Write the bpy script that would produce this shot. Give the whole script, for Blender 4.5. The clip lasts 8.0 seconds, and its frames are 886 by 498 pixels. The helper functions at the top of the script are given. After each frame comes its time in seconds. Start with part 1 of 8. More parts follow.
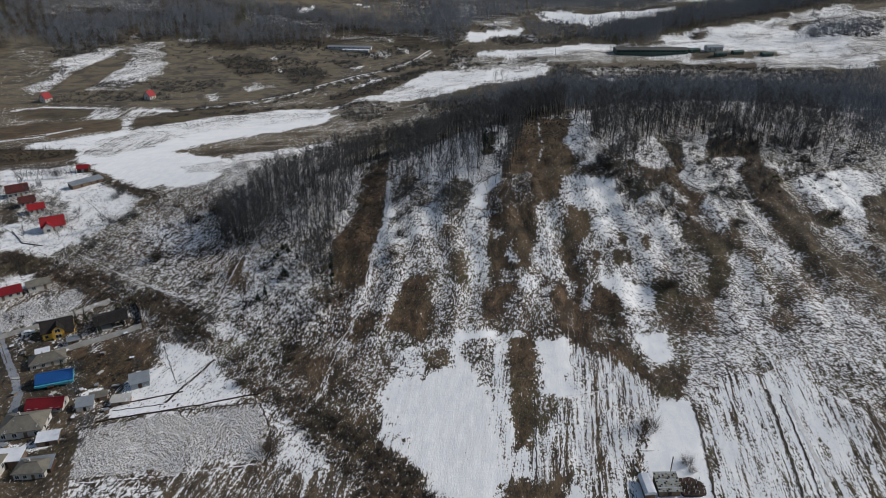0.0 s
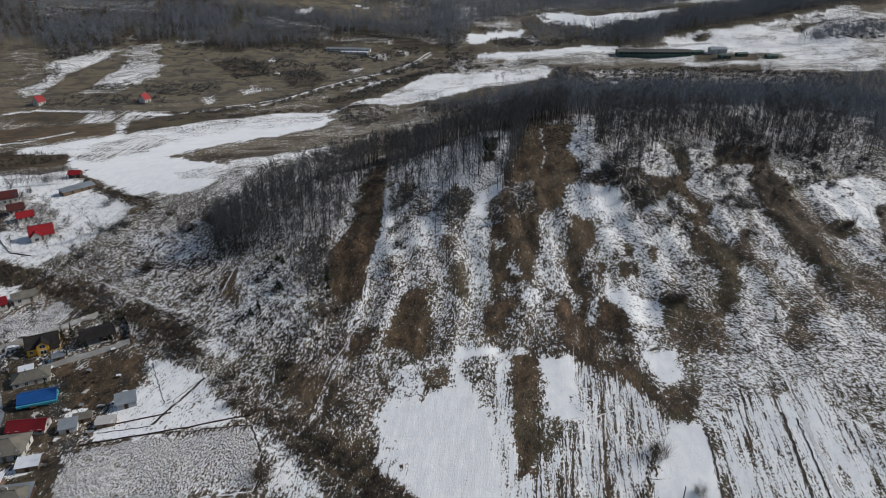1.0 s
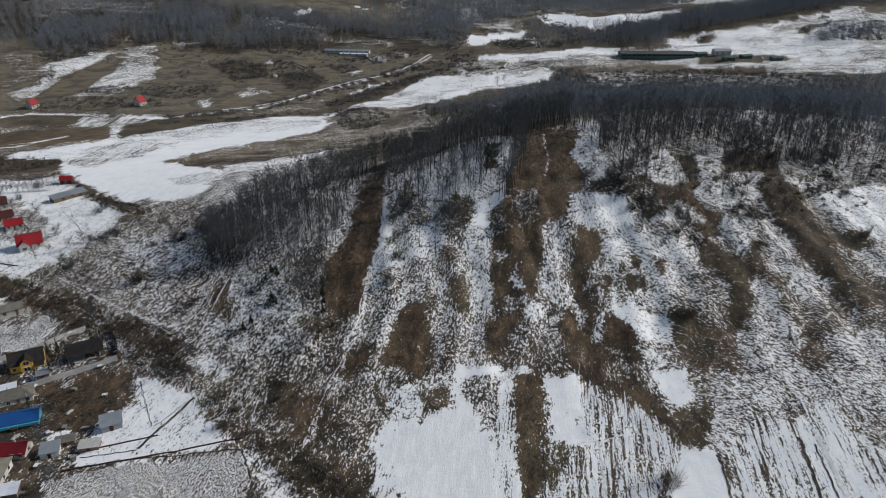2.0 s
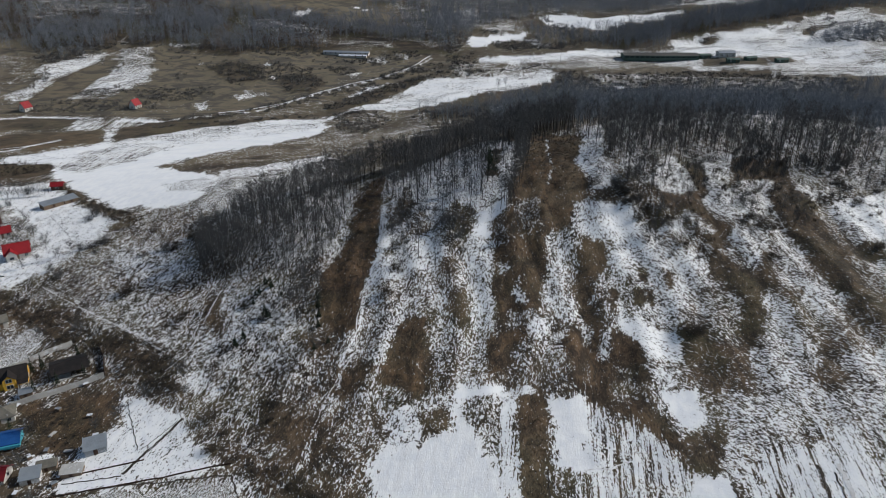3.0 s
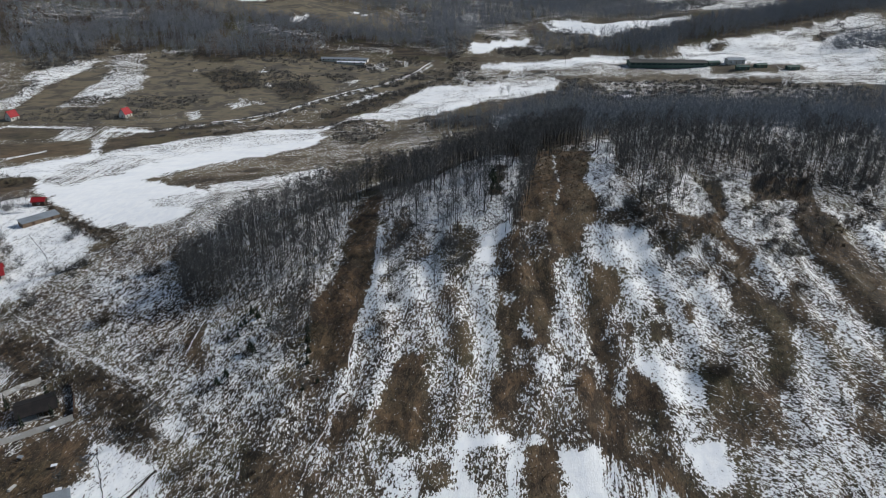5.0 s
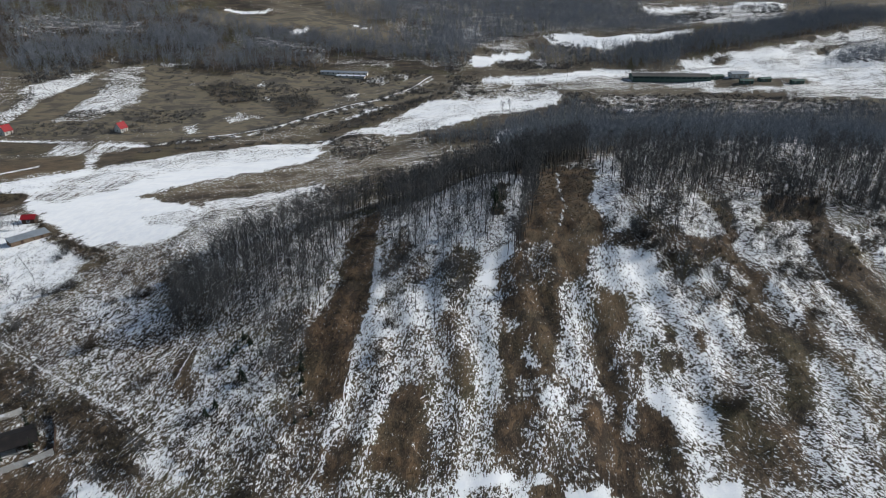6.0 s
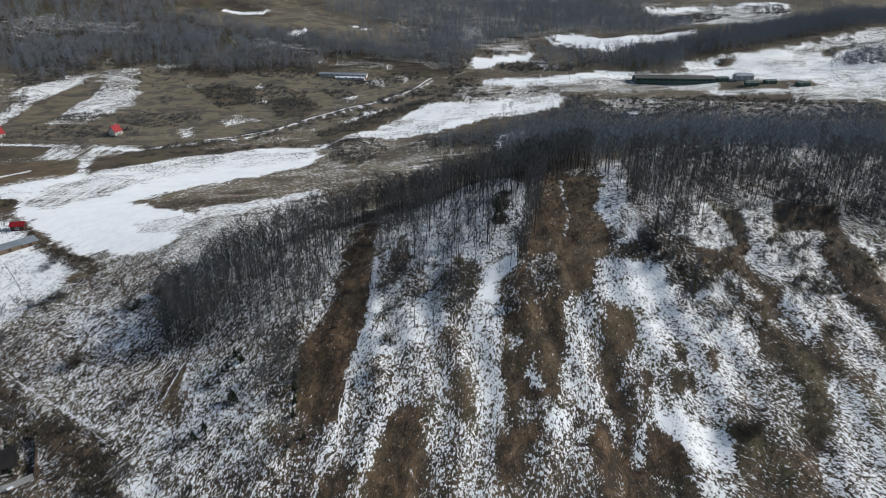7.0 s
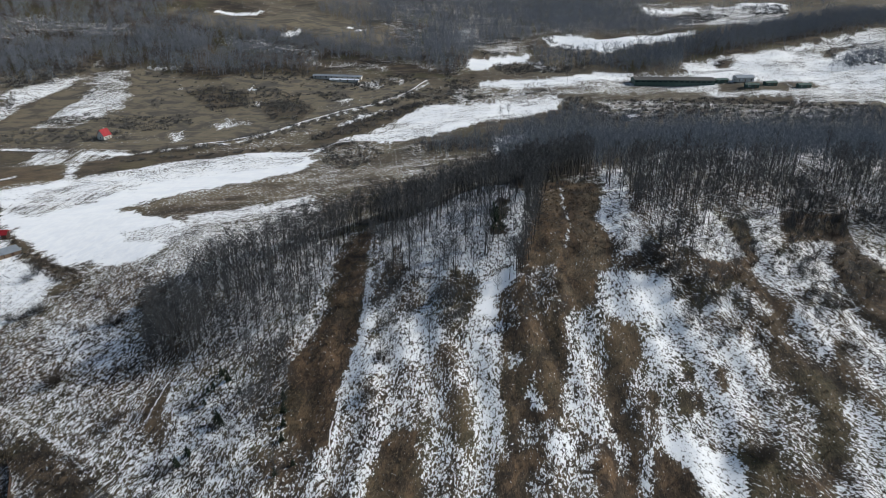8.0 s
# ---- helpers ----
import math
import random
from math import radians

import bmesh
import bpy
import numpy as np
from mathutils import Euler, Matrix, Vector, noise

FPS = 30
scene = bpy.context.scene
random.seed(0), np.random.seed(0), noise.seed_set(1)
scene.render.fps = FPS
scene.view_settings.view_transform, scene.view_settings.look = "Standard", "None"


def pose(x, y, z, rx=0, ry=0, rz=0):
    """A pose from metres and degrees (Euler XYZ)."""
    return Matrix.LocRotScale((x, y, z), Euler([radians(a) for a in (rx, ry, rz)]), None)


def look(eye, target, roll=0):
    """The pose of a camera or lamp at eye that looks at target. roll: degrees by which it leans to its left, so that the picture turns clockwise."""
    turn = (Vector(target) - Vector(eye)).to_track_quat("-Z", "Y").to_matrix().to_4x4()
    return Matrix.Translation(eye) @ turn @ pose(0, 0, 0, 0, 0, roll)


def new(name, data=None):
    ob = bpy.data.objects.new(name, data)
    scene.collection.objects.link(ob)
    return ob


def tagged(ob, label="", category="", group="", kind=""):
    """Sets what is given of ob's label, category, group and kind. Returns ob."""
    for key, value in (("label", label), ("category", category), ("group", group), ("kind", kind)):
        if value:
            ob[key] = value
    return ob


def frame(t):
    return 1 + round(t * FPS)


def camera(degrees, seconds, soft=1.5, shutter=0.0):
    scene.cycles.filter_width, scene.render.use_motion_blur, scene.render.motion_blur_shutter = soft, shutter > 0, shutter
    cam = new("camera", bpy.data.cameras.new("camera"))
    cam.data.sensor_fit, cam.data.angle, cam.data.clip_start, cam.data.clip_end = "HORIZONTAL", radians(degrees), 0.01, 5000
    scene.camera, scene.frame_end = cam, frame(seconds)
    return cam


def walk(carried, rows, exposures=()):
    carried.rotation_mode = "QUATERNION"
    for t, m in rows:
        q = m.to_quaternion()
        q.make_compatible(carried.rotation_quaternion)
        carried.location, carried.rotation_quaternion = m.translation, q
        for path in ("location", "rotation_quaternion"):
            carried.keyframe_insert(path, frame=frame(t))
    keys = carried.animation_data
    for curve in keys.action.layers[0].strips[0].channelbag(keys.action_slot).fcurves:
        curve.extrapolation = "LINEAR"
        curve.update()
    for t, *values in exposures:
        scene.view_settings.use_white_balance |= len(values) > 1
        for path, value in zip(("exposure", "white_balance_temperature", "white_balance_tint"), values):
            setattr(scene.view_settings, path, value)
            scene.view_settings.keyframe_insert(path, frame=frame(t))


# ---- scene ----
cam = camera(66.5, 8.0, 0.55)
METRES, EYE, TILT, LEAN, TURN = 80.0, 110.0, -25.1, 0.0, 0.0
ROWS = [
    (0.0, 0.0, 0.0, 0.0, 0.0, 0.0, -0.0),
    (0.5, 0.0009, 0.056, 0.0267, 0.01, 0.02, 0.0),
    (1.0, 0.0016, 0.1123, 0.0531, 0.01, 0.03, -0.01),
    (1.5, 0.0023, 0.1687, 0.0798, 0.02, 0.04, -0.02),
    (3.0, 0.0043, 0.3356, 0.1595, 0.06, 0.04, -0.06),
    (3.5, 0.0051, 0.3922, 0.1859, 0.08, 0.06, -0.07),
    (4.0, 0.0056, 0.4489, 0.2125, 0.1, 0.06, -0.1),
    (4.5, 0.0061, 0.5056, 0.2388, 0.12, 0.06, -0.12),
    (4.7, 0.0063, 0.5283, 0.2494, 0.13, 0.07, -0.13),
    (5.8, 0.0076, 0.6535, 0.3072, 0.17, 1.22, -0.19),
    (6.0, 0.0078, 0.6763, 0.3177, 0.18, 1.23, -0.2),
    (6.5, 0.0084, 0.7333, 0.3443, 0.2, 1.23, -0.22),
    (7.0, 0.0093, 0.7905, 0.3709, 0.22, 1.23, -0.24),
    (7.5, 0.0102, 0.8478, 0.398, 0.24, 1.23, -0.26),
    (8.0, 0.011, 0.9053, 0.4246, -0.07, 1.23, -0.1),
]
walk(cam, [(t, pose(0, 0, EYE, TILT, LEAN, TURN) @ pose(METRES * x, METRES * y, METRES * z, 90 + pitch, roll, yaw)) for t, x, y, z, yaw, pitch, roll in ROWS], [(0.0, -0.32, 6350, 9.5), (3.5, -0.17, 6250, 8), (8.0, 0.05, 6200, 7)])

# ---- world and sun ----
SUN_AZIMUTH, SUN_HEIGHT = radians(76), radians(34)  # azimuth from +y towards +x
world = bpy.data.worlds.new("world")
scene.world = world
world.use_nodes = True
wn, wl = world.node_tree.nodes, world.node_tree.links
sky = wn.new("ShaderNodeTexSky")
sky.sky_type, sky.sun_disc = "NISHITA", False
sky.sun_elevation, sky.sun_rotation, sky.dust_density, sky.air_density = SUN_HEIGHT, SUN_AZIMUTH, 2.0, 1.2
wn["Background"].inputs["Strength"].default_value = 0.088
wl.new(sky.outputs[0], wn["Background"].inputs["Color"])
sun = new("sun", bpy.data.lights.new("sun", "SUN"))
sun.data.energy, sun.data.angle, sun.data.color = 3.2, radians(0.6), (1.0, 0.955, 0.89)
toward = Vector((math.sin(SUN_AZIMUTH) * math.cos(SUN_HEIGHT), math.cos(SUN_AZIMUTH) * math.cos(SUN_HEIGHT), math.sin(SUN_HEIGHT)))
sun.matrix_world = look(toward * 300, (0, 0, 0))



# ---- materials ----
def node(nt, kind, **values):
    n = nt.nodes.new(kind)
    for key, value in values.items():
        if key in n.inputs:
            n.inputs[key].default_value = value
    return n


def math_node(nt, op, a, b=None, clamp=False):
    n = nt.nodes.new("ShaderNodeMath")
    n.operation, n.use_clamp = op, clamp
    for i, v in enumerate((a, b)):
        if v is None:
            continue
        if isinstance(v, (int, float)):
            n.inputs[i].default_value = v
        else:
            nt.links.new(v, n.inputs[i])
    return n.outputs[0]


def mix_colour(nt, fac, a, b):
    n = nt.nodes.new("ShaderNodeMix")
    n.data_type = "RGBA"
    for socket, v in ((n.inputs[0], fac), (n.inputs[6], a), (n.inputs[7], b)):
        if isinstance(v, tuple):
            socket.default_value = (*v, 1)
        elif isinstance(v, (int, float)):
            socket.default_value = v
        else:
            nt.links.new(v, socket)
    return n.outputs[2]


def mapped(nt, scale, turn=0.0):
    """Object coordinates, turned about z and then scaled: a small y scale stretches the grain along a line turn degrees from y towards x."""
    v = nt.nodes.new("ShaderNodeTexCoord").outputs["Object"]
    for key, value in (("Rotation", (0, 0, radians(turn))), ("Scale", scale)):
        if key == "Scale" or turn:
            m = nt.nodes.new("ShaderNodeMapping")
            m.inputs[key].default_value = value
            nt.links.new(v, m.inputs["Vector"])
            v = m.outputs[0]
    return v


def noise_of(nt, vector, scale, detail=3.0, rough=0.55, distort=0.0):
    n = node(nt, "ShaderNodeTexNoise", Scale=scale, Detail=detail, Roughness=rough, Distortion=distort)
    nt.links.new(vector, n.inputs["Vector"])
    return n.outputs["Fac"]


def smooth(nt, value, low, high):
    n = nt.nodes.new("ShaderNodeMapRange")
    n.interpolation_type = "SMOOTHSTEP"
    n.inputs["From Min"].default_value, n.inputs["From Max"].default_value = low, high
    nt.links.new(value, n.inputs["Value"])
    return n.outputs["Result"]


def blank(name, roughness=0.8, metallic=0.0):
    m = bpy.data.materials.new(name)
    m.use_nodes = True
    b = m.node_tree.nodes["Principled BSDF"]
    b.inputs["Roughness"].default_value, b.inputs["Metallic"].default_value = roughness, metallic
    b.inputs["Specular IOR Level"].default_value = 0.25
    return m, m.node_tree, b


def worn(name, colour, second, scale=2.0, roughness=0.8, metallic=0.0, snow=0.0, bump=0.05, stripes=0.0):
    """A surface of two mingled colours with fine grain; snow: how much of it lies under old snow; stripes: ribs per metre along x."""
    m, nt, b = blank(name, roughness, metallic)
    v = mapped(nt, (1, 1, 1))
    big, fine = noise_of(nt, v, scale * 0.25, 4), noise_of(nt, v, scale * 4, 3)
    info = nt.nodes.new("ShaderNodeObjectInfo")
    tone = math_node(nt, "ADD", math_node(nt, "MULTIPLY", big, 0.7), math_node(nt, "MULTIPLY", fine, 0.3))
    tone = math_node(nt, "ADD", tone, math_node(nt, "MULTIPLY", math_node(nt, "SUBTRACT", info.outputs["Random"], 0.5), 0.15))
    col = mix_colour(nt, smooth(nt, tone, 0.35, 0.65), colour, second)
    if snow:
        drift = math_node(nt, "ADD", math_node(nt, "MULTIPLY", big, 0.6), math_node(nt, "MULTIPLY", fine, 0.4))
        col = mix_colour(nt, smooth(nt, drift, 0.66 - 0.3 * snow, 0.72 - 0.3 * snow), col, (0.78, 0.8, 0.84))
    nt.links.new(col, b.inputs["Base Color"])
    h = fine
    if stripes:
        w = node(nt, "ShaderNodeTexWave", Scale=stripes)
        w.bands_direction = "X"
        nt.links.new(v, w.inputs["Vector"])
        h = w.outputs["Fac"]
    bp = node(nt, "ShaderNodeBump", Strength=0.4, Distance=bump)
    nt.links.new(h, bp.inputs["Height"])
    nt.links.new(bp.outputs[0], b.inputs["Normal"])
    return m


def ground_material():
    m, nt, b = blank("winter_ground", 0.9)
    at = nt.nodes.new("ShaderNodeAttribute")
    at.attribute_name = "cover"
    sep = nt.nodes.new("ShaderNodeSeparateColor")
    nt.links.new(at.outputs["Color"], sep.inputs[0])
    snow, rust, furrow = sep.outputs
    flat = mapped(nt, (1, 1, 0.2))
    down = mapped(nt, (1, 0.5, 0.2))
    place = nt.nodes.new("ShaderNodeSeparateXYZ")
    nt.links.new(flat, place.inputs[0])
    valley = smooth(nt, place.outputs[1], 330.0, 470.0)

    def near_far(near, far):
        n = nt.nodes.new("ShaderNodeMix")
        for socket, v in ((n.inputs[0], valley), (n.inputs[2], near), (n.inputs[3], far)):
            nt.links.new(v, socket)
        return n.outputs[0]

    seeds = noise_of(nt, down, 2.7, 2, 0.6, 0.6)
    # marks run down the slope on one side of the big gully and slantwise, along old terraces, on the other
    n = nt.nodes.new("ShaderNodeMix")
    for socket, v in ((n.inputs[0], smooth(nt, place.outputs[0], 48.0, 74.0)), (n.inputs[2], noise_of(nt, mapped(nt, (1, 0.5, 0.2), 6), 1.7, 4, 0.66, 0.8)), (n.inputs[3], noise_of(nt, mapped(nt, (1, 0.55, 0.2), -38), 1.75, 4, 0.66, 0.8))):
        nt.links.new(v, socket)
    tuft = near_far(n.outputs[0], noise_of(nt, mapped(nt, (0.8, 1, 0.2)), 0.9, 4, 0.7, 0.6))
    fold = math_node(nt, "ABSOLUTE", math_node(nt, "SUBTRACT", noise_of(nt, mapped(nt, (1, 0.6, 0.2), 8), 0.85, 3, 0.6, 0.8), 0.5))
    net = math_node(nt, "ADD", math_node(nt, "MULTIPLY", math_node(nt, "SUBTRACT", 0.085, fold), 1.5), 0.5)
    patch = near_far(noise_of(nt, mapped(nt, (1, 0.45, 0.2), 6), 0.11, 5, 0.62, 0.6), noise_of(nt, mapped(nt, (0.45, 1, 0.2), -14), 0.045, 5, 0.65, 0.9))
    wide = noise_of(nt, flat, 0.035, 5, 0.6)
    mid = near_far(noise_of(nt, down, 0.3, 4, 0.6, 0.8), noise_of(nt, mapped(nt, (0.4, 1, 0.2), -10), 0.16, 4, 0.6, 0.6))
    rows = math_node(nt, "ADD", math_node(nt, "MULTIPLY", noise_of(nt, mapped(nt, (1, 0.07, 0.2), 8), 1.5, 3, 0.6, 0.2), 0.4), math_node(nt, "MULTIPLY", seeds, 0.38))
    rows = math_node(nt, "ADD", rows, math_node(nt, "MULTIPLY", noise_of(nt, mapped(nt, (1, 0.05, 0.2), 9), 0.45, 2, 0.5, 0.2), 0.22))
    clods = noise_of(nt, mapped(nt, (1, 0.3, 0.2), 14), 4.9, 1, 0.5, 0.4)
    clods = math_node(nt, "ADD", math_node(nt, "MULTIPLY", math_node(nt, "SUBTRACT", clods, 0.5), 1.5), 0.5)
    n = nt.nodes.new("ShaderNodeMix")
    for socket, v in ((n.inputs[0], smooth(nt, furrow, 0.65, 0.95)), (n.inputs[2], rows), (n.inputs[3], clods)):
        nt.links.new(v, socket)
    tilled = n.outputs[0]
    speck = math_node(nt, "ADD", math_node(nt, "MULTIPLY", tuft, 0.68), math_node(nt, "MULTIPLY", mid, 0.14))
    speck = math_node(nt, "ADD", speck, math_node(nt, "MULTIPLY", net, 0.18))
    n = nt.nodes.new("ShaderNodeMix")
    for socket, v in ((n.inputs[0], math_node(nt, "MULTIPLY", furrow, 1.5, True)), (n.inputs[2], speck), (n.inputs[3], tilled)):
        nt.links.new(v, socket)
    broken = math_node(nt, "MULTIPLY", math_node(nt, "SUBTRACT", n.outputs[0], 0.5), 12.0)
    broken = math_node(nt, "MULTIPLY", broken, math_node(nt, "SUBTRACT", 1.0, math_node(nt, "MULTIPLY", valley, 0.4)))
    calm = math_node(nt, "MULTIPLY", math_node(nt, "SUBTRACT", 1.0, math_node(nt, "MULTIPLY", furrow, 0.7)), 1.2)
    calm = math_node(nt, "MULTIPLY", calm, math_node(nt, "ADD", 1.0, math_node(nt, "MULTIPLY", valley, 0.5)))
    broken = math_node(nt, "ADD", broken, math_node(nt, "MULTIPLY", math_node(nt, "SUBTRACT", patch, 0.5), calm))
    level = math_node(nt, "ADD", math_node(nt, "SUBTRACT", math_node(nt, "MULTIPLY", snow, 2.6), 1.09), broken)
    level = math_node(nt, "ADD", level, math_node(nt, "MULTIPLY", smooth(nt, snow, 0.82, 0.95), 0.9))
    lies = smooth(nt, level, 0.46, 0.66)
    # thin snow lets the dead grass through
    lies = math_node(nt, "MULTIPLY", lies, math_node(nt, "ADD", math_node(nt, "MULTIPLY", smooth(nt, snow, 0.5, 0.92), 0.08), 0.92))
    grass = mix_colour(nt, smooth(nt, mid, 0.38, 0.64), (0.026, 0.022, 0.018), (0.092, 0.073, 0.05))
    bracken = mix_colour(nt, smooth(nt, mid, 0.38, 0.64), (0.034, 0.022, 0.015), (0.15, 0.088, 0.046))
    green = mix_colour(nt, smooth(nt, wide, 0.48, 0.6), (0.038, 0.033, 0.024), (0.075, 0.069, 0.032))
    soil = mix_colour(nt, math_node(nt, "MULTIPLY", smooth(nt, wide, 0.42, 0.6), math_node(nt, "SUBTRACT", 0.75, math_node(nt, "MULTIPLY", rust, 0.65))), mix_colour(nt, rust, grass, bracken), green)
    fine = noise_of(nt, flat, 2.4, 4, 0.75)
    straw = math_node(nt, "MULTIPLY", math_node(nt, "ADD", smooth(nt, fine, 0.35, 0.75), 0.3), at.outputs["Alpha"], True)
    straw = math_node(nt, "MULTIPLY", straw, math_node(nt, "ADD", smooth(nt, patch, 0.4, 0.62), 0.25), True)
    soil = mix_colour(nt, straw, soil, (0.21, 0.165, 0.105))
    soil = mix_colour(nt, math_node(nt, "MULTIPLY", smooth(nt, patch, 0.48, 0.34), 0.65), soil, (0.02, 0.017, 0.014))
    # threads of dead stalks, pale and dark, combed down the slope
    thread = noise_of(nt, mapped(nt, (1, 0.35, 0.2), 8), 2.8, 3, 0.7, 0.6)
    soil = mix_colour(nt, math_node(nt, "MULTIPLY", smooth(nt, thread, 0.5, 0.36), 0.6), soil, (0.016, 0.013, 0.011))
    soil = mix_colour(nt, math_node(nt, "MULTIPLY", smooth(nt, thread, 0.54, 0.68), 0.42), soil, (0.2, 0.15, 0.1))
    blot = noise_of(nt, mapped(nt, (0.5, 1, 0.2), -12), 0.1, 6, 0.7, 0.8)
    pasture = mix_colour(nt, smooth(nt, blot, 0.42, 0.56), (0.08, 0.072, 0.06), (0.162, 0.136, 0.094))
    pasture = mix_colour(nt, math_node(nt, "MULTIPLY", smooth(nt, wide, 0.46, 0.62), smooth(nt, mid, 0.4, 0.65)), pasture, (0.185, 0.15, 0.105))
    soil = mix_colour(nt, math_node(nt, "MULTIPLY", smooth(nt, place.outputs[1], 400.0, 560.0), math_node(nt, "MULTIPLY", at.outputs["Alpha"], 1.4, True)), soil, pasture)
    white = mix_colour(nt, smooth(nt, mid, 0.35, 0.65), (0.83, 0.84, 0.86), (0.92, 0.92, 0.915))
    # tilled ground greys its snow in rows
    white = mix_colour(nt, math_node(nt, "MULTIPLY", smooth(nt, rows, 0.56, 0.42), math_node(nt, "MULTIPLY", furrow, 0.55)), white, (0.6, 0.585, 0.58))
    nt.links.new(mix_colour(nt, lies, soil, white), b.inputs["Base Color"])
    relief = math_node(nt, "ADD", math_node(nt, "MULTIPLY", lies, 0.6), math_node(nt, "MULTIPLY", tuft, 0.7))
    bp = node(nt, "ShaderNodeBump", Strength=0.6, Distance=0.35)
    nt.links.new(relief, bp.inputs["Height"])
    nt.links.new(bp.outputs[0], b.inputs["Normal"])
    return m


GROUND = ground_material()
BARK = worn("bark", (0.04, 0.036, 0.033), (0.078, 0.07, 0.064), 3.0, 0.9)
TWIG = worn("twigs", (0.062, 0.0635, 0.0655), (0.108, 0.11, 0.113), 1.0, 0.9)
# distant twigs: the pale blue of air haze is mixed into their base colours
HAZY_FAR_TWIG = worn("hazy_far_twigs", (0.165, 0.183, 0.214), (0.228, 0.247, 0.282), 1.0, 0.9)
# twigs behind the ridge carry a weaker blue haze in their colour
HAZY_BACK_TWIG = worn("hazy_back_twigs", (0.135, 0.152, 0.178), (0.19, 0.21, 0.24), 1.0, 0.9)
SCRUB = worn("scrub_twigs", (0.05, 0.043, 0.037), (0.098, 0.082, 0.07), 1.0, 0.9)
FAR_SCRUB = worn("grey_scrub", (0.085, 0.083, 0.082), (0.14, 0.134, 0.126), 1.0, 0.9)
NEEDLE = worn("needles", (0.012, 0.02, 0.012), (0.028, 0.042, 0.022), 2.0, 0.8)
RENDER = worn("white_render", (0.6, 0.58, 0.55), (0.45, 0.43, 0.4), 1.0, 0.85)
YELLOW = worn("yellow_render", (0.82, 0.49, 0.06), (0.72, 0.42, 0.06), 1.0, 0.8)
CONCRETE = worn("concrete", (0.5, 0.49, 0.47), (0.36, 0.35, 0.33), 1.5, 0.9, snow=0.4)
RED = worn("red_sheet_roof", (0.2, 0.008, 0.014), (0.14, 0.01, 0.014), 0.8, 0.5, stripes=3)
BRIGHT_RED = worn("bright_red_roof", (0.3, 0.012, 0.018), (0.22, 0.012, 0.016), 0.8, 0.5, stripes=3)
BLUE = worn("blue_sheet_roof", (0.01, 0.07, 0.24), (0.014, 0.09, 0.3), 0.8, 0.45, stripes=3)
TEAL = worn("teal_sheet", (0.08, 0.4, 0.5), (0.06, 0.33, 0.44), 0.8, 0.5, stripes=3)
BROWN_ROOF = worn("dark_tile_roof", (0.013, 0.011, 0.011), (0.026, 0.021, 0.019), 1.5, 0.7, stripes=3)
MAROON = worn("maroon_roof", (0.1, 0.02, 0.018), (0.06, 0.02, 0.018), 1.0, 0.7, stripes=3)
GREY_ROOF = worn("weathered_grey_roof", (0.19, 0.176, 0.145), (0.12, 0.112, 0.095), 1.5, 0.85, snow=0.15, stripes=2)
SHEET = worn("grey_sheet", (0.3, 0.33, 0.36), (0.22, 0.24, 0.26), 1.0, 0.5, 0.3, snow=0.2, stripes=3)
SNOWY = worn("snowed_roof", (0.72, 0.74, 0.78), (0.55, 0.58, 0.64), 1.0, 0.9)
SLATE = worn("patched_slate", (0.2, 0.2, 0.17), (0.3, 0.31, 0.28), 1.6, 0.85)
WOOD = worn("weathered_wood", (0.12, 0.085, 0.06), (0.2, 0.15, 0.11), 2.0, 0.85)
DARK_WOOD = worn("dark_wood", (0.04, 0.026, 0.02), (0.075, 0.045, 0.032), 2.0, 0.8)
GLASS = worn("window_glass", (0.02, 0.025, 0.03), (0.03, 0.035, 0.045), 1.0, 0.12)
FRAME = worn("white_frame", (0.75, 0.75, 0.74), (0.66, 0.66, 0.65), 1.0, 0.6)
GREEN_WALL = worn("dull_green_sheet", (0.06, 0.1, 0.085), (0.09, 0.13, 0.11), 0.3, 0.7, stripes=1)
CAR_PAINT = worn("white_paint", (0.7, 0.72, 0.74), (0.62, 0.64, 0.66), 1.0, 0.3)
TRODDEN = worn("trodden_snow", (0.84, 0.84, 0.86), (0.6, 0.58, 0.56), 2.5, 0.9)
EARTH = worn("bare_earth", (0.035, 0.029, 0.023), (0.075, 0.06, 0.046), 2.0, 0.95, snow=0.25)
RUBBER = worn("rubber", (0.015, 0.015, 0.015), (0.03, 0.03, 0.03), 3.0, 0.9)


# ---- the lie of the land: a valley floor with hills on it (x, y, radius, height) ----
HILLS = [
    (-150, 170, 46, -0.7), (-150, 225, 46, -3.6), (-150, 280, 46, 1.1), (-95, 170, 46, -0.5), (-95, 225, 46, -1.3),
    (-95, 280, 46, 1.9), (-95, 335, 46, 6.5), (-40, 170, 46, -2.0), (-40, 225, 46, 4.4), (-40, 280, 46, 4.0),
    (-40, 335, 46, 3.4), (15, 170, 46, 1.0), (15, 225, 46, 3.6), (15, 280, 46, 6.1), (15, 335, 46, 9.0),
    (70, 170, 46, 2.0), (70, 225, 46, -1.6), (70, 280, 46, 13.5), (70, 335, 46, 9.7), (125, 170, 46, 5.8),
    (125, 225, 46, 1.3), (125, 280, 46, 8.0),
]
RIDGE = [(125, 335, 46, 1.1), (60, 400, 60, 16.4), (140, 400, 60, 15.4), (220, 300, 75, 13.9), (220, 400, 75, 16.0), (210, 180, 70, 9.2), (330, 330, 90, 14.0)]
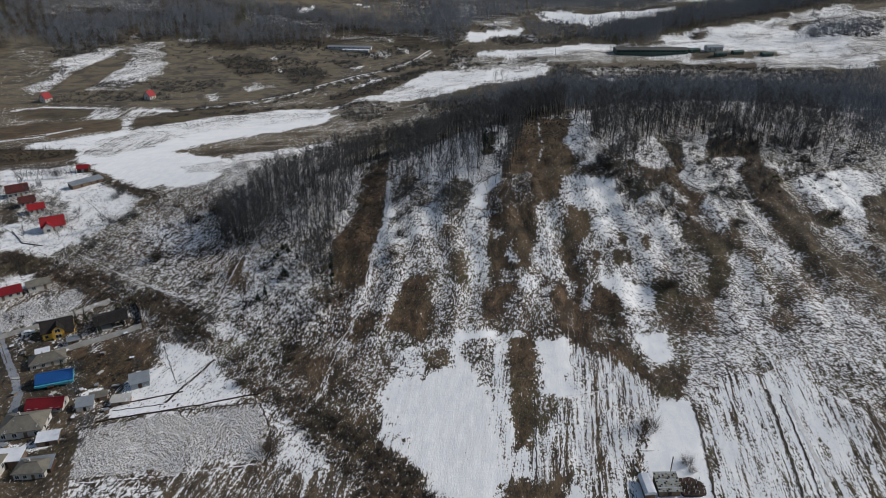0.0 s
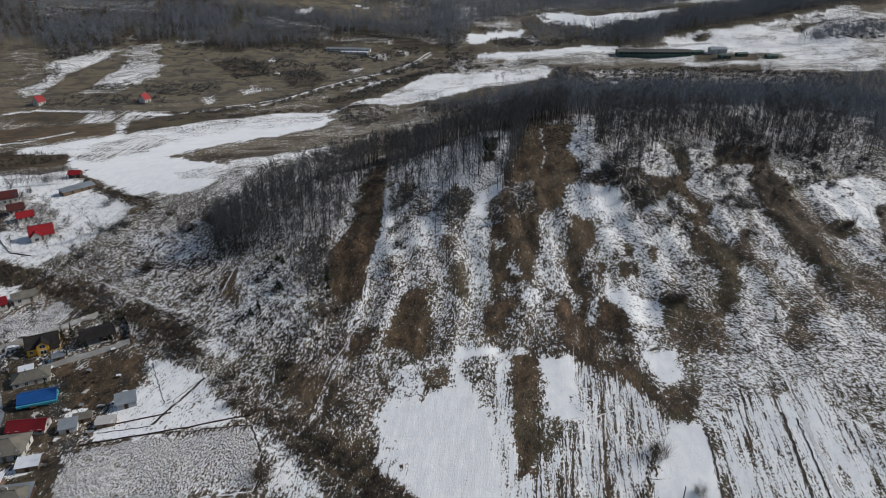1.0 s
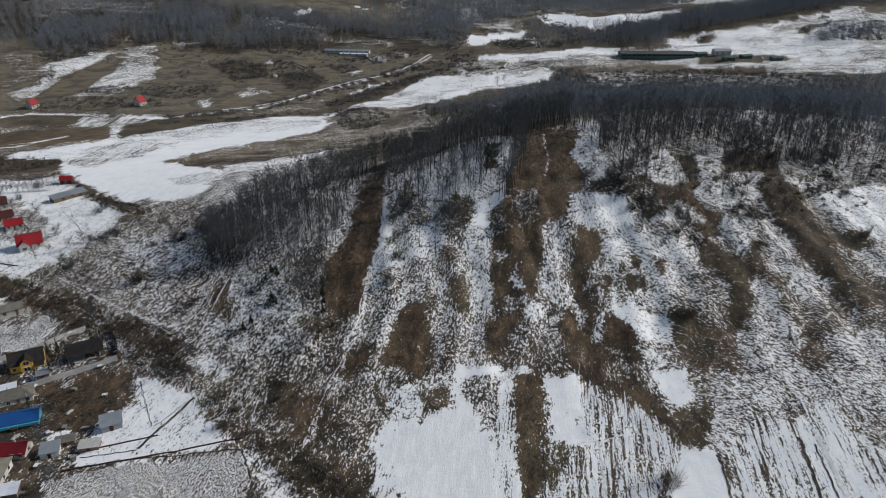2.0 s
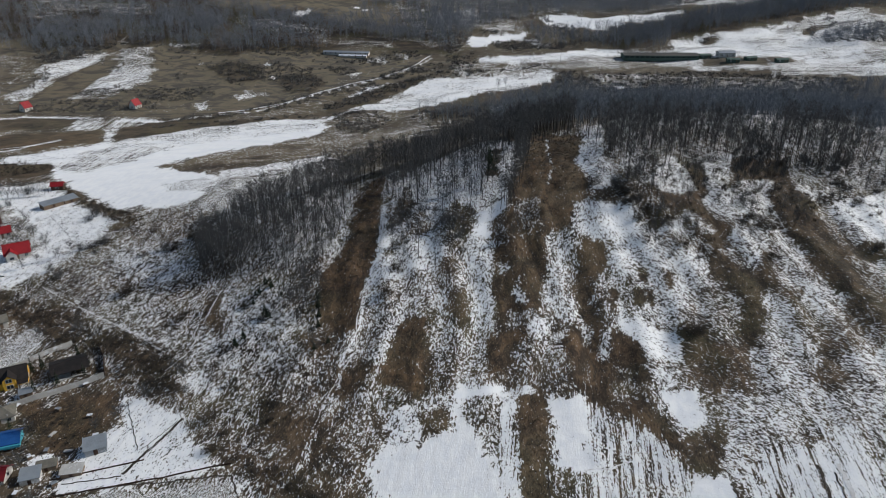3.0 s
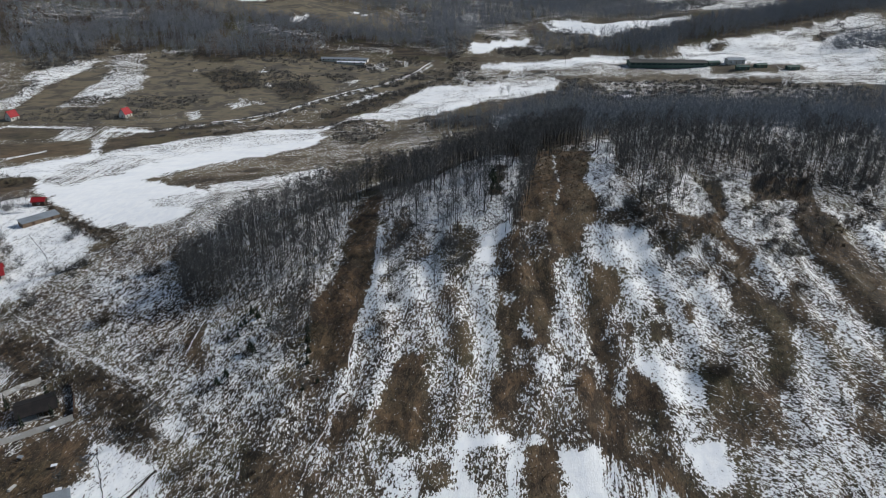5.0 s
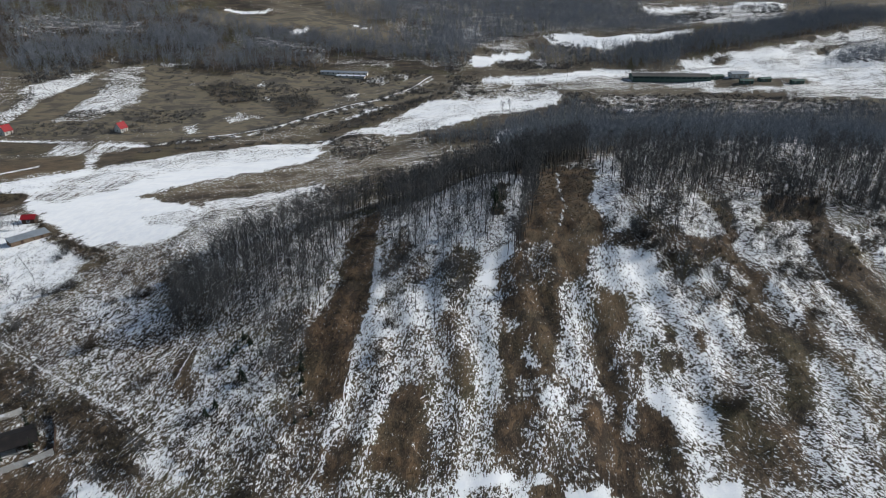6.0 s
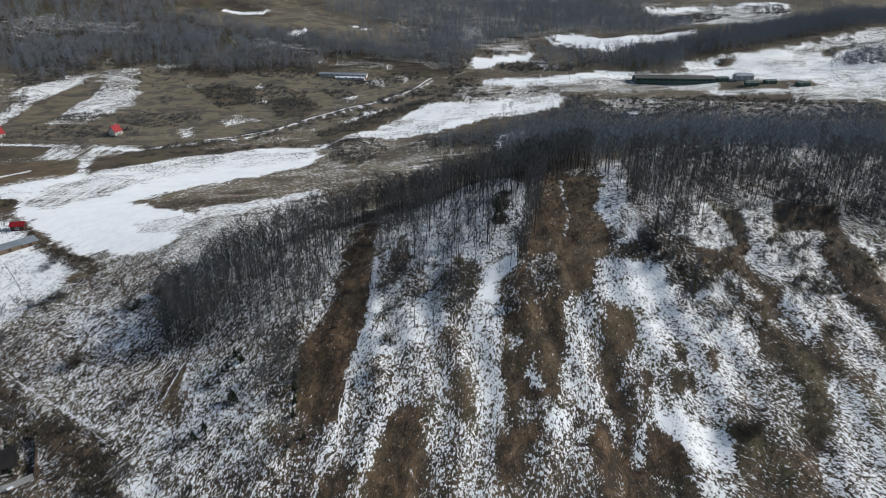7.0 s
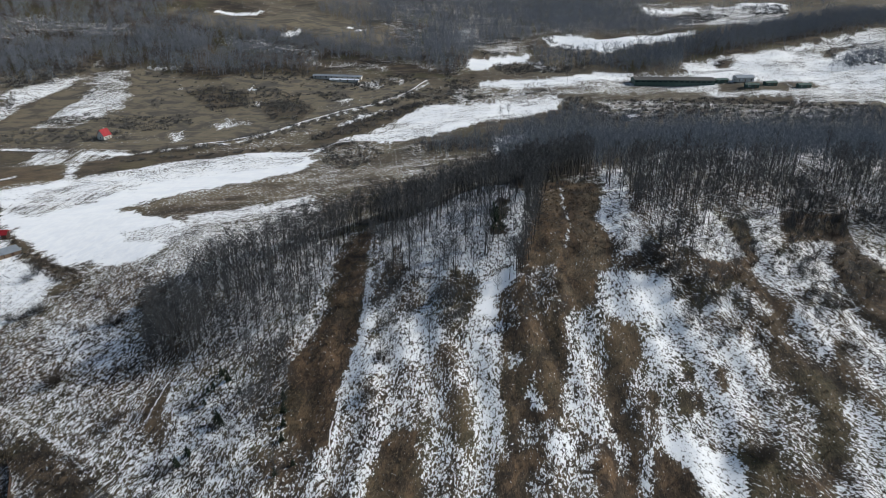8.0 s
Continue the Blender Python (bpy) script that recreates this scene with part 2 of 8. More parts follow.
# far hills: x, y, radius in x, radius in y, height
FAR_HILLS = [
    (-560, 900, 260, 210, 42), (-150, 1300, 330, 250, 42), (250, 812, 75, 38, 9), (370, 862, 85, 42, 9), (500, 910, 95, 46, 10), (650, 965, 120, 60, 13), (850, 1040, 160, 80, 18), (760, 1500, 420, 240, 50),
    (180, 1800, 420, 260, 55), (-900, 1700, 520, 420, 95), (1150, 2100, 600, 420, 120), (0, 2700, 1300, 480, 150),
    (-2200, 2000, 900, 1200, 150), (2400, 1800, 900, 1300, 150), (0, 4300, 3500, 700, 190),
]


def height(x, y):
    """Height of the bare ground, for arrays or numbers."""
    x, y = np.asarray(x, float), np.asarray(y, float)
    ramp = np.clip((np.hypot(0.6 * x, y) - 450) / 450, 0, 1)
    ramp = ramp * ramp * (3 - 2 * ramp)
    z = -18 + 24 * ramp
    for a, b, r, h in HILLS + RIDGE:
        z = z + h * np.exp(-((x - a) ** 2 + (y - b) ** 2) / (2 * r * r))
    for a, b, p, q, h in FAR_HILLS:
        z = z + ramp * h * np.exp(-((x - a) / p) ** 2 / 2 - ((y - b) / q) ** 2 / 2)
    z = z + ramp * (2.6 * np.sin(x / 24 + 1.3 * np.sin(y / 37)) * np.sin(y / 29 + 0.9 * np.sin(x / 41)) + 1.1 * np.sin(x / 9.5 + y / 17) * np.sin(y / 13 - x / 31))
    return z


# ---- the ground: one sheet, finest on the hillside, with its cover of snow and dry growth ----
def lines(low, high, step, first, last, growth):
    """Coordinates step apart from low to high, and further and further apart out to first and last."""
    mid = list(np.arange(low, high + step / 2, step))
    out, s = [], step
    x = mid[-1]
    while x < last:
        s = s * growth
        x += s
        out.append(x)
    back, s = [], step
    x = low
    while x > first:
        s = s * growth
        x -= s
        back.append(x)
    return np.array(back[::-1] + mid + out)


GX = lines(-150, 180, 1.2, -4500, 4500, 1.023)
GY = lines(118, 340, 1.2, -400, 4700, 1.018)
XX, YY = np.meshgrid(GX, GY)
SNOW, RUST, FURROW, PALE = np.full(XX.shape, 0.41), np.full(XX.shape, 0.3), np.zeros(XX.shape), np.full(XX.shape, 0.35)
FAR = np.clip((np.hypot(XX, YY) - 500) / 300, 0, 1)
SNOW -= 0.12 * FAR


def box_of(points, margin):
    p = np.array(points, float)
    i0, i1 = np.searchsorted(GX, (p[:, 0].min() - margin, p[:, 0].max() + margin))
    j0, j1 = np.searchsorted(GY, (p[:, 1].min() - margin, p[:, 1].max() + margin))
    return slice(j0, j1), slice(i0, i1)


def inside(points, x, y):
    p, hit = np.array(points, float), np.zeros(x.shape, bool)
    for (ax, ay), (bx, by) in zip(p, np.roll(p, -1, 0)):
        if ay != by:
            hit ^= ((ay > y) != (by > y)) & (x < (bx - ax) * (y - ay) / (by - ay) + ax)
    return hit


def from_line(points, x, y, closed=False):
    best = np.full(x.shape, 1e9)
    p = list(points) + ([points[0]] if closed else [])
    for (ax, ay), (bx, by) in zip(p, p[1:]):
        dx, dy = bx - ax, by - ay
        t = np.clip(((x - ax) * dx + (y - ay) * dy) / max(dx * dx + dy * dy, 1e-6), 0, 1)
        best = np.minimum(best, np.hypot(x - ax - t * dx, y - ay - t * dy))
    return best


def lay(where, weight, snow, rust, furrow):
    for field, value in ((SNOW, snow), (RUST, rust), (FURROW, furrow)):
        field[where] += (value - field[where]) * weight


def area(snow, rust, furrow, soft, points, pale=0.35):
    """A patch of ground: share of snow, rusty growth, tilled rows, width of its edge, outline, pale straw."""
    where = box_of(points, soft * 2)
    x, y = XX[where], YY[where]
    u, v = x * 3 / max(soft, 3), y * 3 / max(soft, 3)
    wob = soft * 0.6 * (np.sin(u * 0.31 + v * 0.17) * np.sin(v * 0.23 - u * 0.11) + 0.6 * np.sin(u * 0.83 + 1.3 * np.sin(v * 0.41)) * np.cos(v * 0.37 + np.sin(u * 0.5)) + 0.8 * np.sin(u * 1.6 + v * 0.7 + 2 * np.sin(v * 0.6)) * np.sin(v * 1.1 - u * 0.6 + np.sin(u * 0.9)))
    d = from_line(points, x, y, True)
    d = np.where(inside(points, x, y), d, -d) + wob
    weight = np.clip(d / soft + 0.5, 0, 1)
    lay(where, weight, snow, rust, furrow)
    PALE[where] += (pale - PALE[where]) * weight


def track(snow, rust, width, points):
    where = box_of(points, width * 3)
    x, y = XX[where], YY[where]
    d = from_line(points, x + 0.25 * np.sin(y * 0.7), y)
    lay(where, np.clip(1.5 - d / (width * 0.7), 0, 1), snow, rust, 0)


area(0.26, 0.1, 0, 25, [(-368, 634), (-700, 760), (-700, 1100), (-306, 1000), (-137, 830), (-28, 790), (17, 714), (-25, 689), (-120, 710), (-260, 726), (-299, 692), (-335, 661)], 0.0)  # wooded far hillside
area(0.42, 0.1, 0, 25, [(-54, 822), (-98, 1100), (330, 1100), (232, 906), (269, 863), (131, 845), (94, 844), (81, 782), (23, 772), (17, 714), (-28, 778)], 0.0)  # wooded valley head
area(0.25, 0.1, 0, 10, [(122, 790), (178, 774), (225, 770), (300, 812), (400, 846), (520, 892), (680, 940), (900, 1010), (900, 1060), (640, 1010), (480, 950), (340, 900), (240, 850), (160, 820)], 0.0)  # wooded far ridge
area(0.46, 0.05, 0, 8, [(66, 345), (70, 305), (95, 300), (128, 300), (165, 298), (340, 290), (340, 430), (200, 440), (70, 410)])  # floor of the ridge wood
area(0.25, 0.1, 0, 12, [(70, 400), (200, 430), (340, 430), (380, 640), (230, 640), (150, 645), (96, 635), (36, 582), (-20, 540), (-20, 525), (40, 530), (30, 450), (30, 392)], 0.1)  # floor of the back wood
area(0.8, 0.05, 0, 6, [(34, 554), (64, 563), (60, 515), (35, 514)])  # snow in the back wood
area(0.5, 0.05, 0, 6, [(-105, 286), (-97, 262), (-71, 257), (-50, 264), (-40, 272), (-38, 300), (-38, 325), (-20, 328), (34, 330), (66, 350), (70, 400), (30, 392), (-10, 378), (-45, 358), (-75, 332)])  # floor of the spur wood
area(0.6, 0.05, 0, 4, [(-24, 292), (-17, 282), (5, 277), (22, 287), (33, 310), (34, 330), (-15, 332), (-34, 324)])  # floor of the thin wood
area(0.12, 0.1, 0, 8, [(-75, 336), (-45, 346), (-10, 352), (34, 346), (66, 362), (70, 400), (30, 392), (-10, 378), (-45, 358)], 0.0)  # litter on the crest of the spur
area(0.12, 0.1, 0, 10, [(72, 378), (120, 384), (200, 380), (340, 370), (340, 440), (200, 440), (70, 410)], 0.0)  # litter behind the ridge
area(0.56, 0.05, 0, 5, [(89.4, 392.3), (183.5, 525.6), (248, 536.8), (325.4, 553.1), (359.1, 559), (207.1, 336.6), (167.3, 334.8), (133.9, 342.4), (104.6, 322.1), (76.5, 340.2)], 0.1)  # snow between the trunks of the ridge wood, thinned to stand for tree shade
area(0.25, 0.35, 0, 12, [(-345, 524), (-425, 675), (-276, 710), (-162, 704), (-13, 687), (-18, 627), (-80, 592), (-150, 535), (-212, 520), (-301, 523)], 0.75)  # valley hillside
area(0.08, 0.8, 0, 8, [(-323, 631), (-300, 635), (-283, 618), (-282, 592), (-301, 565), (-315, 545), (-330, 564), (-325, 602)], 0.7)  # rusty pasture
area(0.42, 0.2, 0, 8, [(-391, 642), (-361, 656), (-331, 652), (-311, 672), (-301, 655), (-322, 634), (-338, 611), (-356, 580)])  # speckled slope under the wood
area(0.6, 0.2, 0, 6, [(-338, 628), (-323, 645), (-308, 666), (-303, 653), (-315, 638), (-327, 616), (-328, 583), (-326, 557), (-333, 542), (-346, 563), (-339, 596)])  # snowy bank
area(0.57, 0.3, 0, 6, [(-299, 668), (-287, 681), (-273, 682), (-276, 663), (-262, 659), (-251, 629), (-246, 601), (-259, 586), (-266, 561), (-296, 556), (-295, 579), (-285, 603), (-284, 628)])  # terraced slope
area(0.4, 0.1, 0, 12, [(-433, 758), (-410, 776), (-368, 793), (-320, 801), (-309, 759), (-350, 753), (-397, 727), (-412, 718)], 0.0)  # snow under the trees
area(0.42, 0.1, 0, 10, [(-225, 782), (-184, 787), (-140, 764), (-105, 752), (-123, 730), (-135, 740), (-188, 756), (-222, 770)], 0.0)  # snow under the trees
area(0.42, 0.1, 0, 8, [(-88, 757), (-49, 755), (-5, 739), (-5, 716), (-15, 726), (-48, 731), (-81, 742)], 0.0)  # snow under the trees
area(0.45, 0.2, 0, 6, [(-315, 731), (-271, 742), (-262, 716), (-278, 690), (-303, 690)])  # snow by the scrub
area(0.6, 0.2, 0, 6, [(10, 848), (33, 878), (38, 852), (16, 818)])  # snow scrap
area(0.5, 0.2, 0, 6, [(36, 810), (80, 832), (87, 783), (64, 782), (38, 782)])  # speckled bank
area(0.6, 0.2, 0, 6, [(82, 760), (96, 756), (109, 732), (92, 723)])  # speckled bank
area(0.55, 0.3, 0, 3, [(-76, 690), (-55, 686), (-55, 675), (-73, 672)])  # pasture bits
area(0.7, 0.3, 0, 3, [(-84, 643), (-74, 647), (-73, 632), (-81, 631)])  # pasture bits
area(0.7, 0.3, 0, 3, [(-117, 599), (-109, 599), (-108, 589), (-115, 589)])  # pasture bits
area(0.6, 0.3, 0, 3, [(-171, 593), (-157, 589), (-153, 573), (-166, 578)])  # pasture bits
area(0.65, 0.3, 0, 3, [(-164, 661), (-156, 664), (-152, 651), (-160, 651)])  # pasture bits
area(0.46, 0.4, 0, 5, [(-293, 434), (-329, 497), (-288, 516), (-215, 527), (-225, 480), (-249, 450)], 1.0)  # meadow below the road
area(0.5, 0.2, 0.5, 3, [(-270, 495), (-270, 514), (-215, 527), (-209, 507), (-238, 504), (-236, 496)])  # garden plots
area(0.04, 0.4, 0, 4, [(-288, 425), (-244, 430), (-231, 412), (-251, 398), (-270, 394)], 0.0)  # scrub by the brook
area(0.9, 0.25, 0.22, 4, [(-268, 430), (-242, 436), (-223, 458), (-228, 477), (-216, 464), (-156, 505), (-125, 520), (-96, 519), (-79, 510), (-92, 484), (-121, 464), (-151, 445), (-172, 421), (-128, 399), (-121, 368), (-124, 349), (-134, 333), (-146, 334), (-163, 344), (-194, 371), (-223, 401), (-263, 420)])  # far snowy field
area(0.93, 0.2, 0, 3, [(-81, 567), (-58, 593), (-12, 619), (45, 633), (98, 660), (96, 642), (59, 615), (17, 579), (-11, 557), (-38, 544), (-66, 548)])  # second snowy field
area(0.68, 0.2, 0, 6, [(-248, 430), (-226, 456), (-179, 493), (-139, 509), (-153, 481), (-193, 443), (-225, 417)])  # thin snow on the field
area(0.7, 0.2, 0, 5, [(-156, 386), (-133, 395), (-116, 378), (-121, 363), (-144, 371)])  # thin snow on the field
area(0.57, 0.25, 0, 8, [(-122, 384), (-72, 430), (-60, 375), (-74, 316), (-92, 279), (-131, 324), (-124, 349), (-121, 368)])  # snow above the spur
area(0.7, 0.2, 0, 4, [(-134, 407), (-103, 421), (-73, 439), (-67, 424), (-79, 410), (-105, 385), (-122, 384)])  # snow strip
area(0.4, 0.4, 0, 6, [(-171, 421), (-150, 443), (-120, 463), (-92, 481), (-70, 473), (-70, 445), (-105, 431), (-138, 416)], 0.9)  # dry strip
area(0.58, 0.25, 0, 5, [(-124, 389.7), (-91.2, 409.8), (-67.9, 428.3), (-61.4, 408.8), (-75, 356.4), (-90.3, 325.1), (-103.1, 328.6), (-119.8, 353.5)], 0.4)  # snow above the spur
area(0.46, 0.4, 0, 6, [(-76.6, 524.2), (-15.8, 533.4), (-3.7, 494.8), (-39, 450.1), (-71.9, 451.3), (-82, 479.7)], 0.9)  # speckled valley floor
area(0.06, 0.35, 0, 3, [(-291, 417), (-265, 423), (-243, 427), (-233, 416), (-253, 402), (-278, 396)])  # dark wedge of scrub
area(0.42, 0.3, 0, 6, [(-132, 516), (-82, 530), (-65, 542), (-38, 540), (-11, 549), (-19, 513), (-59, 481), (-79, 507), (-95, 516)])  # speckled valley floor
area(0.1, 0.9, 0, 5, [(-316, 474), (-296, 480), (-272, 473), (-283, 457), (-299, 444)])  # dry meadow corner
area(0.82, 0.2, 0.15, 4, [(-253, 367), (-216, 383), (-186, 360), (-157, 332), (-154, 315), (-146, 312), (-155, 296), (-165, 278), (-170, 268), (-184, 266), (-198, 273)], 0.2)  # upper village gardens
area(0.85, 0.2, 0, 3, [(-263, 383), (-232, 388), (-218, 394), (-210, 378), (-249, 359)])  # orchard
area(0.5, 0.1, 0, 3, [(-244, 351), (-228, 355), (-202, 334), (-182, 307), (-179, 292), (-197, 300), (-218, 307)])  # yards round the houses
area(0.12, 0.5, 0, 3, [(-216, 389), (-188, 364), (-162, 342), (-145, 330), (-146, 317), (-155, 314), (-156, 330), (-187, 356)])  # hedge of the far field
area(0.6, 0.2, 0, 6, [(30, 679), (37, 694), (100, 703), (185, 724), (231, 712), (246, 679), (334, 665), (275, 652), (147, 676)])  # works yard
area(0.96, 0.2, 0, 5, [(24, 736), (47, 765), (85, 781), (87, 767), (58, 747), (39, 723)])  # small far field
area(0.85, 0.2, 0, 5, [(106, 830), (118, 837), (147, 818), (202, 803), (269, 839), (268, 824), (221, 802), (159, 776), (136, 789), (113, 805)])  # far field under the wood
area(0.6, 0.2, 0.1, 8, [(240, 758), (287, 770), (397, 809), (457, 828), (525, 846), (502, 730), (454, 650), (332, 661), (256, 676), (234, 711)])  # snowy far slope
area(0.75, 0.2, 0, 9, [(267, 1034), (366, 1079), (491, 1094), (453, 1027), (351, 885), (330, 915), (318, 1002), (267, 1004)])  # last far fields
area(0.12, 0.6, 0, 9, [(-286, 836), (-240, 846), (-197, 848), (-148, 883), (-108, 870), (-87, 850), (-54, 829), (-40, 818), (-87, 798), (-116, 793), (-150, 824), (-200, 809), (-242, 812)], 1.0)  # top meadow
area(0.95, 0.2, 0, 5, [(-250, 861), (-202, 869), (-205, 856), (-238, 850)])  # top snow patch
area(0.95, 0.2, 0, 5, [(-164, 805), (-147, 823), (-145, 802), (-161, 800)])  # mid snow patch
area(0.9, 0.2, 0, 5, [(-106, 855), (-85, 844), (-89, 828)])  # small snow patch
area(0.52, 0.1, 0, 5, [(6, 676), (106, 677), (198, 682), (192, 661), (103, 654), (83, 650), (29, 638), (6, 643)])  # river flats
area(0.32, 0.2, 0, 6, [(108, 658), (152, 657), (194, 669), (316, 646), (391, 623), (362, 575), (179, 587), (95, 601)])  # scrubby strip
area(0.3, 0.2, 0, 4, [(243, 694), (285, 688), (335, 684), (323, 662), (275, 663), (239, 671)])  # dark yard
area(0.68, 0.1, 0, 5, [(302, 670), (418, 666), (391, 623), (332, 631), (299, 642)])  # white flats
area(0.46, 0.1, 0, 6, [(-424.8, 764.8), (-382.5, 787.5), (-309.8, 785.2), (-301.1, 760.7), (-351.5, 741.7), (-404.2, 723.3)], 0)  # snow under the far trees
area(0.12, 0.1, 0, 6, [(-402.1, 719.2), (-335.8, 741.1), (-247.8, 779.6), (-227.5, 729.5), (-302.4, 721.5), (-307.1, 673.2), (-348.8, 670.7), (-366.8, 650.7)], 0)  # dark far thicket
area(0.48, 0.1, 0, 5, [(-227.7, 787.5), (-182.2, 784.5), (-131, 749.1), (-117.5, 730.7), (-149.8, 734.3), (-197.9, 756.9)], 0)  # snow under the far trees
area(0.5, 0.1, 0, 5, [(-127.6, 728.3), (-54.6, 740), (-52.6, 713.7), (-94.6, 717.6)], 0)  # snow under the far trees
area(0.48, 0.2, 0, 4, [(-312.4, 734.8), (-257.5, 741.8), (-251.3, 722.9), (-295.8, 717.6)], 0.2)  # speckled bank
area(0.2, 0.35, 0, 8, [(-269.8, 688.9), (-247.2, 694.5), (-221.7, 677.1), (-153, 699.1), (-107, 664), (-68.5, 665.2), (-108.6, 571), (-160.9, 551.1), (-210.7, 555.5), (-248.4, 620.5)], 0.85)  # open pasture
area(0.68, 0.2, 0, 4, [(-352.9, 624.7), (-336.9, 645.9), (-314.1, 667.7), (-304.9, 662.5), (-329, 629.9), (-345.8, 611)], 0.2)  # snowy bank
area(0.55, 0.2, 0, 3, [(-308.7, 694.9), (-300.1, 715.7), (-289.7, 708.4), (-299.2, 677.3)], 0.2)  # snowy bank
area(0.6, 0.3, 0.2, 3, [(-300.4, 680.3), (-280.7, 685.8), (-260.8, 658.5), (-253.6, 633.6), (-268.1, 624.9), (-268.3, 594.7), (-274.1, 561.8), (-294.4, 561.9), (-283.2, 599.1), (-286, 635.1), (-300.4, 663.1)], 0.4)  # terraced slope
area(0.06, 0.85, 0, 4, [(-323.5, 585.6), (-321.5, 614.7), (-306.7, 620.4), (-290.4, 605.2), (-295.8, 564.8), (-317.6, 559.9)], 0.6)  # rusty pasture
area(0.65, 0.3, 0, 2, [(-164.3, 662.7), (-154.2, 660.7), (-154.4, 650.8), (-161.7, 652)], 0.3)  # pasture bits
area(0.65, 0.3, 0, 2, [(-166.5, 591.9), (-158.6, 594.5), (-156.4, 578.7), (-164.9, 578.6)], 0.3)  # pasture bits
area(0.75, 0.3, 0, 2, [(-191.8, 547.7), (-190.2, 566.4), (-181.8, 551.1), (-185.9, 542.2)], 0.3)  # pasture bits
area(0.65, 0.3, 0, 2, [(-227.1, 663.8), (-216.2, 659.5), (-218.6, 652.4)], 0.3)  # pasture bits
area(0.7, 0.3, 0, 2, [(-122.2, 596.6), (-109.8, 600), (-109.8, 588.7), (-118.4, 588.8)], 0.3)  # pasture bits
area(0.7, 0.3, 0, 2, [(-86.5, 637.4), (-75.4, 641.7), (-76.4, 631), (-84.1, 629.9)], 0.3)  # pasture bits
area(0.6, 0.3, 0, 2, [(-155.9, 627.8), (-143.7, 634.5), (-144.9, 619.4)], 0.3)  # pasture bits
area(0.6, 0.3, 0, 2, [(-45.9, 691.3), (-31.1, 696.3), (-34.3, 679.8)], 0.3)  # pasture bits
area(0.6, 0.3, 0, 2, [(-67.4, 678.9), (-50.2, 680.2), (-54, 665.7)], 0.3)  # pasture bits
area(0.74, 0.3, 0.15, 3, [(-62.4, 606.3), (-28.1, 630.1), (36.7, 637.1), (95.4, 657.5), (103.9, 650.2), (92.3, 619.9), (51.8, 596.4), (8.2, 584.1), (-16.5, 554.4), (-71.9, 545.3), (-78.8, 566.1), (-76.9, 582.4)], 0.2)  # second snowy field
area(0.68, 0.3, 0.1, 5, [(-76.4, 578.7), (-35.9, 607.5), (-17.7, 593.8), (-41.2, 560.8), (-73.8, 559.9)], 0.3)  # thin snow on the second field
area(0.8, 0.2, 0, 3, [(32, 688.5), (40, 697), (102.2, 706.1), (147.1, 724.5), (179.6, 727.2), (170, 708.8), (109.4, 685.8), (44.1, 680.9)], 0.2)  # river flats
area(0.9, 0.2, 0, 3, [(26.7, 757.6), (84.1, 778.3), (85.8, 767.2), (53.9, 751.5), (25.9, 732.7), (23.5, 743.3)], 0.2)  # small far field
area(0.55, 0.2, 0, 3, [(38.9, 783.3), (70.1, 814.8), (80, 794.5), (61.1, 774.8)], 0.2)  # speckled bank
area(0.88, 0.2, 0, 4, [(114.4, 837.3), (140.8, 849.3), (166.7, 824.9), (219.3, 821.6), (268.9, 838.1), (271.2, 826.5), (221, 805.4), (169.6, 782.1), (157, 776.2), (145.7, 807.3), (115.7, 802.1)], 0.2)  # far field under the wood
area(0.72, 0.2, 0.1, 5, [(239.8, 769.7), (292.5, 777.6), (358.8, 799.7), (425.6, 828.4), (471.2, 819), (383.8, 663.6), (310.2, 688.1), (251, 690.7), (221.9, 710.1)], 0.2)  # snowy far slope
area(0.62, 0.1, 0, 4, [(243.4, 782.1), (298.1, 793.2), (369.5, 824), (433.2, 844.8), (495, 861), (456.6, 793.3), (234.7, 752.2)], 0.1)  # snow at the foot of the far wood
area(0.3, 0.3, 0, 3, [(266.9, 750.5), (281.7, 747.3), (272.2, 734.8), (261.5, 737.4)], 0.2)  # bare spot on the far slope
area(0.3, 0.3, 0, 3, [(378.7, 778.8), (412.1, 799.8), (393.1, 772.9), (376.6, 768.2)], 0.2)  # bare spot on the far slope
area(0.62, 0.2, 0, 4, [(233.8, 684.2), (383.8, 663.6), (367.6, 635.5), (284.1, 629.4), (223, 652.3)], 0.2)  # works yard
area(0.25, 0.2, 0, 3, [(248.4, 683.3), (302, 680.7), (298.8, 662.8), (238.2, 667.8)], 0.2)  # dark yard
area(0.5, 0.2, 0, 4, [(127.6, 650.8), (283.4, 627.9), (342, 618.4), (313.3, 598), (203.6, 595.1), (119.2, 607)], 0.2)  # speckled strip
area(0.12, 0.2, 0, 4, [(242.1, 652.1), (291, 645.2), (284.7, 630.8), (234.1, 630.9)], 0.1)  # dark scrub
area(0.85, 0.2, 0, 6, [(261.3, 1029.8), (351.7, 1075.1), (347.4, 995.5), (308.1, 1008.8)], 0.2)  # last far fields
area(0.62, 0.2, 0, 6, [(353, 1079.5), (452.1, 1019.8), (396.8, 914.4), (329.6, 910.4), (329.8, 985.8)], 0.2)  # last far fields
area(0.1, 0.45, 0, 5, [(-209, 274), (-171, 266), (-146, 253), (-98, 227), (-82, 212), (-82, 198), (-101, 204), (-126, 225), (-160, 247), (-196, 253)], 0.0)  # scrub below the slope
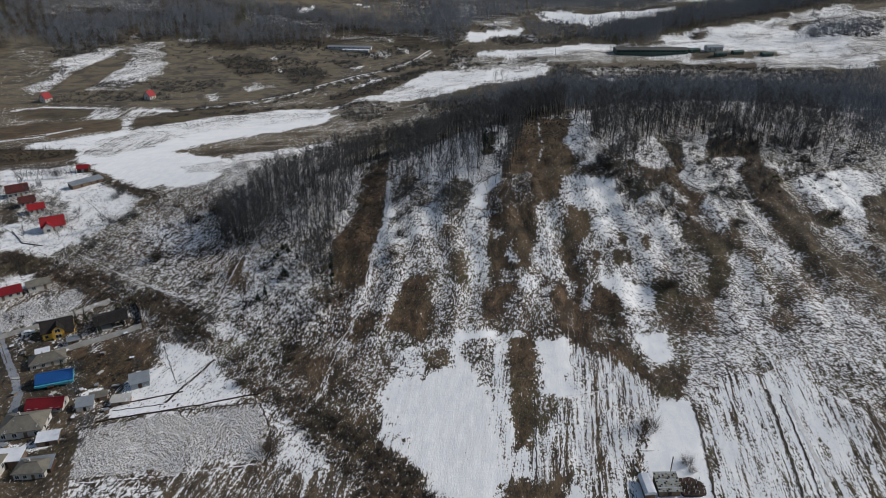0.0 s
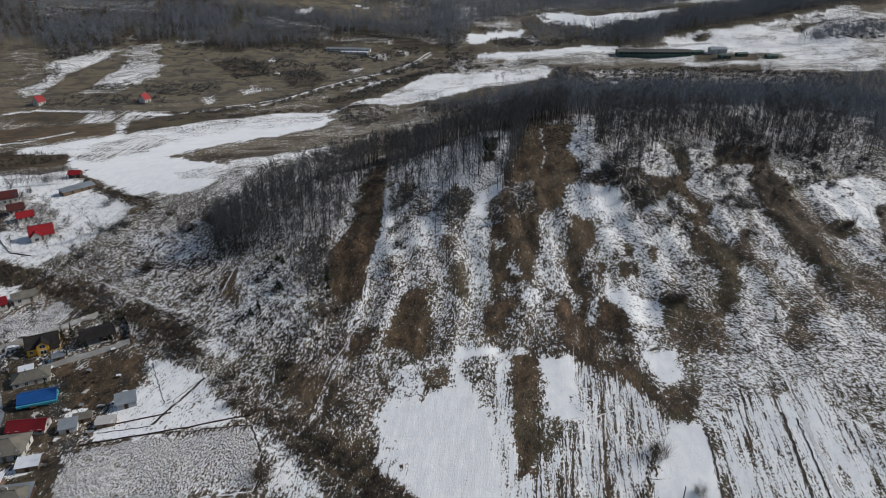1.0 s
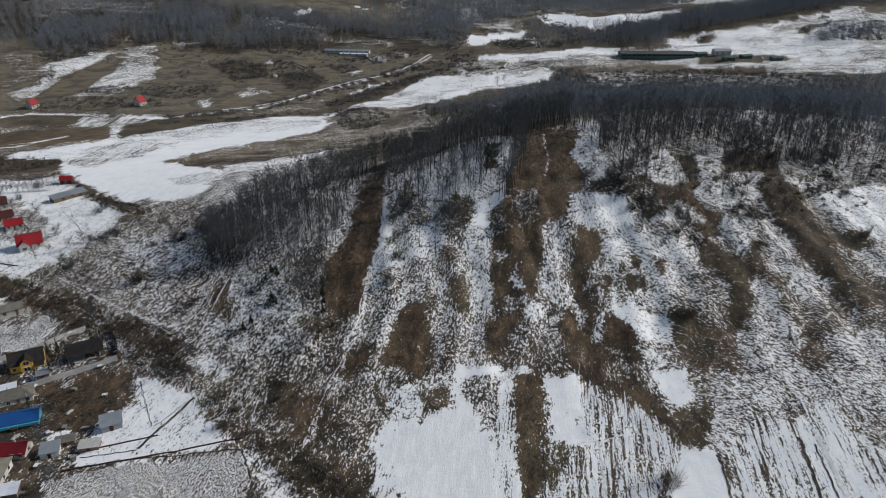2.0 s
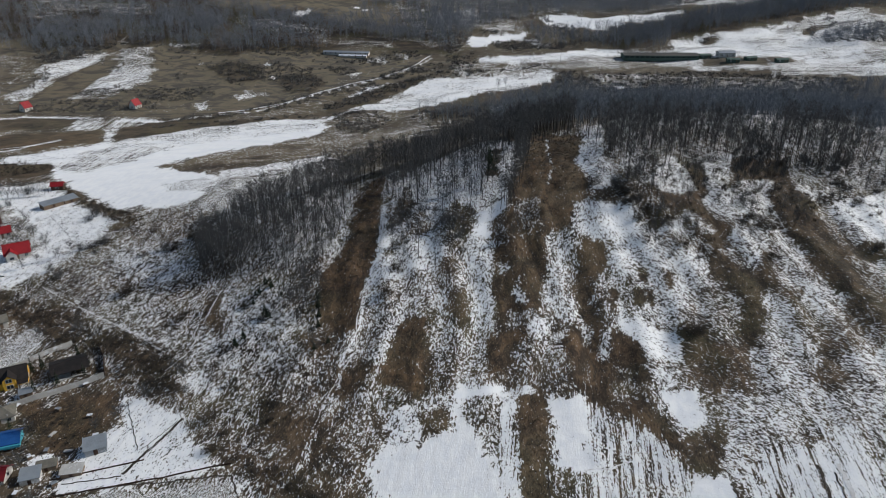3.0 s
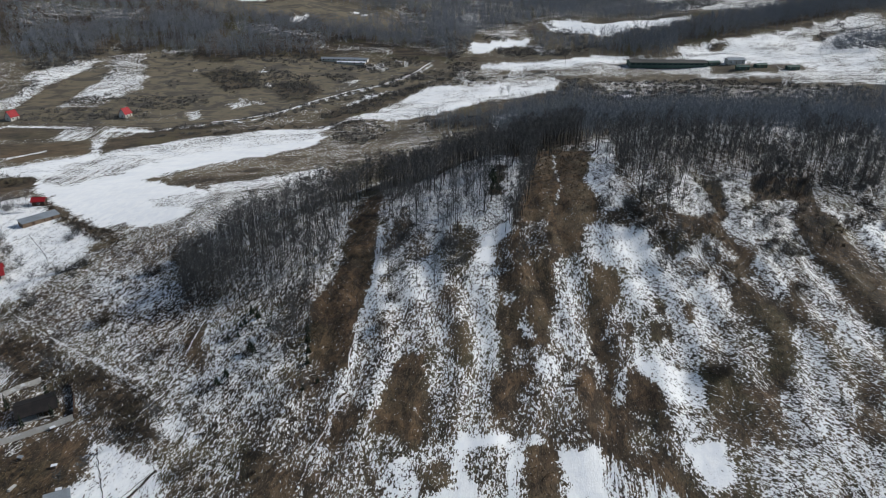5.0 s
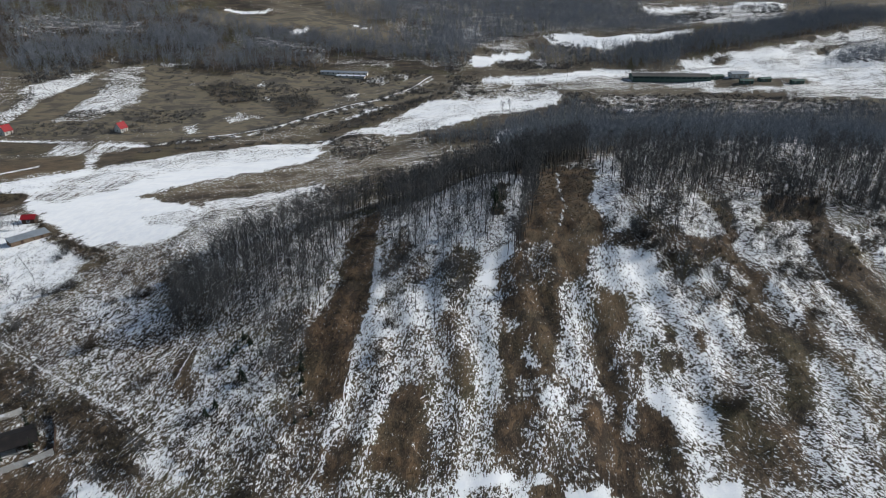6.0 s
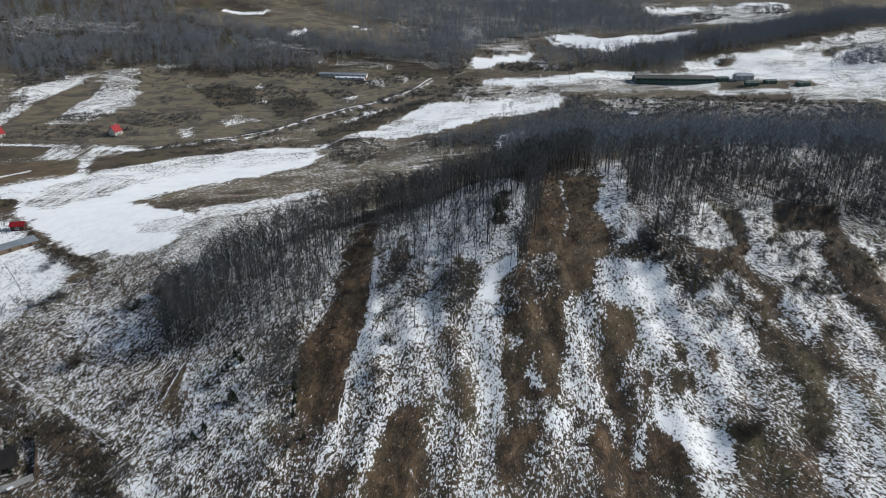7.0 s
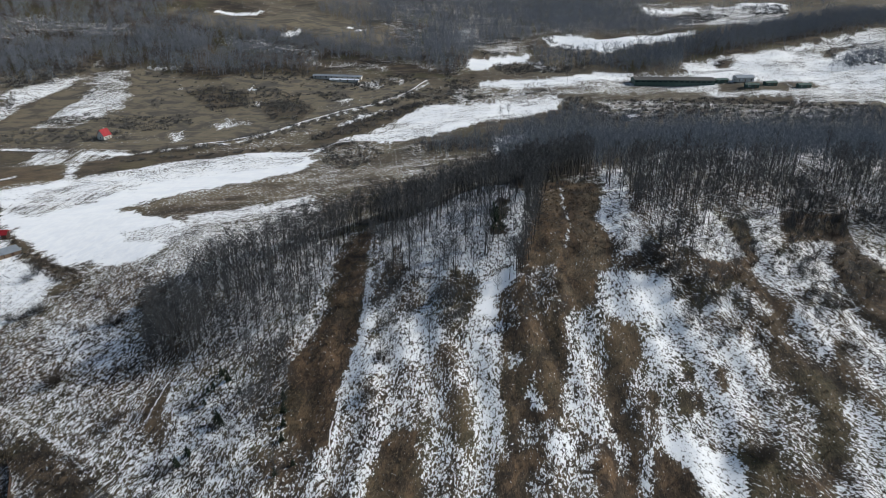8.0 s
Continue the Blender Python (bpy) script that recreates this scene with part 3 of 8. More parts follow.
area(0.16, 0.15, 0, 6, [(-318.4, 728.4), (-257, 761.5), (-148.1, 745.3), (-112, 723.4), (-116.2, 698.6), (-164.6, 695.6), (-194.2, 672.4), (-232.9, 684.1), (-273, 699.8), (-292.1, 681.5)], 0.0)  # floor of the far scrub wood
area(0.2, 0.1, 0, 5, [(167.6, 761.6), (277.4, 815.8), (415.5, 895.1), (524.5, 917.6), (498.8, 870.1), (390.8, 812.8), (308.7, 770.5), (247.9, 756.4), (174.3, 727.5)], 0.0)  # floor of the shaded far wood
area(0.55, 0.1, 0, 4, [(-273, 699.8), (-239.3, 704.7), (-228.7, 695.3), (-255.9, 691.6)], 0.1)  # snow under the far trees
area(0.6, 0.2, 0, 4, [(271.8, 1017.1), (371.1, 1064.4), (437.8, 970.6), (352, 882.7), (284.5, 933.9)], 0.1)  # last far fields
area(0.12, 0.1, 0, 3, [(-95.4, 558.2), (-65.4, 590.2), (-20.6, 642.2), (-17.7, 626), (-54.2, 566.2), (-86.2, 540.2)], 0.1)  # dark scrub
area(0.14, 0.12, 0, 3, [(-214.6, 649.5), (-191.6, 662.8), (-160.8, 646.9), (-155.9, 616.6), (-181.7, 610.1)], 0.15)  # dark scrub
area(0.14, 0.12, 0, 3, [(-146.9, 627.8), (-118.8, 641.4), (-97.6, 613.1), (-108.8, 586.3), (-131.5, 589.4)], 0.15)  # dark scrub
area(0.66, 0.2, 0, 3, [(-337.2, 572.3), (-338.3, 619.6), (-317.2, 659.3), (-306.7, 657.1), (-323.5, 603.4), (-323.8, 557.2)], 0.2)  # snowy bank
area(0.62, 0.2, 0.1, 3, [(-295.6, 671.6), (-275.1, 689.3), (-258, 637.3), (-254.5, 604.9), (-265.3, 573.5), (-296.2, 566.8), (-295.1, 600.2), (-286.9, 633.2)], 0.2)  # terraced slope
area(0.6, 0.2, 0, 2, [(-171.8, 583.4), (-146, 594.2), (-141.8, 580.7), (-165.1, 567.5)], 0.3)  # pasture bits
area(0.66, 0.2, 0, 2, [(-194.3, 559.5), (-188.5, 567.4), (-179, 544.7), (-186.3, 539.6)], 0.3)  # pasture bits
area(0.5, 0.2, 0.3, 3, [(-310.8, 525.5), (-217.5, 528.8), (-214.1, 501.9), (-263.2, 494.8), (-292.1, 493.4)], 0.3)  # garden plots
area(0.74, 0.25, 0.1, 3, [(-242.3, 443.2), (-207.3, 485.9), (-143.7, 520.3), (-89, 520.9), (-92.8, 499.7), (-146, 476.8), (-201.3, 456.1), (-227.8, 428.8)], 0.3)  # thin snow on the far field
area(0.1, 0.35, 0, 2, [(-310, 492.3), (-267.4, 501.8), (-279, 523.9), (-305.5, 524.5), (-321.9, 513.2)], 0.3)  # dark allotment
area(0.06, 0.8, 0, 2, [(-304.5, 482.8), (-266.5, 492), (-239.3, 492.8), (-229.4, 470.9), (-252.3, 463.6), (-264.4, 451.4), (-289.9, 457.6)], 0.4)  # dry meadow corner
area(0.64, 0.2, 0.45, 1.2, [(-266.5, 494.4), (-269.9, 524.2), (-250.5, 524.1), (-242.7, 498.7)], 0.2)  # garden plots
area(0.62, 0.2, 0.45, 1.2, [(-238.7, 502.5), (-242.2, 523), (-213.3, 522.6), (-213, 506.8)], 0.2)  # garden plots
area(0.68, 0.2, 0, 1.5, [(-240.7, 499.7), (-231, 497.6), (-218, 463.9), (-223.4, 464.1)], 0.2)  # snow beside the plots
area(0.14, 0.25, 0, 2, [(-225.1, 478.4), (-228.4, 499), (-200.4, 516.8), (-166, 541.3), (-160.7, 525.5), (-191.4, 491.7)], 0.2)  # dark wedge of scrub
area(0.84, 0.2, 0, 2, [(-278.3, 437.8), (-261.4, 445.9), (-246.9, 456.5), (-224.7, 468.7), (-212.8, 450.2), (-233.7, 420.3), (-239.4, 425.9), (-271.1, 425.8)], 0.2)  # far snowy field
area(0.06, 0.3, 0, 1.5, [(-269.8, 423.5), (-242, 425.6), (-230.4, 409.5), (-238.1, 403.5), (-256.5, 401.2)], 0.2)  # dark field margin
area(0.68, 0.3, 0.3, 3, [(-235.5, 420.4), (-232, 452.4), (-218.9, 464.1), (-183.6, 459.9), (-190.9, 432.6), (-216, 405.3)], 0.3)  # thin snow on the far field
area(0.47, 0.08, 0, 10, [(-167, 262), (-142, 308), (-105, 297), (-44, 260), (-32, 181), (-44, 169), (-53, 170), (-83, 209), (-140, 257)])  # left slope
area(0.42, 0.35, 0, 6, [(-168, 266), (-156, 295), (-149, 324), (-102, 296), (-110, 264), (-139, 255)])  # brushy corner of the slope
area(0.14, 0.12, 0, 4, [(-173, 208), (-136, 205), (-118, 171), (-109, 165), (-91, 124), (-118, 124)], 0.1)  # village yards
area(0.1, 0.1, 0, 3, [(-173, 208), (-150, 208), (-139, 191), (-122, 155), (-107, 124), (-118, 124)])  # street side
area(0.66, 0.1, 1, 3, [(-175, 223), (-148, 238), (-137, 229), (-145, 219), (-165, 206)])  # fallow field
area(0.05, 0.75, 0, 2.5, [(-132, 197), (-120, 202), (-103, 205), (-96, 188), (-102, 174), (-113, 174), (-123, 190)], 0.2)  # dry garden
area(0.45, 0.2, 0.4, 3, [(-96, 134), (-46, 139), (-28, 138), (-19, 123), (-97, 124)])  # lower gardens
area(0.67, 0.15, 1, 2, [(-106, 155), (-89, 160), (-55, 164), (-50, 153), (-48, 141), (-72, 136), (-97, 134)], 0.15)  # ploughed plot
area(0.72, 0.1, 0.2, 4, [(-53, 164), (-39, 152), (-27, 137), (-33, 134), (-45, 141)])  # field margin
area(0.84, 0.15, 0.2, 2, [(-99, 200), (-88, 195), (-78, 189), (-70, 179), (-58, 167), (-64, 165), (-99, 159), (-100, 166), (-101, 180), (-92, 184)])  # snowy garden
area(0.85, 0.1, 0, 1.5, [(-114, 174.4), (-106.6, 173.8), (-104.8, 170), (-110.8, 169.6)], 0.1)  # snow in the yards
area(0.75, 0.1, 0, 1.5, [(-124.7, 149.1), (-114.9, 148.7), (-112.9, 145.7), (-122.6, 145.5)], 0.1)  # snow in the yards
area(0.85, 0.1, 0, 1.2, [(-115.2, 151.4), (-112.6, 154.7), (-108, 146.4), (-112.5, 145.9)], 0.1)  # snow in the yards
area(0.78, 0.1, 0, 2, [(-182.2, 246), (-178.6, 249.9), (-171.9, 250.7), (-167.4, 240.2), (-172.8, 237.6), (-176.3, 235.7)], 0.1)  # snow in the yards
area(0.72, 0.1, 0, 2, [(-151.6, 236.8), (-146.1, 238.5), (-139, 228.2), (-143.7, 226.4)], 0.1)  # snow in the yards
area(0.55, 0.1, 0, 2, [(-123.9, 230.4), (-118.5, 229.7), (-109.1, 211.5), (-112.9, 210.5)], 0.1)  # snow in the yards
area(0.55, 0.1, 0, 2, [(-139.4, 205.4), (-129.7, 208.6), (-125.4, 200.5), (-134.1, 197.3)], 0.1)  # trodden yard
area(0.5, 0.1, 0, 1.5, [(-154.6, 205.5), (-150.6, 209.2), (-144.6, 200.2), (-145.4, 191.3)], 0.1)  # snow in the yards
area(0.5, 0.1, 0, 1.5, [(-107.1, 158.7), (-103.3, 161.2), (-101.8, 157.9), (-104.4, 154.8)], 0.1)  # snow in the yards
area(0.5, 0.1, 0, 1.5, [(-126.9, 204.9), (-119.1, 201.2), (-117.5, 195.4), (-122, 196.7)], 0.1)  # snow in the yards
area(0.9, 0.1, 0, 1.2, [(-101.4, 164.6), (-87.4, 166), (-84.9, 161.8), (-98.9, 159.8)], 0.1)  # smooth snow in the garden
area(0.12, 0.1, 0, 2, [(-230.2, 327.8), (-222.7, 329.2), (-207.1, 302.9), (-214, 300.6)], 0.1)  # cluttered yard
area(0.6, 0.1, 0, 3, [(-97.3, 132.7), (-86.2, 134.2), (-73.8, 132.8), (-71.2, 126.1), (-98.1, 126.2)], 0.1)  # lower garden snow
area(0.64, 0.15, 1, 2, [(-166.9, 219.6), (-165.6, 225.5), (-159.1, 232.9), (-149.9, 239.3), (-141.2, 232.9), (-144.7, 226.4), (-153.5, 218.3), (-161.2, 209.8)], 0.2)  # small ploughed plot
area(0.1, 0.3, 0, 2, [(-122, 230.2), (-106.7, 231.4), (-94.4, 214.6), (-97.1, 204.5), (-111, 213.7)], 0.1)  # scrub by the pavilion
area(0.22, 0.55, 0, 6, [(-55, 170), (-42, 169), (-30, 168), (-15, 150), (-3, 131), (2, 122), (-20, 123), (-27, 137), (-39, 153)], 0.15)  # foot of the slope
area(0.34, 0.6, 0, 7, [(-37, 193), (-19, 208), (-11, 179), (-16, 155), (-30, 156), (-38, 161)])  # brush slope
area(0.04, 1.0, 0, 4, [(-17, 216), (-5, 217), (-2, 195), (-6, 186), (-14, 179), (-20, 191)])  # rusty bracken
area(0.05, 0.8, 0, 3, [(19, 227), (28, 225), (29, 217), (24, 208), (21, 202), (16, 195), (14, 199), (14, 212), (18, 221)])  # brown foot of the gully
area(0.5, 0.5, 0, 5, [(-1, 219), (14, 224), (16, 191), (-3, 192)])  # mixed foot
area(0.1, 0.35, 0, 3, [(96, 250), (106, 254), (110, 236), (108, 220), (97, 198), (83, 182), (76, 194), (74, 214), (82, 214), (89, 206), (96, 227)])  # olive strip
area(0.1, 0.4, 0, 3, [(136, 297), (148, 295), (143, 260), (141, 224), (131, 213), (128, 229), (128, 251), (129, 271)])  # upper olive strip
area(0.02, 0.25, 0, 3, [(148, 259), (163, 252), (156, 243), (144, 245)], 0.0)  # dark hollow
area(0.1, 0.4, 0, 3, [(182, 275), (206, 287), (176, 227), (168, 243)])  # edge strip
area(0.22, 0.4, 0, 4, [(138, 228), (149, 224), (153, 196), (144, 181), (141, 209), (132, 210)])  # lower olive strip
area(0.18, 0.5, 0, 4, [(113, 206), (121, 202), (114, 184), (107, 184)])  # small olive patch
area(0.7, 0.05, 0, 2.5, [(65, 217), (75, 220), (67, 187), (74, 186), (70, 165), (62, 161), (61, 184), (61, 197)])  # blue gully
area(0.61, 0.1, 0, 4, [(156, 278), (188, 293), (208, 282), (180, 270), (159, 228), (151, 228), (150, 264)])  # terrace snow
area(0.66, 0.1, 0, 3, [(117, 246), (126, 247), (133, 224), (124, 214), (115, 228)])  # snow between strips
area(0.62, 0.3, 0.2, 6, [(83, 182), (154, 186), (129, 140), (104, 168), (86, 165), (69, 162)])  # lower right slope
area(0.06, 0.75, 0, 2, [(55, 216), (60, 212), (62, 205), (60, 192), (57, 191), (60, 205), (55, 207)])  # dry runnel
area(0.1, 0.8, 0, 2, [(46, 208), (52, 197), (53, 192), (41, 192)])  # dry runnel
area(0.12, 0.9, 0, 2, [(27, 207), (35, 208), (30, 200), (25, 198)])  # dry clump
area(0.12, 0.6, 0, 2, [(40, 206), (46, 210), (43, 196), (40, 195)])  # dry clump
area(0.73, 0.05, 0, 2.5, [(57, 224), (65, 225), (66, 214), (68, 205), (67, 190), (61, 191), (61, 202), (57, 213)])  # snow fan
area(0.68, 0.2, 0, 3, [(113, 244), (130, 232), (121, 216), (110, 223)])  # snow scrap
area(0.6, 0.3, 0, 4, [(105, 225), (110, 223), (106, 209), (113, 201), (105, 187), (93, 193), (98, 214)])  # speckled snow
area(0.12, 0.7, 0, 3, [(-28, 210), (-21, 211), (-21, 200), (-25, 194), (-30, 195)])  # dry foot
area(0.38, 0.5, 0, 5, [(-140, 246), (-118, 239), (-93, 222), (-85, 205), (-98, 201), (-114, 202)])  # dry lower slope
area(0.7, 0.1, 0, 3, [(-84, 209), (-75, 209), (-69, 198), (-80, 199)])  # snow scrap
area(0.47, 0.3, 0, 6, [(-40.3, 326.8), (-17.8, 297.3), (12, 290), (42.9, 350.1), (70.7, 369.6), (95.6, 338.4), (161.8, 305.7), (100.7, 195.5), (-108.8, 211), (-133.8, 254.8), (-142.4, 284.1), (-133.6, 304), (-104.3, 290.5), (-76.3, 261), (-46.4, 265.4)], 0.3)  # open hillside
area(0.48, 0.4, 0, 6, [(-164.9, 301.5), (-150.8, 299.5), (-125.5, 278.6), (-127.1, 259.2), (-119.7, 241.7), (-102.2, 230.6), (-88.9, 219.1), (-80, 208.9), (-112.6, 212.4)], 0.3)  # brushy edge
area(0.1, 0.35, 0, 4, [(-123.8, 231.2), (-115.2, 233.5), (-103, 222.6), (-96.1, 224.6), (-83.7, 209.3), (-112.6, 212.4)], 0.1)  # scrubby foot
area(0.6, 0.1, 0, 3, [(-119.7, 224.4), (-110.7, 219.6), (-103.1, 211.4), (-112.6, 212.4)], 0.3)  # snow scrap
area(0.6, 0.1, 0, 5, [(-143.2, 305.9), (-117.9, 293.2), (-101, 277), (-94.1, 259.4), (-123.5, 266.8), (-139.8, 287)], 0.3)  # speckled upper slope
area(0.32, 0.45, 0, 6, [(-155.7, 343.6), (-119.3, 328), (-102.9, 309.3), (-115.9, 298.5), (-129.7, 295.9), (-141.2, 297.8)], 0.4)  # dry corner
area(0.46, 0.4, 0, 6, [(-114.2, 255.2), (-101.6, 255.5), (-87.9, 243.7), (-87.7, 234.7), (-109.1, 244.8)], 0.3)  # dry band
area(0.52, 0.1, 0, 5, [(-127.1, 259.2), (-114.2, 255.2), (-100.1, 236.6), (-86.7, 232.4), (-78.3, 219.5), (-84, 214.8), (-102.2, 230.6), (-119.1, 243.9)], 0.3)  # speckled snow
area(0.12, 0.5, 0, 2.5, [(-86.1, 248), (-80.4, 249.1), (-77, 237.2), (-77.3, 226.9), (-82.5, 229.9), (-83.8, 238.4)], 0.3)  # dry patch
area(0.58, 0.05, 0, 4, [(-79.5, 249), (-65.9, 256.3), (-45.4, 242.7), (-42.2, 227.4), (-49.9, 221), (-44, 214.7), (-51.8, 205.8), (-76.8, 208.4), (-78.3, 219.5), (-75.5, 232.8)], 0.2)  # snow by the path
area(0.51, 0.05, 0, 3, [(-79.4, 259.1), (-78.1, 272.4), (-63.9, 262.3), (-50.3, 266.4), (-44.2, 254.3), (-45.4, 242.7), (-65.4, 254.7)], 0.2)  # snow below the spur wood
area(0.28, 0.5, 0, 3, [(-48.4, 220.9), (-34.9, 220.7), (-33, 210.1), (-38.5, 209.2), (-44.8, 211.6)], 0.2)  # dry foot
area(0.48, 0.2, 0, 3, [(-34.6, 219), (-25.9, 219.9), (-24.7, 211), (-29.1, 203.4), (-34.7, 204.1)], 0.2)  # speckled foot
area(0.03, 0.85, 0, 1.6, [(-38.6, 314.7), (-28.3, 320.9), (-26.8, 296.5), (-25.3, 272.2), (-24.7, 258.2), (-27.1, 248.8), (-28.2, 237.8), (-27.6, 227.3), (-28.9, 220.3), (-33.5, 217.1), (-39.8, 223.1), (-43.9, 235.6), (-45, 245), (-45.2, 254.6), (-39.3, 266.7), (-39.3, 278.8), (-40.2, 297.1)], 0.1)  # brown strip
area(0.14, 0.7, 0, 2, [(-38.2, 312), (-27.5, 323.7), (-29.1, 351.8), (-35.4, 342.3), (-39.1, 326.1)], 0.1)  # head of the brown strip
area(0.75, 0.05, 0, 2, [(-25.2, 300.3), (-20.5, 270.9), (-22.7, 255.3), (-14.1, 269.6), (-3.2, 272.7), (2.2, 255.7), (-1.1, 247.1), (-12.7, 246.2), (-25.2, 239.5), (-27.1, 241.8), (-24.1, 260.4)], 0.2)  # snow beside the strip
area(0.72, 0.05, 0, 3, [(-21.4, 317.4), (-18.7, 342.8), (-4.8, 360.1), (19, 387.6), (31.1, 373.8), (34.5, 337.7), (32.3, 309.2), (27.3, 288.4), (19.4, 284.3), (11.8, 283.4), (4.3, 289.4), (-3.3, 278.4), (-11.6, 295), (-14.1, 269.6), (-20.5, 270.9)], 0.1)  # floor of the thin wood
area(0.6, 0.05, 0, 4, [(-96.8, 276.2), (-80.2, 279.1), (-73.6, 298.3), (-53.2, 347.6), (-40.3, 326.8), (-39.4, 305.4), (-39.3, 266.7), (-50.3, 266.4), (-63.9, 262.3), (-78.1, 272.4)], 0.1)  # floor of the spur wood
area(0.3, 0.2, 0, 2, [(-22.1, 277.4), (-14.8, 281.9), (-11.6, 295), (-16.9, 315), (-21.3, 290.8)], 0.1)  # dark pocket in the thin wood
area(0.55, 0.25, 0, 3, [(-27.6, 239.6), (-12.7, 246.2), (-2.7, 244.9), (3.9, 253.1), (8.7, 245.7), (3.7, 233.9), (0.6, 226.7), (-11.3, 223.8), (-17.1, 220.9), (-25.6, 217.9), (-27.1, 229.4)], 0.3)  # netted snow
area(0.68, 0.05, 0, 1.6, [(-14.9, 232), (-13.1, 227.9), (-17.4, 208.9), (-20.3, 202.9), (-23, 203), (-19.7, 217.3), (-17.4, 224.6)], 0.1)  # worn gully
area(0.08, 0.9, 0, 2, [(-11.3, 223), (-4.6, 223.1), (-5.4, 216.2), (-3.4, 202), (-18.2, 202.7), (-15.7, 213.6)], 0.35)  # bracken
area(0.53, 0.3, 0, 2.5, [(-3.6, 222.5), (3.6, 224.7), (4.9, 215.9), (13.4, 215.2), (15.2, 200.9), (-2.4, 201.7), (-4, 216.3)], 0.3)  # netted foot
area(0.3, 0.6, 0, 2, [(-2.9, 254.4), (3.9, 251), (3.8, 244.1), (-1.1, 245)], 0.5)  # dry spot
area(0.18, 0.6, 0, 2, [(3.7, 233.9), (8.4, 235.5), (9.5, 215.4), (5.2, 217.6), (2.1, 226.7)], 0.4)  # dry runnel
area(0.68, 0.1, 0.15, 2, [(7.5, 264.8), (19.7, 262.8), (18.4, 244.8), (18.1, 229.1), (18.6, 216.9), (9.2, 215.4), (9.1, 233.8), (7.9, 246.2)], 0.3)  # snow column
area(0.92, 0.05, 0, 1.6, [(13.5, 279.8), (19.4, 284.3), (26.1, 285.9), (23.5, 277.3), (18.6, 272.9), (18.8, 262.9), (11.9, 264.2), (12.9, 274.6)], 0.2)  # snow tongue
area(0.3, 0.2, 0, 2, [(4.3, 289.4), (11.8, 283.4), (9.3, 264.7), (4, 268.3)], 0.1)  # thicket floor
area(0.22, 0.7, 0, 2, [(18.6, 272.9), (28, 276.4), (32.1, 265.4), (38.8, 263.2), (36.4, 257.9), (21.2, 260.1), (18.8, 262.9)], 0.3)  # upper gully
area(0.06, 0.7, 0, 1.8, [(21.2, 260.1), (36.4, 257.9), (37.1, 247.4), (33.7, 235.9), (31.1, 224.8), (27, 221.6), (22.9, 224.5), (18.6, 216.9), (18.1, 229.1), (18.4, 244.8), (19.9, 253.3)], 0.2)  # brown gully
area(0.5, 0.4, 0, 1.2, [(21, 268.8), (24.4, 266.8), (24.2, 255.1), (21.1, 257.9)], 0.3)  # snow scrap
area(0.55, 0.3, 0, 1.2, [(20.6, 247.4), (24.8, 244.3), (22.9, 240.6), (19.5, 241.7)], 0.3)  # snow scrap
area(0.78, 0.1, 0, 1.2, [(23.1, 234.4), (27, 234.2), (28.4, 224.3), (24.4, 227.3)], 0.2)  # snow scrap
area(0.55, 0.3, 0, 1, [(24.8, 240.4), (27.5, 238.6), (27.9, 233.9), (25.4, 234.2)], 0.2)  # snow scrap
area(0.55, 0.3, 0, 1.2, [(25, 223.4), (31, 224), (29.1, 220.9), (25.4, 220.2)], 0.2)  # snow scrap
area(0.04, 0.95, 0, 2, [(43.1, 356.2), (52.9, 353.6), (63.9, 338.7), (56.8, 302.3), (57.9, 288.1), (53.9, 277.5), (47.8, 263.3), (38.4, 260.2), (38.6, 274.6), (37.9, 283), (27.5, 280.9), (28.9, 294.8), (33.4, 309.1)], 0.65)  # top clearing
area(0.35, 0.6, 0, 1.2, [(32.7, 278), (35.1, 275.1), (34.7, 265.1), (31.3, 265.5)], 0.3)  # snow flecks
area(0.66, 0.15, 0, 1.6, [(39.7, 263.5), (48.8, 261), (45, 246.9), (41.4, 231.7), (47.2, 227.2), (45.9, 221.1), (40.7, 216.2), (37.2, 221.4), (34.4, 228.6), (37.6, 243.5)], 0.2)  # snow ribbon
area(0.07, 0.85, 0, 2, [(51.8, 257), (59.3, 254.5), (57.8, 242), (52.4, 235.9), (47.1, 238.7)], 0.35)  # dry clump
area(0.1, 0.6, 0, 1.6, [(48.8, 238.8), (52.4, 236.2), (49.1, 227.6), (52.5, 215.3), (47.9, 215.5), (45.2, 224.6), (45.1, 233.6)], 0.6)  # dry runnel
area(0.78, 0.1, 0, 1.2, [(27.8, 218.1), (34.1, 219.8), (35, 214.6), (31.4, 211.3), (27.7, 212.3)], 0.2)  # snow scrap
area(0.62, 0.2, 0, 1.5, [(34.4, 213.1), (40.4, 214.6), (39.3, 207.6), (35.2, 209.5)], 0.2)  # snow scrap
area(0.06, 0.8, 0, 1.6, [(17.6, 213.9), (25, 216.9), (26.9, 211.4), (21, 205.3), (22.1, 200.8), (15.5, 200.9), (14.3, 210.3)], 0.2)  # brown foot of the gully
area(0.5, 0.4, 0, 2, [(24.2, 209.9), (39, 207.6), (37.6, 200.3), (21.6, 200.8)], 0.3)  # netted foot
area(0.08, 0.8, 0, 1.5, [(40.9, 216.1), (46, 214.3), (45.4, 204.6), (43.1, 200.2), (38.9, 200.1), (38, 209.6)], 0.2)  # dry runnel
area(0.64, 0.2, 0, 1.2, [(45.1, 220.8), (47, 215.8), (47.1, 209), (44.8, 209), (44.6, 215.9)], 0.2)  # snow streak
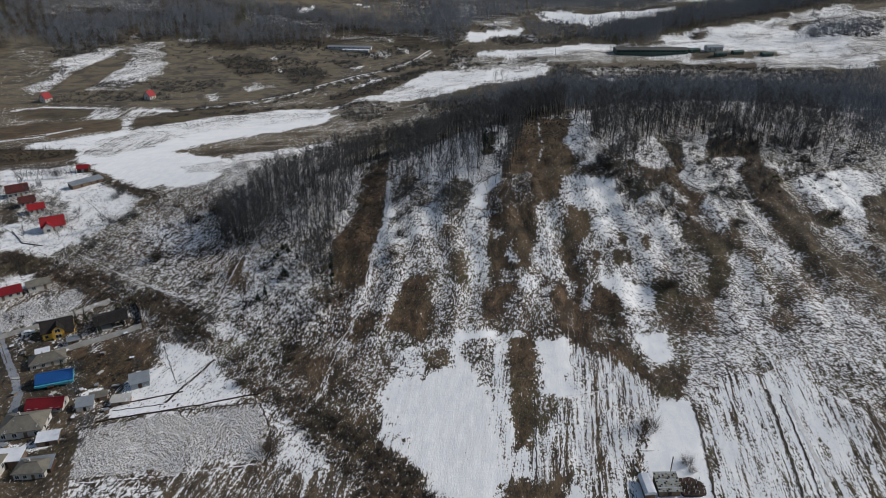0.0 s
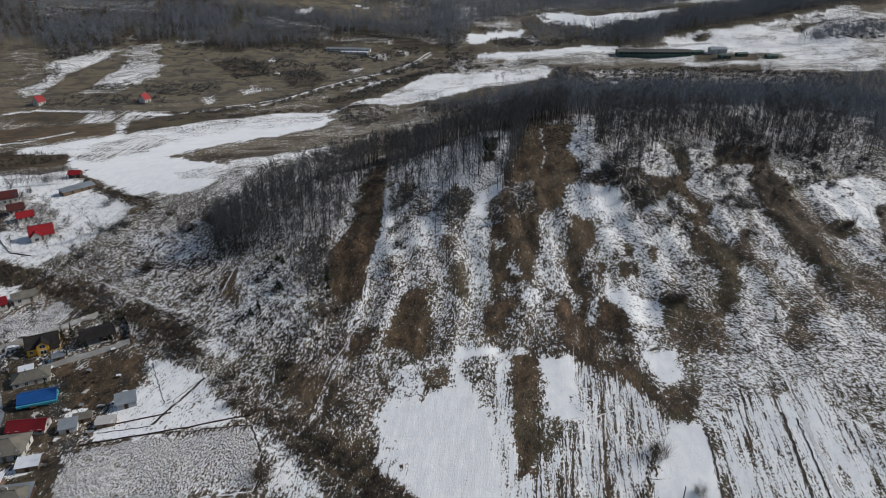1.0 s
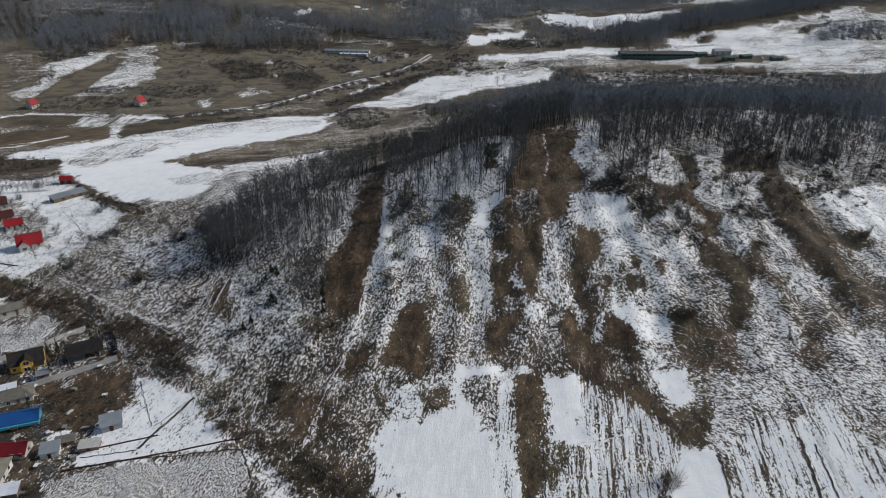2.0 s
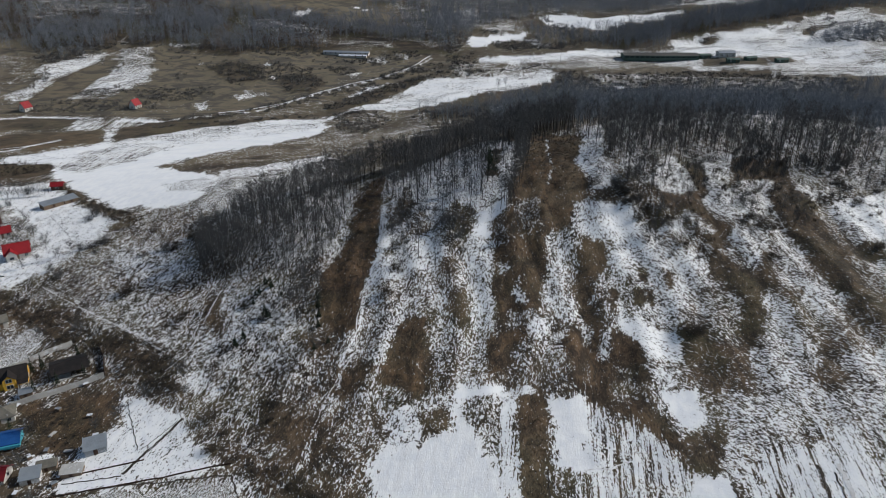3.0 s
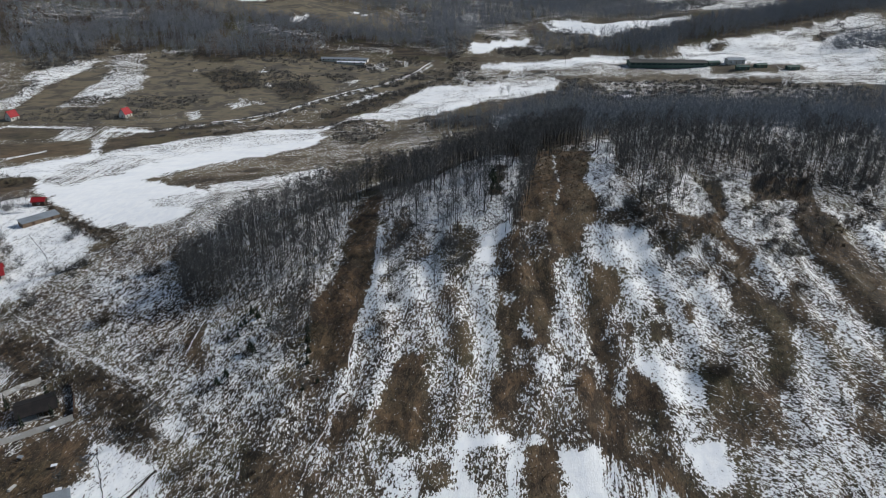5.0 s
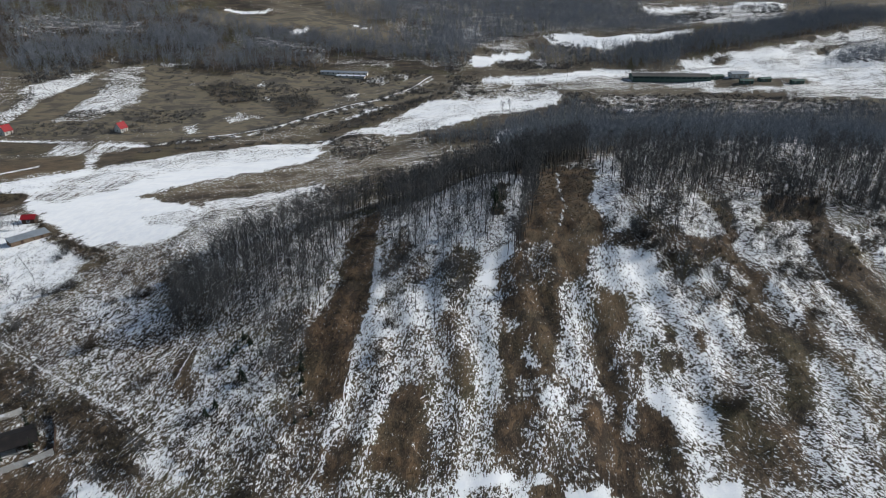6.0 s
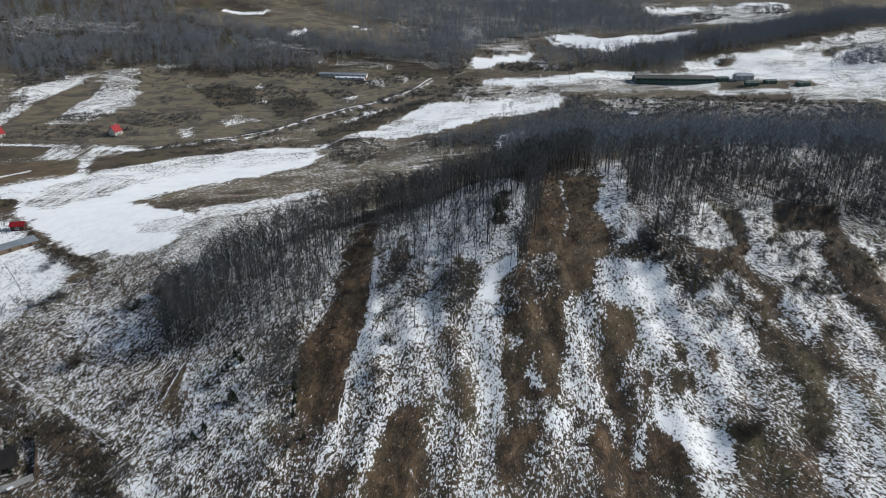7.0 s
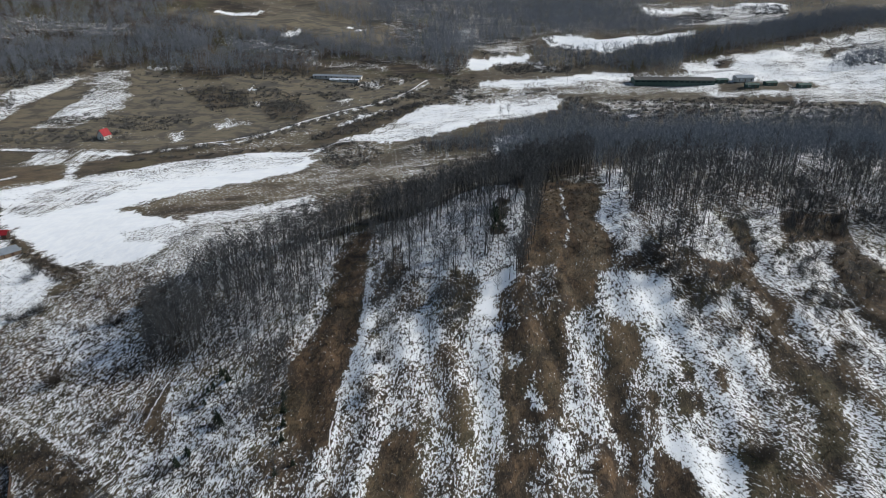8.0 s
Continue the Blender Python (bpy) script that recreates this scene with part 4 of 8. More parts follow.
area(0.08, 0.8, 0, 1.5, [(47.6, 215.7), (51.5, 214), (48.2, 204.4), (46.7, 199.9), (43.2, 200.1), (46.5, 207.6)], 0.2)  # dry runnel
area(0.66, 0.1, 0, 1.2, [(50.8, 214.1), (53.8, 213.9), (52.5, 205.9), (48.3, 199.9), (48.2, 206)], 0.2)  # snow streak
area(0.12, 0.8, 0, 1.5, [(53.8, 213.9), (59.4, 212.1), (60.8, 205.5), (61.1, 199.2), (50.6, 199.8)], 0.3)  # dry runnel
area(0.72, 0.05, 0, 2.5, [(51.4, 277.5), (64.2, 276.4), (71.7, 263.7), (79.7, 261.3), (78, 249), (72.9, 232.1), (57.9, 241.1), (60.3, 253.6), (48.8, 260.8)], 0.2)  # open snow
area(0.62, 0.1, 0, 2, [(52.1, 234.7), (57.6, 242), (64.4, 241.6), (60.5, 220.2), (55.8, 217.2), (55.4, 224.1), (54.5, 232.9)], 0.2)  # snow strip
area(0.66, 0.1, 0, 3, [(64.4, 241.6), (79.3, 249), (90.6, 248.6), (94.1, 240.6), (86.8, 229.6), (77.4, 216), (66.7, 213.4), (57.9, 217.1), (63.6, 227.1)], 0.2)  # snow shoulder
area(0.1, 0.4, 0, 1, [(57.4, 232.6), (59.3, 230.8), (56.2, 220.3), (55.2, 223.5)], 0.2)  # dark slit
area(0.06, 0.3, 0, 1, [(65.4, 232.2), (68.3, 230.7), (65.5, 222.9), (63.5, 224.8)], 0.1)  # dark slit
area(0.1, 0.3, 0, 1, [(68.9, 232.6), (72.5, 231.8), (69.7, 224.7), (67.9, 226.5)], 0.1)  # dark slit
area(0.12, 0.3, 0, 1, [(68.8, 241.7), (70.8, 239.3), (70.3, 233.6), (67.8, 235.7)], 0.1)  # dark slit
area(0.12, 0.3, 0, 1, [(77.5, 239), (79.3, 238), (77.1, 229.9), (75.7, 231.7)], 0.1)  # dark slit
area(0.82, 0.05, 0, 2, [(56.2, 218.8), (64, 218.4), (68.6, 214.9), (74.2, 211.1), (73.4, 198.4), (62.2, 199.3), (60.7, 207.1), (58, 212)], 0.1)  # blue gully
area(0.1, 0.3, 0, 2, [(75, 212.5), (83.5, 213.8), (83.7, 207), (81.1, 197.9), (72.9, 198.6), (75.3, 206.1)], 0.2)  # olive hollow
area(0.5, 0.2, 0, 3, [(89.7, 229.4), (98.3, 228.6), (96.4, 217.9), (91.3, 206.6), (85.4, 208.5), (86.3, 217.1), (79.9, 219)], 0.2)  # speckled slope
area(0.08, 0.4, 0, 2, [(96.8, 248.7), (101.1, 246.5), (103.2, 240), (110.6, 235.8), (106.7, 220.9), (99.9, 210.7), (93.6, 196.8), (88.4, 197.2), (93.4, 211.3), (99.4, 225), (95.6, 232.8), (92.9, 238.4)], 0.2)  # olive strip
area(0.15, 0.4, 0, 2, [(94, 268), (100.3, 270.6), (105.7, 261.8), (101.4, 247.1), (97.1, 248.4), (95.2, 256.8), (90.7, 263.4)], 0.2)  # head of the olive strip
area(0.64, 0.1, 0, 2, [(105.4, 256.8), (115.9, 257.4), (123, 257.8), (120.5, 252.9), (115.1, 248.4), (108.6, 237.4), (105.7, 242.1), (105.2, 248.2)], 0.2)  # snow strip
area(0.15, 0.4, 0, 1.5, [(114.2, 248.4), (117.2, 246.1), (113.4, 237.7), (112.6, 229.7), (109.4, 229.8), (110.1, 237.9)], 0.2)  # olive runnel
area(0.62, 0.1, 0, 2, [(121.2, 257.7), (130, 258.1), (130.8, 248.7), (119.2, 227.5), (115.6, 233.3), (116, 243.6)], 0.2)  # snow strip
area(0.64, 0.1, 0, 3, [(108.5, 228.2), (111.4, 222.3), (113.4, 216.9), (102, 196.2), (92.8, 196.7), (101.4, 210.5), (104.9, 220.8)], 0.2)  # snow strip
area(0.2, 0.5, 0, 2, [(109.6, 229.9), (119.2, 227.5), (113.4, 216.9), (111.4, 222.3)], 0.2)  # dry bank
area(0.74, 0.1, 0, 2, [(71.7, 368.9), (80.8, 365.3), (71.9, 323.6), (69.9, 300.6), (70.1, 284.2), (59.9, 281.7), (60.6, 294.2), (56.1, 306), (63.1, 324.8)], 0.2)  # upper fan
area(0.4, 0.2, 0, 2, [(81.9, 365), (87.4, 353.8), (74.8, 307.8), (69.6, 307.8)], 0.1)  # dark clump floor
area(0.55, 0.05, 0, 3, [(91.5, 363.8), (104, 364.5), (100.7, 326.6), (92.1, 301.5), (81.6, 293.2), (73.8, 300.4)], 0.1)  # wood floor
area(0.8, 0.05, 0, 1.6, [(103, 330.2), (107.8, 331), (102.8, 303), (98.2, 285), (93.3, 281.7), (89.4, 287.1), (83.8, 281.1), (78, 287), (85.8, 300.7)], 0.1)  # snow cone
area(0.4, 0.3, 0, 2, [(72, 293.2), (80.7, 296.7), (77.9, 278.5), (71, 273.3), (60.7, 276.8), (61.6, 281.3)], 0.1)  # dark clump floor
area(0.84, 0.05, 0, 1.6, [(58.8, 272), (66.4, 274.2), (72.8, 271.2), (77.4, 259.4), (68.8, 259.1), (60.6, 260.1)], 0.1)  # smooth snow
area(0.55, 0.1, 0, 1.5, [(73.4, 273.5), (82.5, 275.7), (78.4, 267.8), (72.9, 261.6)], 0.1)  # snow scrap
area(0.05, 0.7, 0, 1.6, [(87.6, 281.3), (95.3, 281.9), (92.5, 270.3), (84.5, 270.4), (78.5, 258.9), (77.5, 263.8)], 0.2)  # brown mound
area(0.12, 0.4, 0, 1.6, [(102.8, 303), (108.3, 296.2), (105.4, 282.8), (99, 275.7), (100.7, 265.9), (96.7, 265.6), (94.1, 278.6)], 0.1)  # dark hollow
area(0.74, 0.1, 0, 1.6, [(124, 329.3), (133.1, 323.5), (121.3, 306.9), (115.3, 290.6), (104.4, 270.9), (101.6, 274), (101.9, 279.5), (108.6, 289.5), (109, 304)], 0.1)  # second snow cone
area(0.25, 0.3, 0, 1.5, [(122.1, 307), (126.4, 299.8), (118.5, 291.1), (109.7, 277.3), (110.6, 286.3)], 0.1)  # dark pocket
area(0.62, 0.1, 0, 2, [(121.8, 295), (135.4, 302.3), (136.2, 287), (133.1, 273.7), (127.3, 270.2), (124.3, 259.8), (118.1, 254.9), (104.1, 256.9), (109.7, 262), (104.8, 269.1), (114.7, 280.9)], 0.2)  # snow shelf
area(0.55, 0.3, 0, 1.2, [(93.3, 276.2), (95.1, 270.9), (101.7, 259.3), (96.8, 256.5), (91.3, 265.3)], 0.2)  # snow streaks
area(0.75, 0.1, 0, 1.2, [(82.1, 263.7), (91.7, 266.4), (87.6, 258.5), (78.3, 256.7)], 0.2)  # snow scrap
area(0.1, 0.4, 0, 2, [(139.7, 303.3), (144.7, 300.3), (145.9, 275.6), (135.8, 257.8), (130.5, 262.5), (135, 277.3)], 0.2)  # upper olive strip
area(0.68, 0.1, 0, 2, [(151.4, 312.8), (158.4, 297.4), (150.6, 284), (145.9, 291.3)], 0.1)  # terrace snow
area(0.68, 0.1, 0, 2, [(183.1, 354.3), (188, 348.3), (167.2, 312.5), (165.8, 327.5)], 0.1)  # terrace snow
area(0.6, 0.2, 0, 1.2, [(139.2, 275.4), (144.2, 272.6), (137.9, 261.5)], 0.1)  # terrace snow
area(0.1, 0.3, 0, 1.5, [(18.7, 311), (25, 346.7), (28.4, 341.1), (23.4, 307.7), (19.3, 307.1)], 0.1)  # dark pocket in the thin wood
area(0.42, 0.35, 0, 4, [(-40.2, 194.8), (-34.3, 204.7), (-14.8, 192.5), (-6.7, 189.4), (-15.6, 178), (-14.8, 166.8), (-20.1, 154.9), (-34.9, 161.9), (-40.4, 175.2)], 0.3)  # thin slope above the field
area(0.16, 0.6, 0, 4, [(-50.9, 193.6), (-38.6, 184.8), (-31.2, 181.5), (-34.3, 168), (-42.5, 168.7), (-50, 180.9)], 0.35)  # dry slope
area(0.12, 0.85, 0, 3, [(-32, 201.9), (-22.9, 203.4), (-23.8, 193.1), (-30.7, 191.3)], 0.2)  # dry slope by the path
area(0.3, 0.7, 0.45, 1.8, [(39.7, 202), (52.3, 201.1), (47.7, 184.6), (55.8, 182.9), (63.2, 167.8), (61.7, 157.2), (57.7, 166), (49.3, 177.9), (39, 185.9)], 0.2)  # dry bank of the field
area(0.9, 0.1, 0, 1.2, [(61.6, 187.3), (72.5, 186.8), (70.3, 175.9), (67.2, 171.8), (62.8, 174.4)], 0.2)  # snow patch
area(0.22, 0.4, 0, 2, [(64.2, 172.4), (74.9, 171.1), (72.4, 158.1), (61.4, 157.3)], 0.2)  # mottled bank
area(0.2, 0.5, 0, 3, [(77.7, 207.4), (92.4, 202.6), (86, 184.5), (76.6, 185.2), (73.7, 194)], 0.2)  # brown hollow
area(0.63, 0.3, 0, 5, [(92.4, 202.6), (140.5, 197.6), (126.9, 173.3), (99.1, 172.7), (79.3, 161.5), (72.4, 158.1), (74.9, 171.1), (86, 184.5)], 0.3)  # speckled lower slope
area(0.26, 0.3, 0, 3, [(110.6, 199.1), (117.2, 198.1), (110.9, 181.1), (104.7, 181.9)], 0.2)  # olive patch
track(0.8, 0.1, 0.65, [(-25.4, 302.6), (-24.9, 272.2), (-24.5, 260.8), (-27.1, 248.8), (-28.5, 239.9), (-27.4, 227.3), (-27.9, 218.4), (-30.2, 210.1), (-31.3, 203.9)])  # snowy rim of the strip
track(0.7, 0.1, 0.7, [(49.9, 345.2), (46.6, 318.4), (46.4, 304.3), (42.8, 291.1)])  # snow line in the clearing
track(0.74, 0.1, 0.6, [(-79.4, 259.1), (-80.5, 246.8), (-78.1, 235.5), (-79.9, 225.5), (-83, 212.6)])  # trodden line
track(0.8, 0.1, 0.8, [(-116.5, 239), (-107.6, 231.5), (-95, 225.5)])  # trodden line
track(0.74, 0.1, 0.5, [(-13.1, 227.9), (-15.2, 219), (-16.9, 210.6), (-18.3, 203.5)])  # trodden line
track(0.74, 0.1, 0.5, [(-28.5, 212.2), (-31.9, 193.9), (-33.9, 182), (-36.6, 167.2), (-40.8, 160)])  # trodden line
area(0.78, 0.2, 0.6, 4, [(72, 155), (86, 165), (104, 168), (122, 133), (114, 114), (64, 117)])  # right field
area(0.62, 0.3, 0.45, 6, [(108, 154), (123, 138), (109, 114), (96, 115)])  # thin corner
area(0.67, 0.3, 0.6, 2.5, [(40, 186), (49, 180), (56, 172), (63, 158), (64, 154), (56, 146), (51, 138), (45, 117), (22, 118), (26, 150), (36, 161)])  # furrowed field
area(0.96, 0.1, 0.2, 2.5, [(31, 188), (40, 187), (37, 161), (29, 161), (29, 173)])  # white strip
area(0.93, 0.1, 0.55, 4, [(-12, 184), (-4, 189), (3, 190), (26, 190), (22, 180), (20, 162), (25, 148), (24, 134), (13, 119), (2, 119), (-6, 135), (-17, 150), (-16, 167)])  # big snow field
area(0.8, 0.1, 0.6, 4, [(12, 178), (21, 182), (20, 162), (25, 148), (23, 132), (17, 129), (13, 149)])  # thin side of the field
area(0.7, 0.2, 0.2, 2.5, [(-12, 184), (-4, 189), (3, 190), (24, 190), (21, 185), (3, 184), (-8, 179), (-14, 167)])  # thin rim of the field
area(0.25, 0.8, 0, 2.5, [(-6, 181), (1, 184), (3, 176), (-2, 173)])  # notch
area(0.04, 0.7, 0, 2, [(22, 187), (29, 190), (29, 177), (26, 162), (24, 142), (21, 142), (20, 164)])  # brown tongue
area(0.97, 0.1, 0, 1.5, [(63, 157), (71, 156), (69, 139), (63, 117), (46, 117), (53, 138), (57, 148)])  # yard of the hut
area(0.46, 0.4, 0, 6, [(-155.7, 343.6), (-119.3, 328), (-102.9, 309.3), (-115.9, 298.5), (-129.7, 295.9), (-141.2, 297.8)], 0.4)  # dry corner
area(0.06, 0.6, 0, 3, [(16, 130), (31, 130), (30, 118), (14, 119)])  # bare patch
area(0.55, 0.2, 0.1, 1.5, [(2.9, 185.8), (16.8, 187.7), (17.8, 178), (14.1, 167), (10.6, 166.3), (10.2, 176.3), (6.2, 181.1)], 0.2)  # thin snow at the head of the field
area(0.25, 0.5, 0, 2.4, [(-6.5, 181.3), (1.2, 184.5), (2.8, 176.8), (-2.2, 174.7), (-5.4, 172.2)], 0.4)  # notch
area(0.78, 0.1, 0.1, 1.5, [(-15.7, 179.9), (-11.8, 186.8), (-6.5, 181.3), (-7.1, 172.8), (-13.4, 169)], 0.2)  # head of the field
area(0.62, 0.3, 0, 1.2, [(-5.8, 189), (2.9, 189.9), (4.9, 184.7), (-0.6, 185), (-4.8, 183.6)], 0.3)  # netted head of the field
area(0.5, 0.4, 0, 1.5, [(-25.6, 193.3), (-14.9, 194.7), (-6.7, 188.1), (-11.8, 186.8), (-15.8, 180.5), (-22.9, 183.4)], 0.3)  # netted snow above the field
area(0.42, 0.4, 0, 2, [(-57.3, 256.4), (-46.9, 267.7), (-43.5, 241), (-43.5, 224.7), (-50.5, 228.3), (-55.6, 243.5)], 0.1)  # brush beside the strip
area(0.74, 0.1, 0, 2.5, [(157, 284.6), (176.6, 289.9), (191.6, 286.6), (184.2, 260.3), (171.5, 253.4), (163, 263.1), (153.4, 272.2)], 0.1)  # terrace snow
area(0.62, 0.1, 0, 2, [(168.7, 307.6), (178.6, 309.6), (174.8, 296.3), (164.5, 293.3)], 0.1)  # terrace snow
area(0.08, 0.3, 0, 1.8, [(152.7, 252.7), (160.9, 254.5), (158, 245.4), (150.3, 244.1)], 0.1)  # dark hollow
area(0.15, 0.5, 0, 2, [(175.4, 266.9), (189.4, 269.3), (174.5, 243.4), (169.3, 249.5)], 0.1)  # edge strip
area(0.3, 0.2, 0, 2.5, [(165.3, 325.5), (185.8, 328.2), (176.4, 304.7), (156.9, 301.6)], 0.1)  # scrubby bank
track(0.85, 0.2, 3, [(-138, 522), (-105, 522), (-86, 524), (-76, 539), (-66, 547)])  # field track
track(0.8, 0.3, 2.2, [(-299, 444), (-281, 452), (-260, 474)])  # lane to the meadow
track(0.85, 0.3, 2.2, [(-326, 513), (-309, 522), (-211, 518)])  # farm track
track(0.05, 0.4, 5, [(-206, 503), (-158, 515), (-118, 531), (-65, 542)])  # brook line
track(0.97, 0.1, 1.8, [(4.5, 189.1), (11.4, 190.0), (17.3, 191.6)])  # ledge
track(0.0, 0.2, 3, [(-304, 555), (-279, 559), (-234, 560)])  # dark hedge line
track(0.02, 0.2, 3, [(-204, 521), (-162, 532), (-134, 559), (-103, 584), (-79, 607), (-43, 647)])  # dark road edge
track(0.74, 0.2, 2.4, [(-210, 516), (-172, 533), (-143, 544), (-108, 581), (-82, 603), (-44, 641), (-19, 671), (-12, 683)])  # valley road
area(0.46, 0.1, 0, 3, [(95, 356.4), (172.1, 366.9), (153.8, 321.9), (130.7, 328.2), (114.8, 322.9), (101.6, 285.7), (99.3, 315.3), (87.1, 295.2), (78.4, 284.4)], 0.1)  # floor of the ridge wood
area(0.3, 0.3, 0, 2, [(79.8, 291.1), (85.4, 284.6), (89.7, 280.1), (85.5, 262.5), (79.7, 262.6), (75.4, 270.2)], 0.1)  # dry bank
area(0.12, 0.6, 0, 1.6, [(104.7, 309.4), (112.6, 311.4), (104.5, 281.5), (100.5, 278.9)], 0.1)  # dry bank
area(0.68, 0.1, 0, 1.5, [(85, 286.5), (89.3, 299), (98.5, 309.4), (101.5, 300.9), (100.9, 284.8), (93.5, 280.5), (86.2, 280.8)], 0.1)  # snow hummock
area(0.64, 0.1, 0, 1.5, [(105.9, 286.4), (111.5, 303.3), (123, 326.3), (129.2, 325.4), (120.7, 300.5), (111.2, 281.6)], 0.1)  # snow hummock
area(0.1, 0.6, 0, 1.6, [(127.8, 319.7), (153.8, 321.9), (144.3, 295.2), (134.6, 300.9), (120.2, 293.6)], 0.1)  # dark bank
area(0.65, 0.15, 0, 1.6, [(101.6, 274.2), (110.1, 282.1), (120.8, 291.5), (133.7, 298.3), (135.9, 287), (134, 275.6), (127.4, 271.1), (112.8, 267.2), (105, 268.9)], 0.1)  # snow hummock
area(0.5, 0.15, 0, 2, [(110.4, 267.1), (128.2, 273.1), (126.7, 262.5), (107.8, 258.8)], 0.1)  # grey snow on the hummock
area(0.12, 0.6, 0, 1.5, [(87.2, 279.8), (100.8, 280.1), (100.2, 269.2), (108.7, 261.5), (104.4, 255.2), (99.6, 262.5), (94.8, 271.4), (86.6, 267.1)], 0.1)  # dry runnel
area(0.1, 0.4, 0, 1.6, [(138.1, 296.1), (141.9, 289.2), (144.2, 266.5), (136.7, 250.9), (129.6, 249.2), (129.2, 265), (129.8, 279.7)], 0.1)  # olive strip
area(0.48, 0.1, 0, 2, [(159.9, 330), (242.4, 364.4), (201.1, 293.1), (193.3, 301.7), (156.4, 290.2), (145.8, 294.4)], 0.1)  # shaded terrace
area(0.83, 0.1, 0, 2, [(151.6, 278), (165.2, 286.8), (183.5, 292.8), (189.7, 290), (176.1, 266.5), (167.7, 248.3), (161.7, 249.9), (157.5, 265.3), (150.5, 271.1)], 0.1)  # smooth terrace snow
area(0.15, 0.4, 0, 1.5, [(176.6, 266.2), (182.1, 268.9), (184.2, 262.7), (175.4, 246.8), (169, 246.7)], 0.1)  # olive strip
area(0.15, 0.4, 0, 1.5, [(148.5, 254.8), (158.7, 253.9), (157.4, 246.7), (142, 246.2)], 0.1)  # olive strip

ground_mesh = bpy.data.meshes.new("ground")
NX, NY = len(GX), len(GY)
RELIEF = 0.35 * (np.sin(XX * 0.21 + 0.8 * np.sin(YY * 0.13)) * np.sin(YY * 0.17 + 1.1 * np.sin(XX * 0.09))) + 0.18 * np.sin(XX * 0.7 + 2 * np.sin(YY * 0.2)) * np.sin(YY * 0.45)
NEAR = np.clip(1.5 - np.hypot(XX - 20, YY - 240) / 220, 0, 1)
# gullies that run down the hillside
SLOPE = np.clip((YY - 175) / 30, 0, 1) * np.clip((320 - YY) / 40, 0, 1) * np.clip((XX + 60) / 30, 0, 1) * np.clip((210 - XX) / 40, 0, 1)
GULLY = 0.8 * np.sin(XX / 4.3 + 1.2 * np.sin(YY / 31) + 0.6 * np.sin(XX / 11)) * (0.55 + 0.45 * np.sin(XX / 17 + YY / 40)) + 0.45 * np.sin(XX / 1.9 + 1.4 * np.sin(YY / 13))
ZZ = height(XX, YY) + RELIEF * NEAR * (1 - 0.85 * np.clip((SNOW - 0.68) / 0.15, 0, 1)) + GULLY * SLOPE
coords = np.stack([XX, YY, ZZ], -1).reshape(-1, 3)
idx = np.arange(NX * NY).reshape(NY, NX)
quads = np.stack([idx[:-1, :-1], idx[:-1, 1:], idx[1:, 1:], idx[1:, :-1]], -1).reshape(-1, 4)
ground_mesh.vertices.add(len(coords))
ground_mesh.vertices.foreach_set("co", coords.astype(np.float32).ravel())
ground_mesh.loops.add(quads.size)
ground_mesh.loops.foreach_set("vertex_index", quads.astype(np.int32).ravel())
ground_mesh.polygons.add(len(quads))
ground_mesh.polygons.foreach_set("loop_start", np.arange(0, quads.size, 4, dtype=np.int32))
ground_mesh.polygons.foreach_set("use_smooth", np.ones(len(quads), bool))
ground_mesh.update(calc_edges=True)
cover_layer = ground_mesh.attributes.new("cover", "FLOAT_COLOR", "POINT")
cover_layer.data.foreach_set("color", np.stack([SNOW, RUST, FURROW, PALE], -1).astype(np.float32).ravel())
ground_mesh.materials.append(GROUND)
ground = tagged(new("ground", ground_mesh), "hilly winter ground with patchy snow and dry brown grass", "ground", kind="structure")


def ground_z(x, y):
    i = int(np.clip(np.searchsorted(GX, x) - 1, 0, NX - 2))
    j = int(np.clip(np.searchsorted(GY, y) - 1, 0, NY - 2))
    u, v = (x - GX[i]) / (GX[i + 1] - GX[i]), (y - GY[j]) / (GY[j + 1] - GY[j])
    return float((1 - v) * ((1 - u) * ZZ[j, i] + u * ZZ[j, i + 1]) + v * ((1 - u) * ZZ[j + 1, i] + u * ZZ[j + 1, i + 1]))



def strip(name, label, width, material, points, gaps=0.0):
    """A thin trodden or rutted line that lies on the ground, with a ragged edge."""
    r = random.Random(int(abs(points[0][0]) * 10 + len(points)))
    left, right = [], []
    for (ax, ay), (bx, by) in zip(points, points[1:]):
        d = math.hypot(bx - ax, by - ay)
        n = max(2, int(d / 0.6))
        for k in range(n):
            u = k / n
            off = 0.12 * math.sin(k * 0.9 + ax) + r.uniform(-0.08, 0.08)
            x, y = ax + (bx - ax) * u - (by - ay) / d * off, ay + (by - ay) * u + (bx - ax) / d * off
            for side, row in ((1, left), (-1, right)):
                w = side * (width * 0.46 + r.uniform(-1, 1) * min(0.16 * width, 0.16))
                px, py = x - (by - ay) / d * w, y + (bx - ax) / d * w
                row.append((px, py, ground_z(px, py) + 0.07))
    m = bpy.data.meshes.new(name)
    n = len(left)
    m.from_pydata(left + right, [], [(k, n + k, n + k + 1, k + 1) for k in range(n - 1) if r.random() > gaps])
    m.materials.append(material)
    tagged(new(name, m), label, "path", kind="structure")


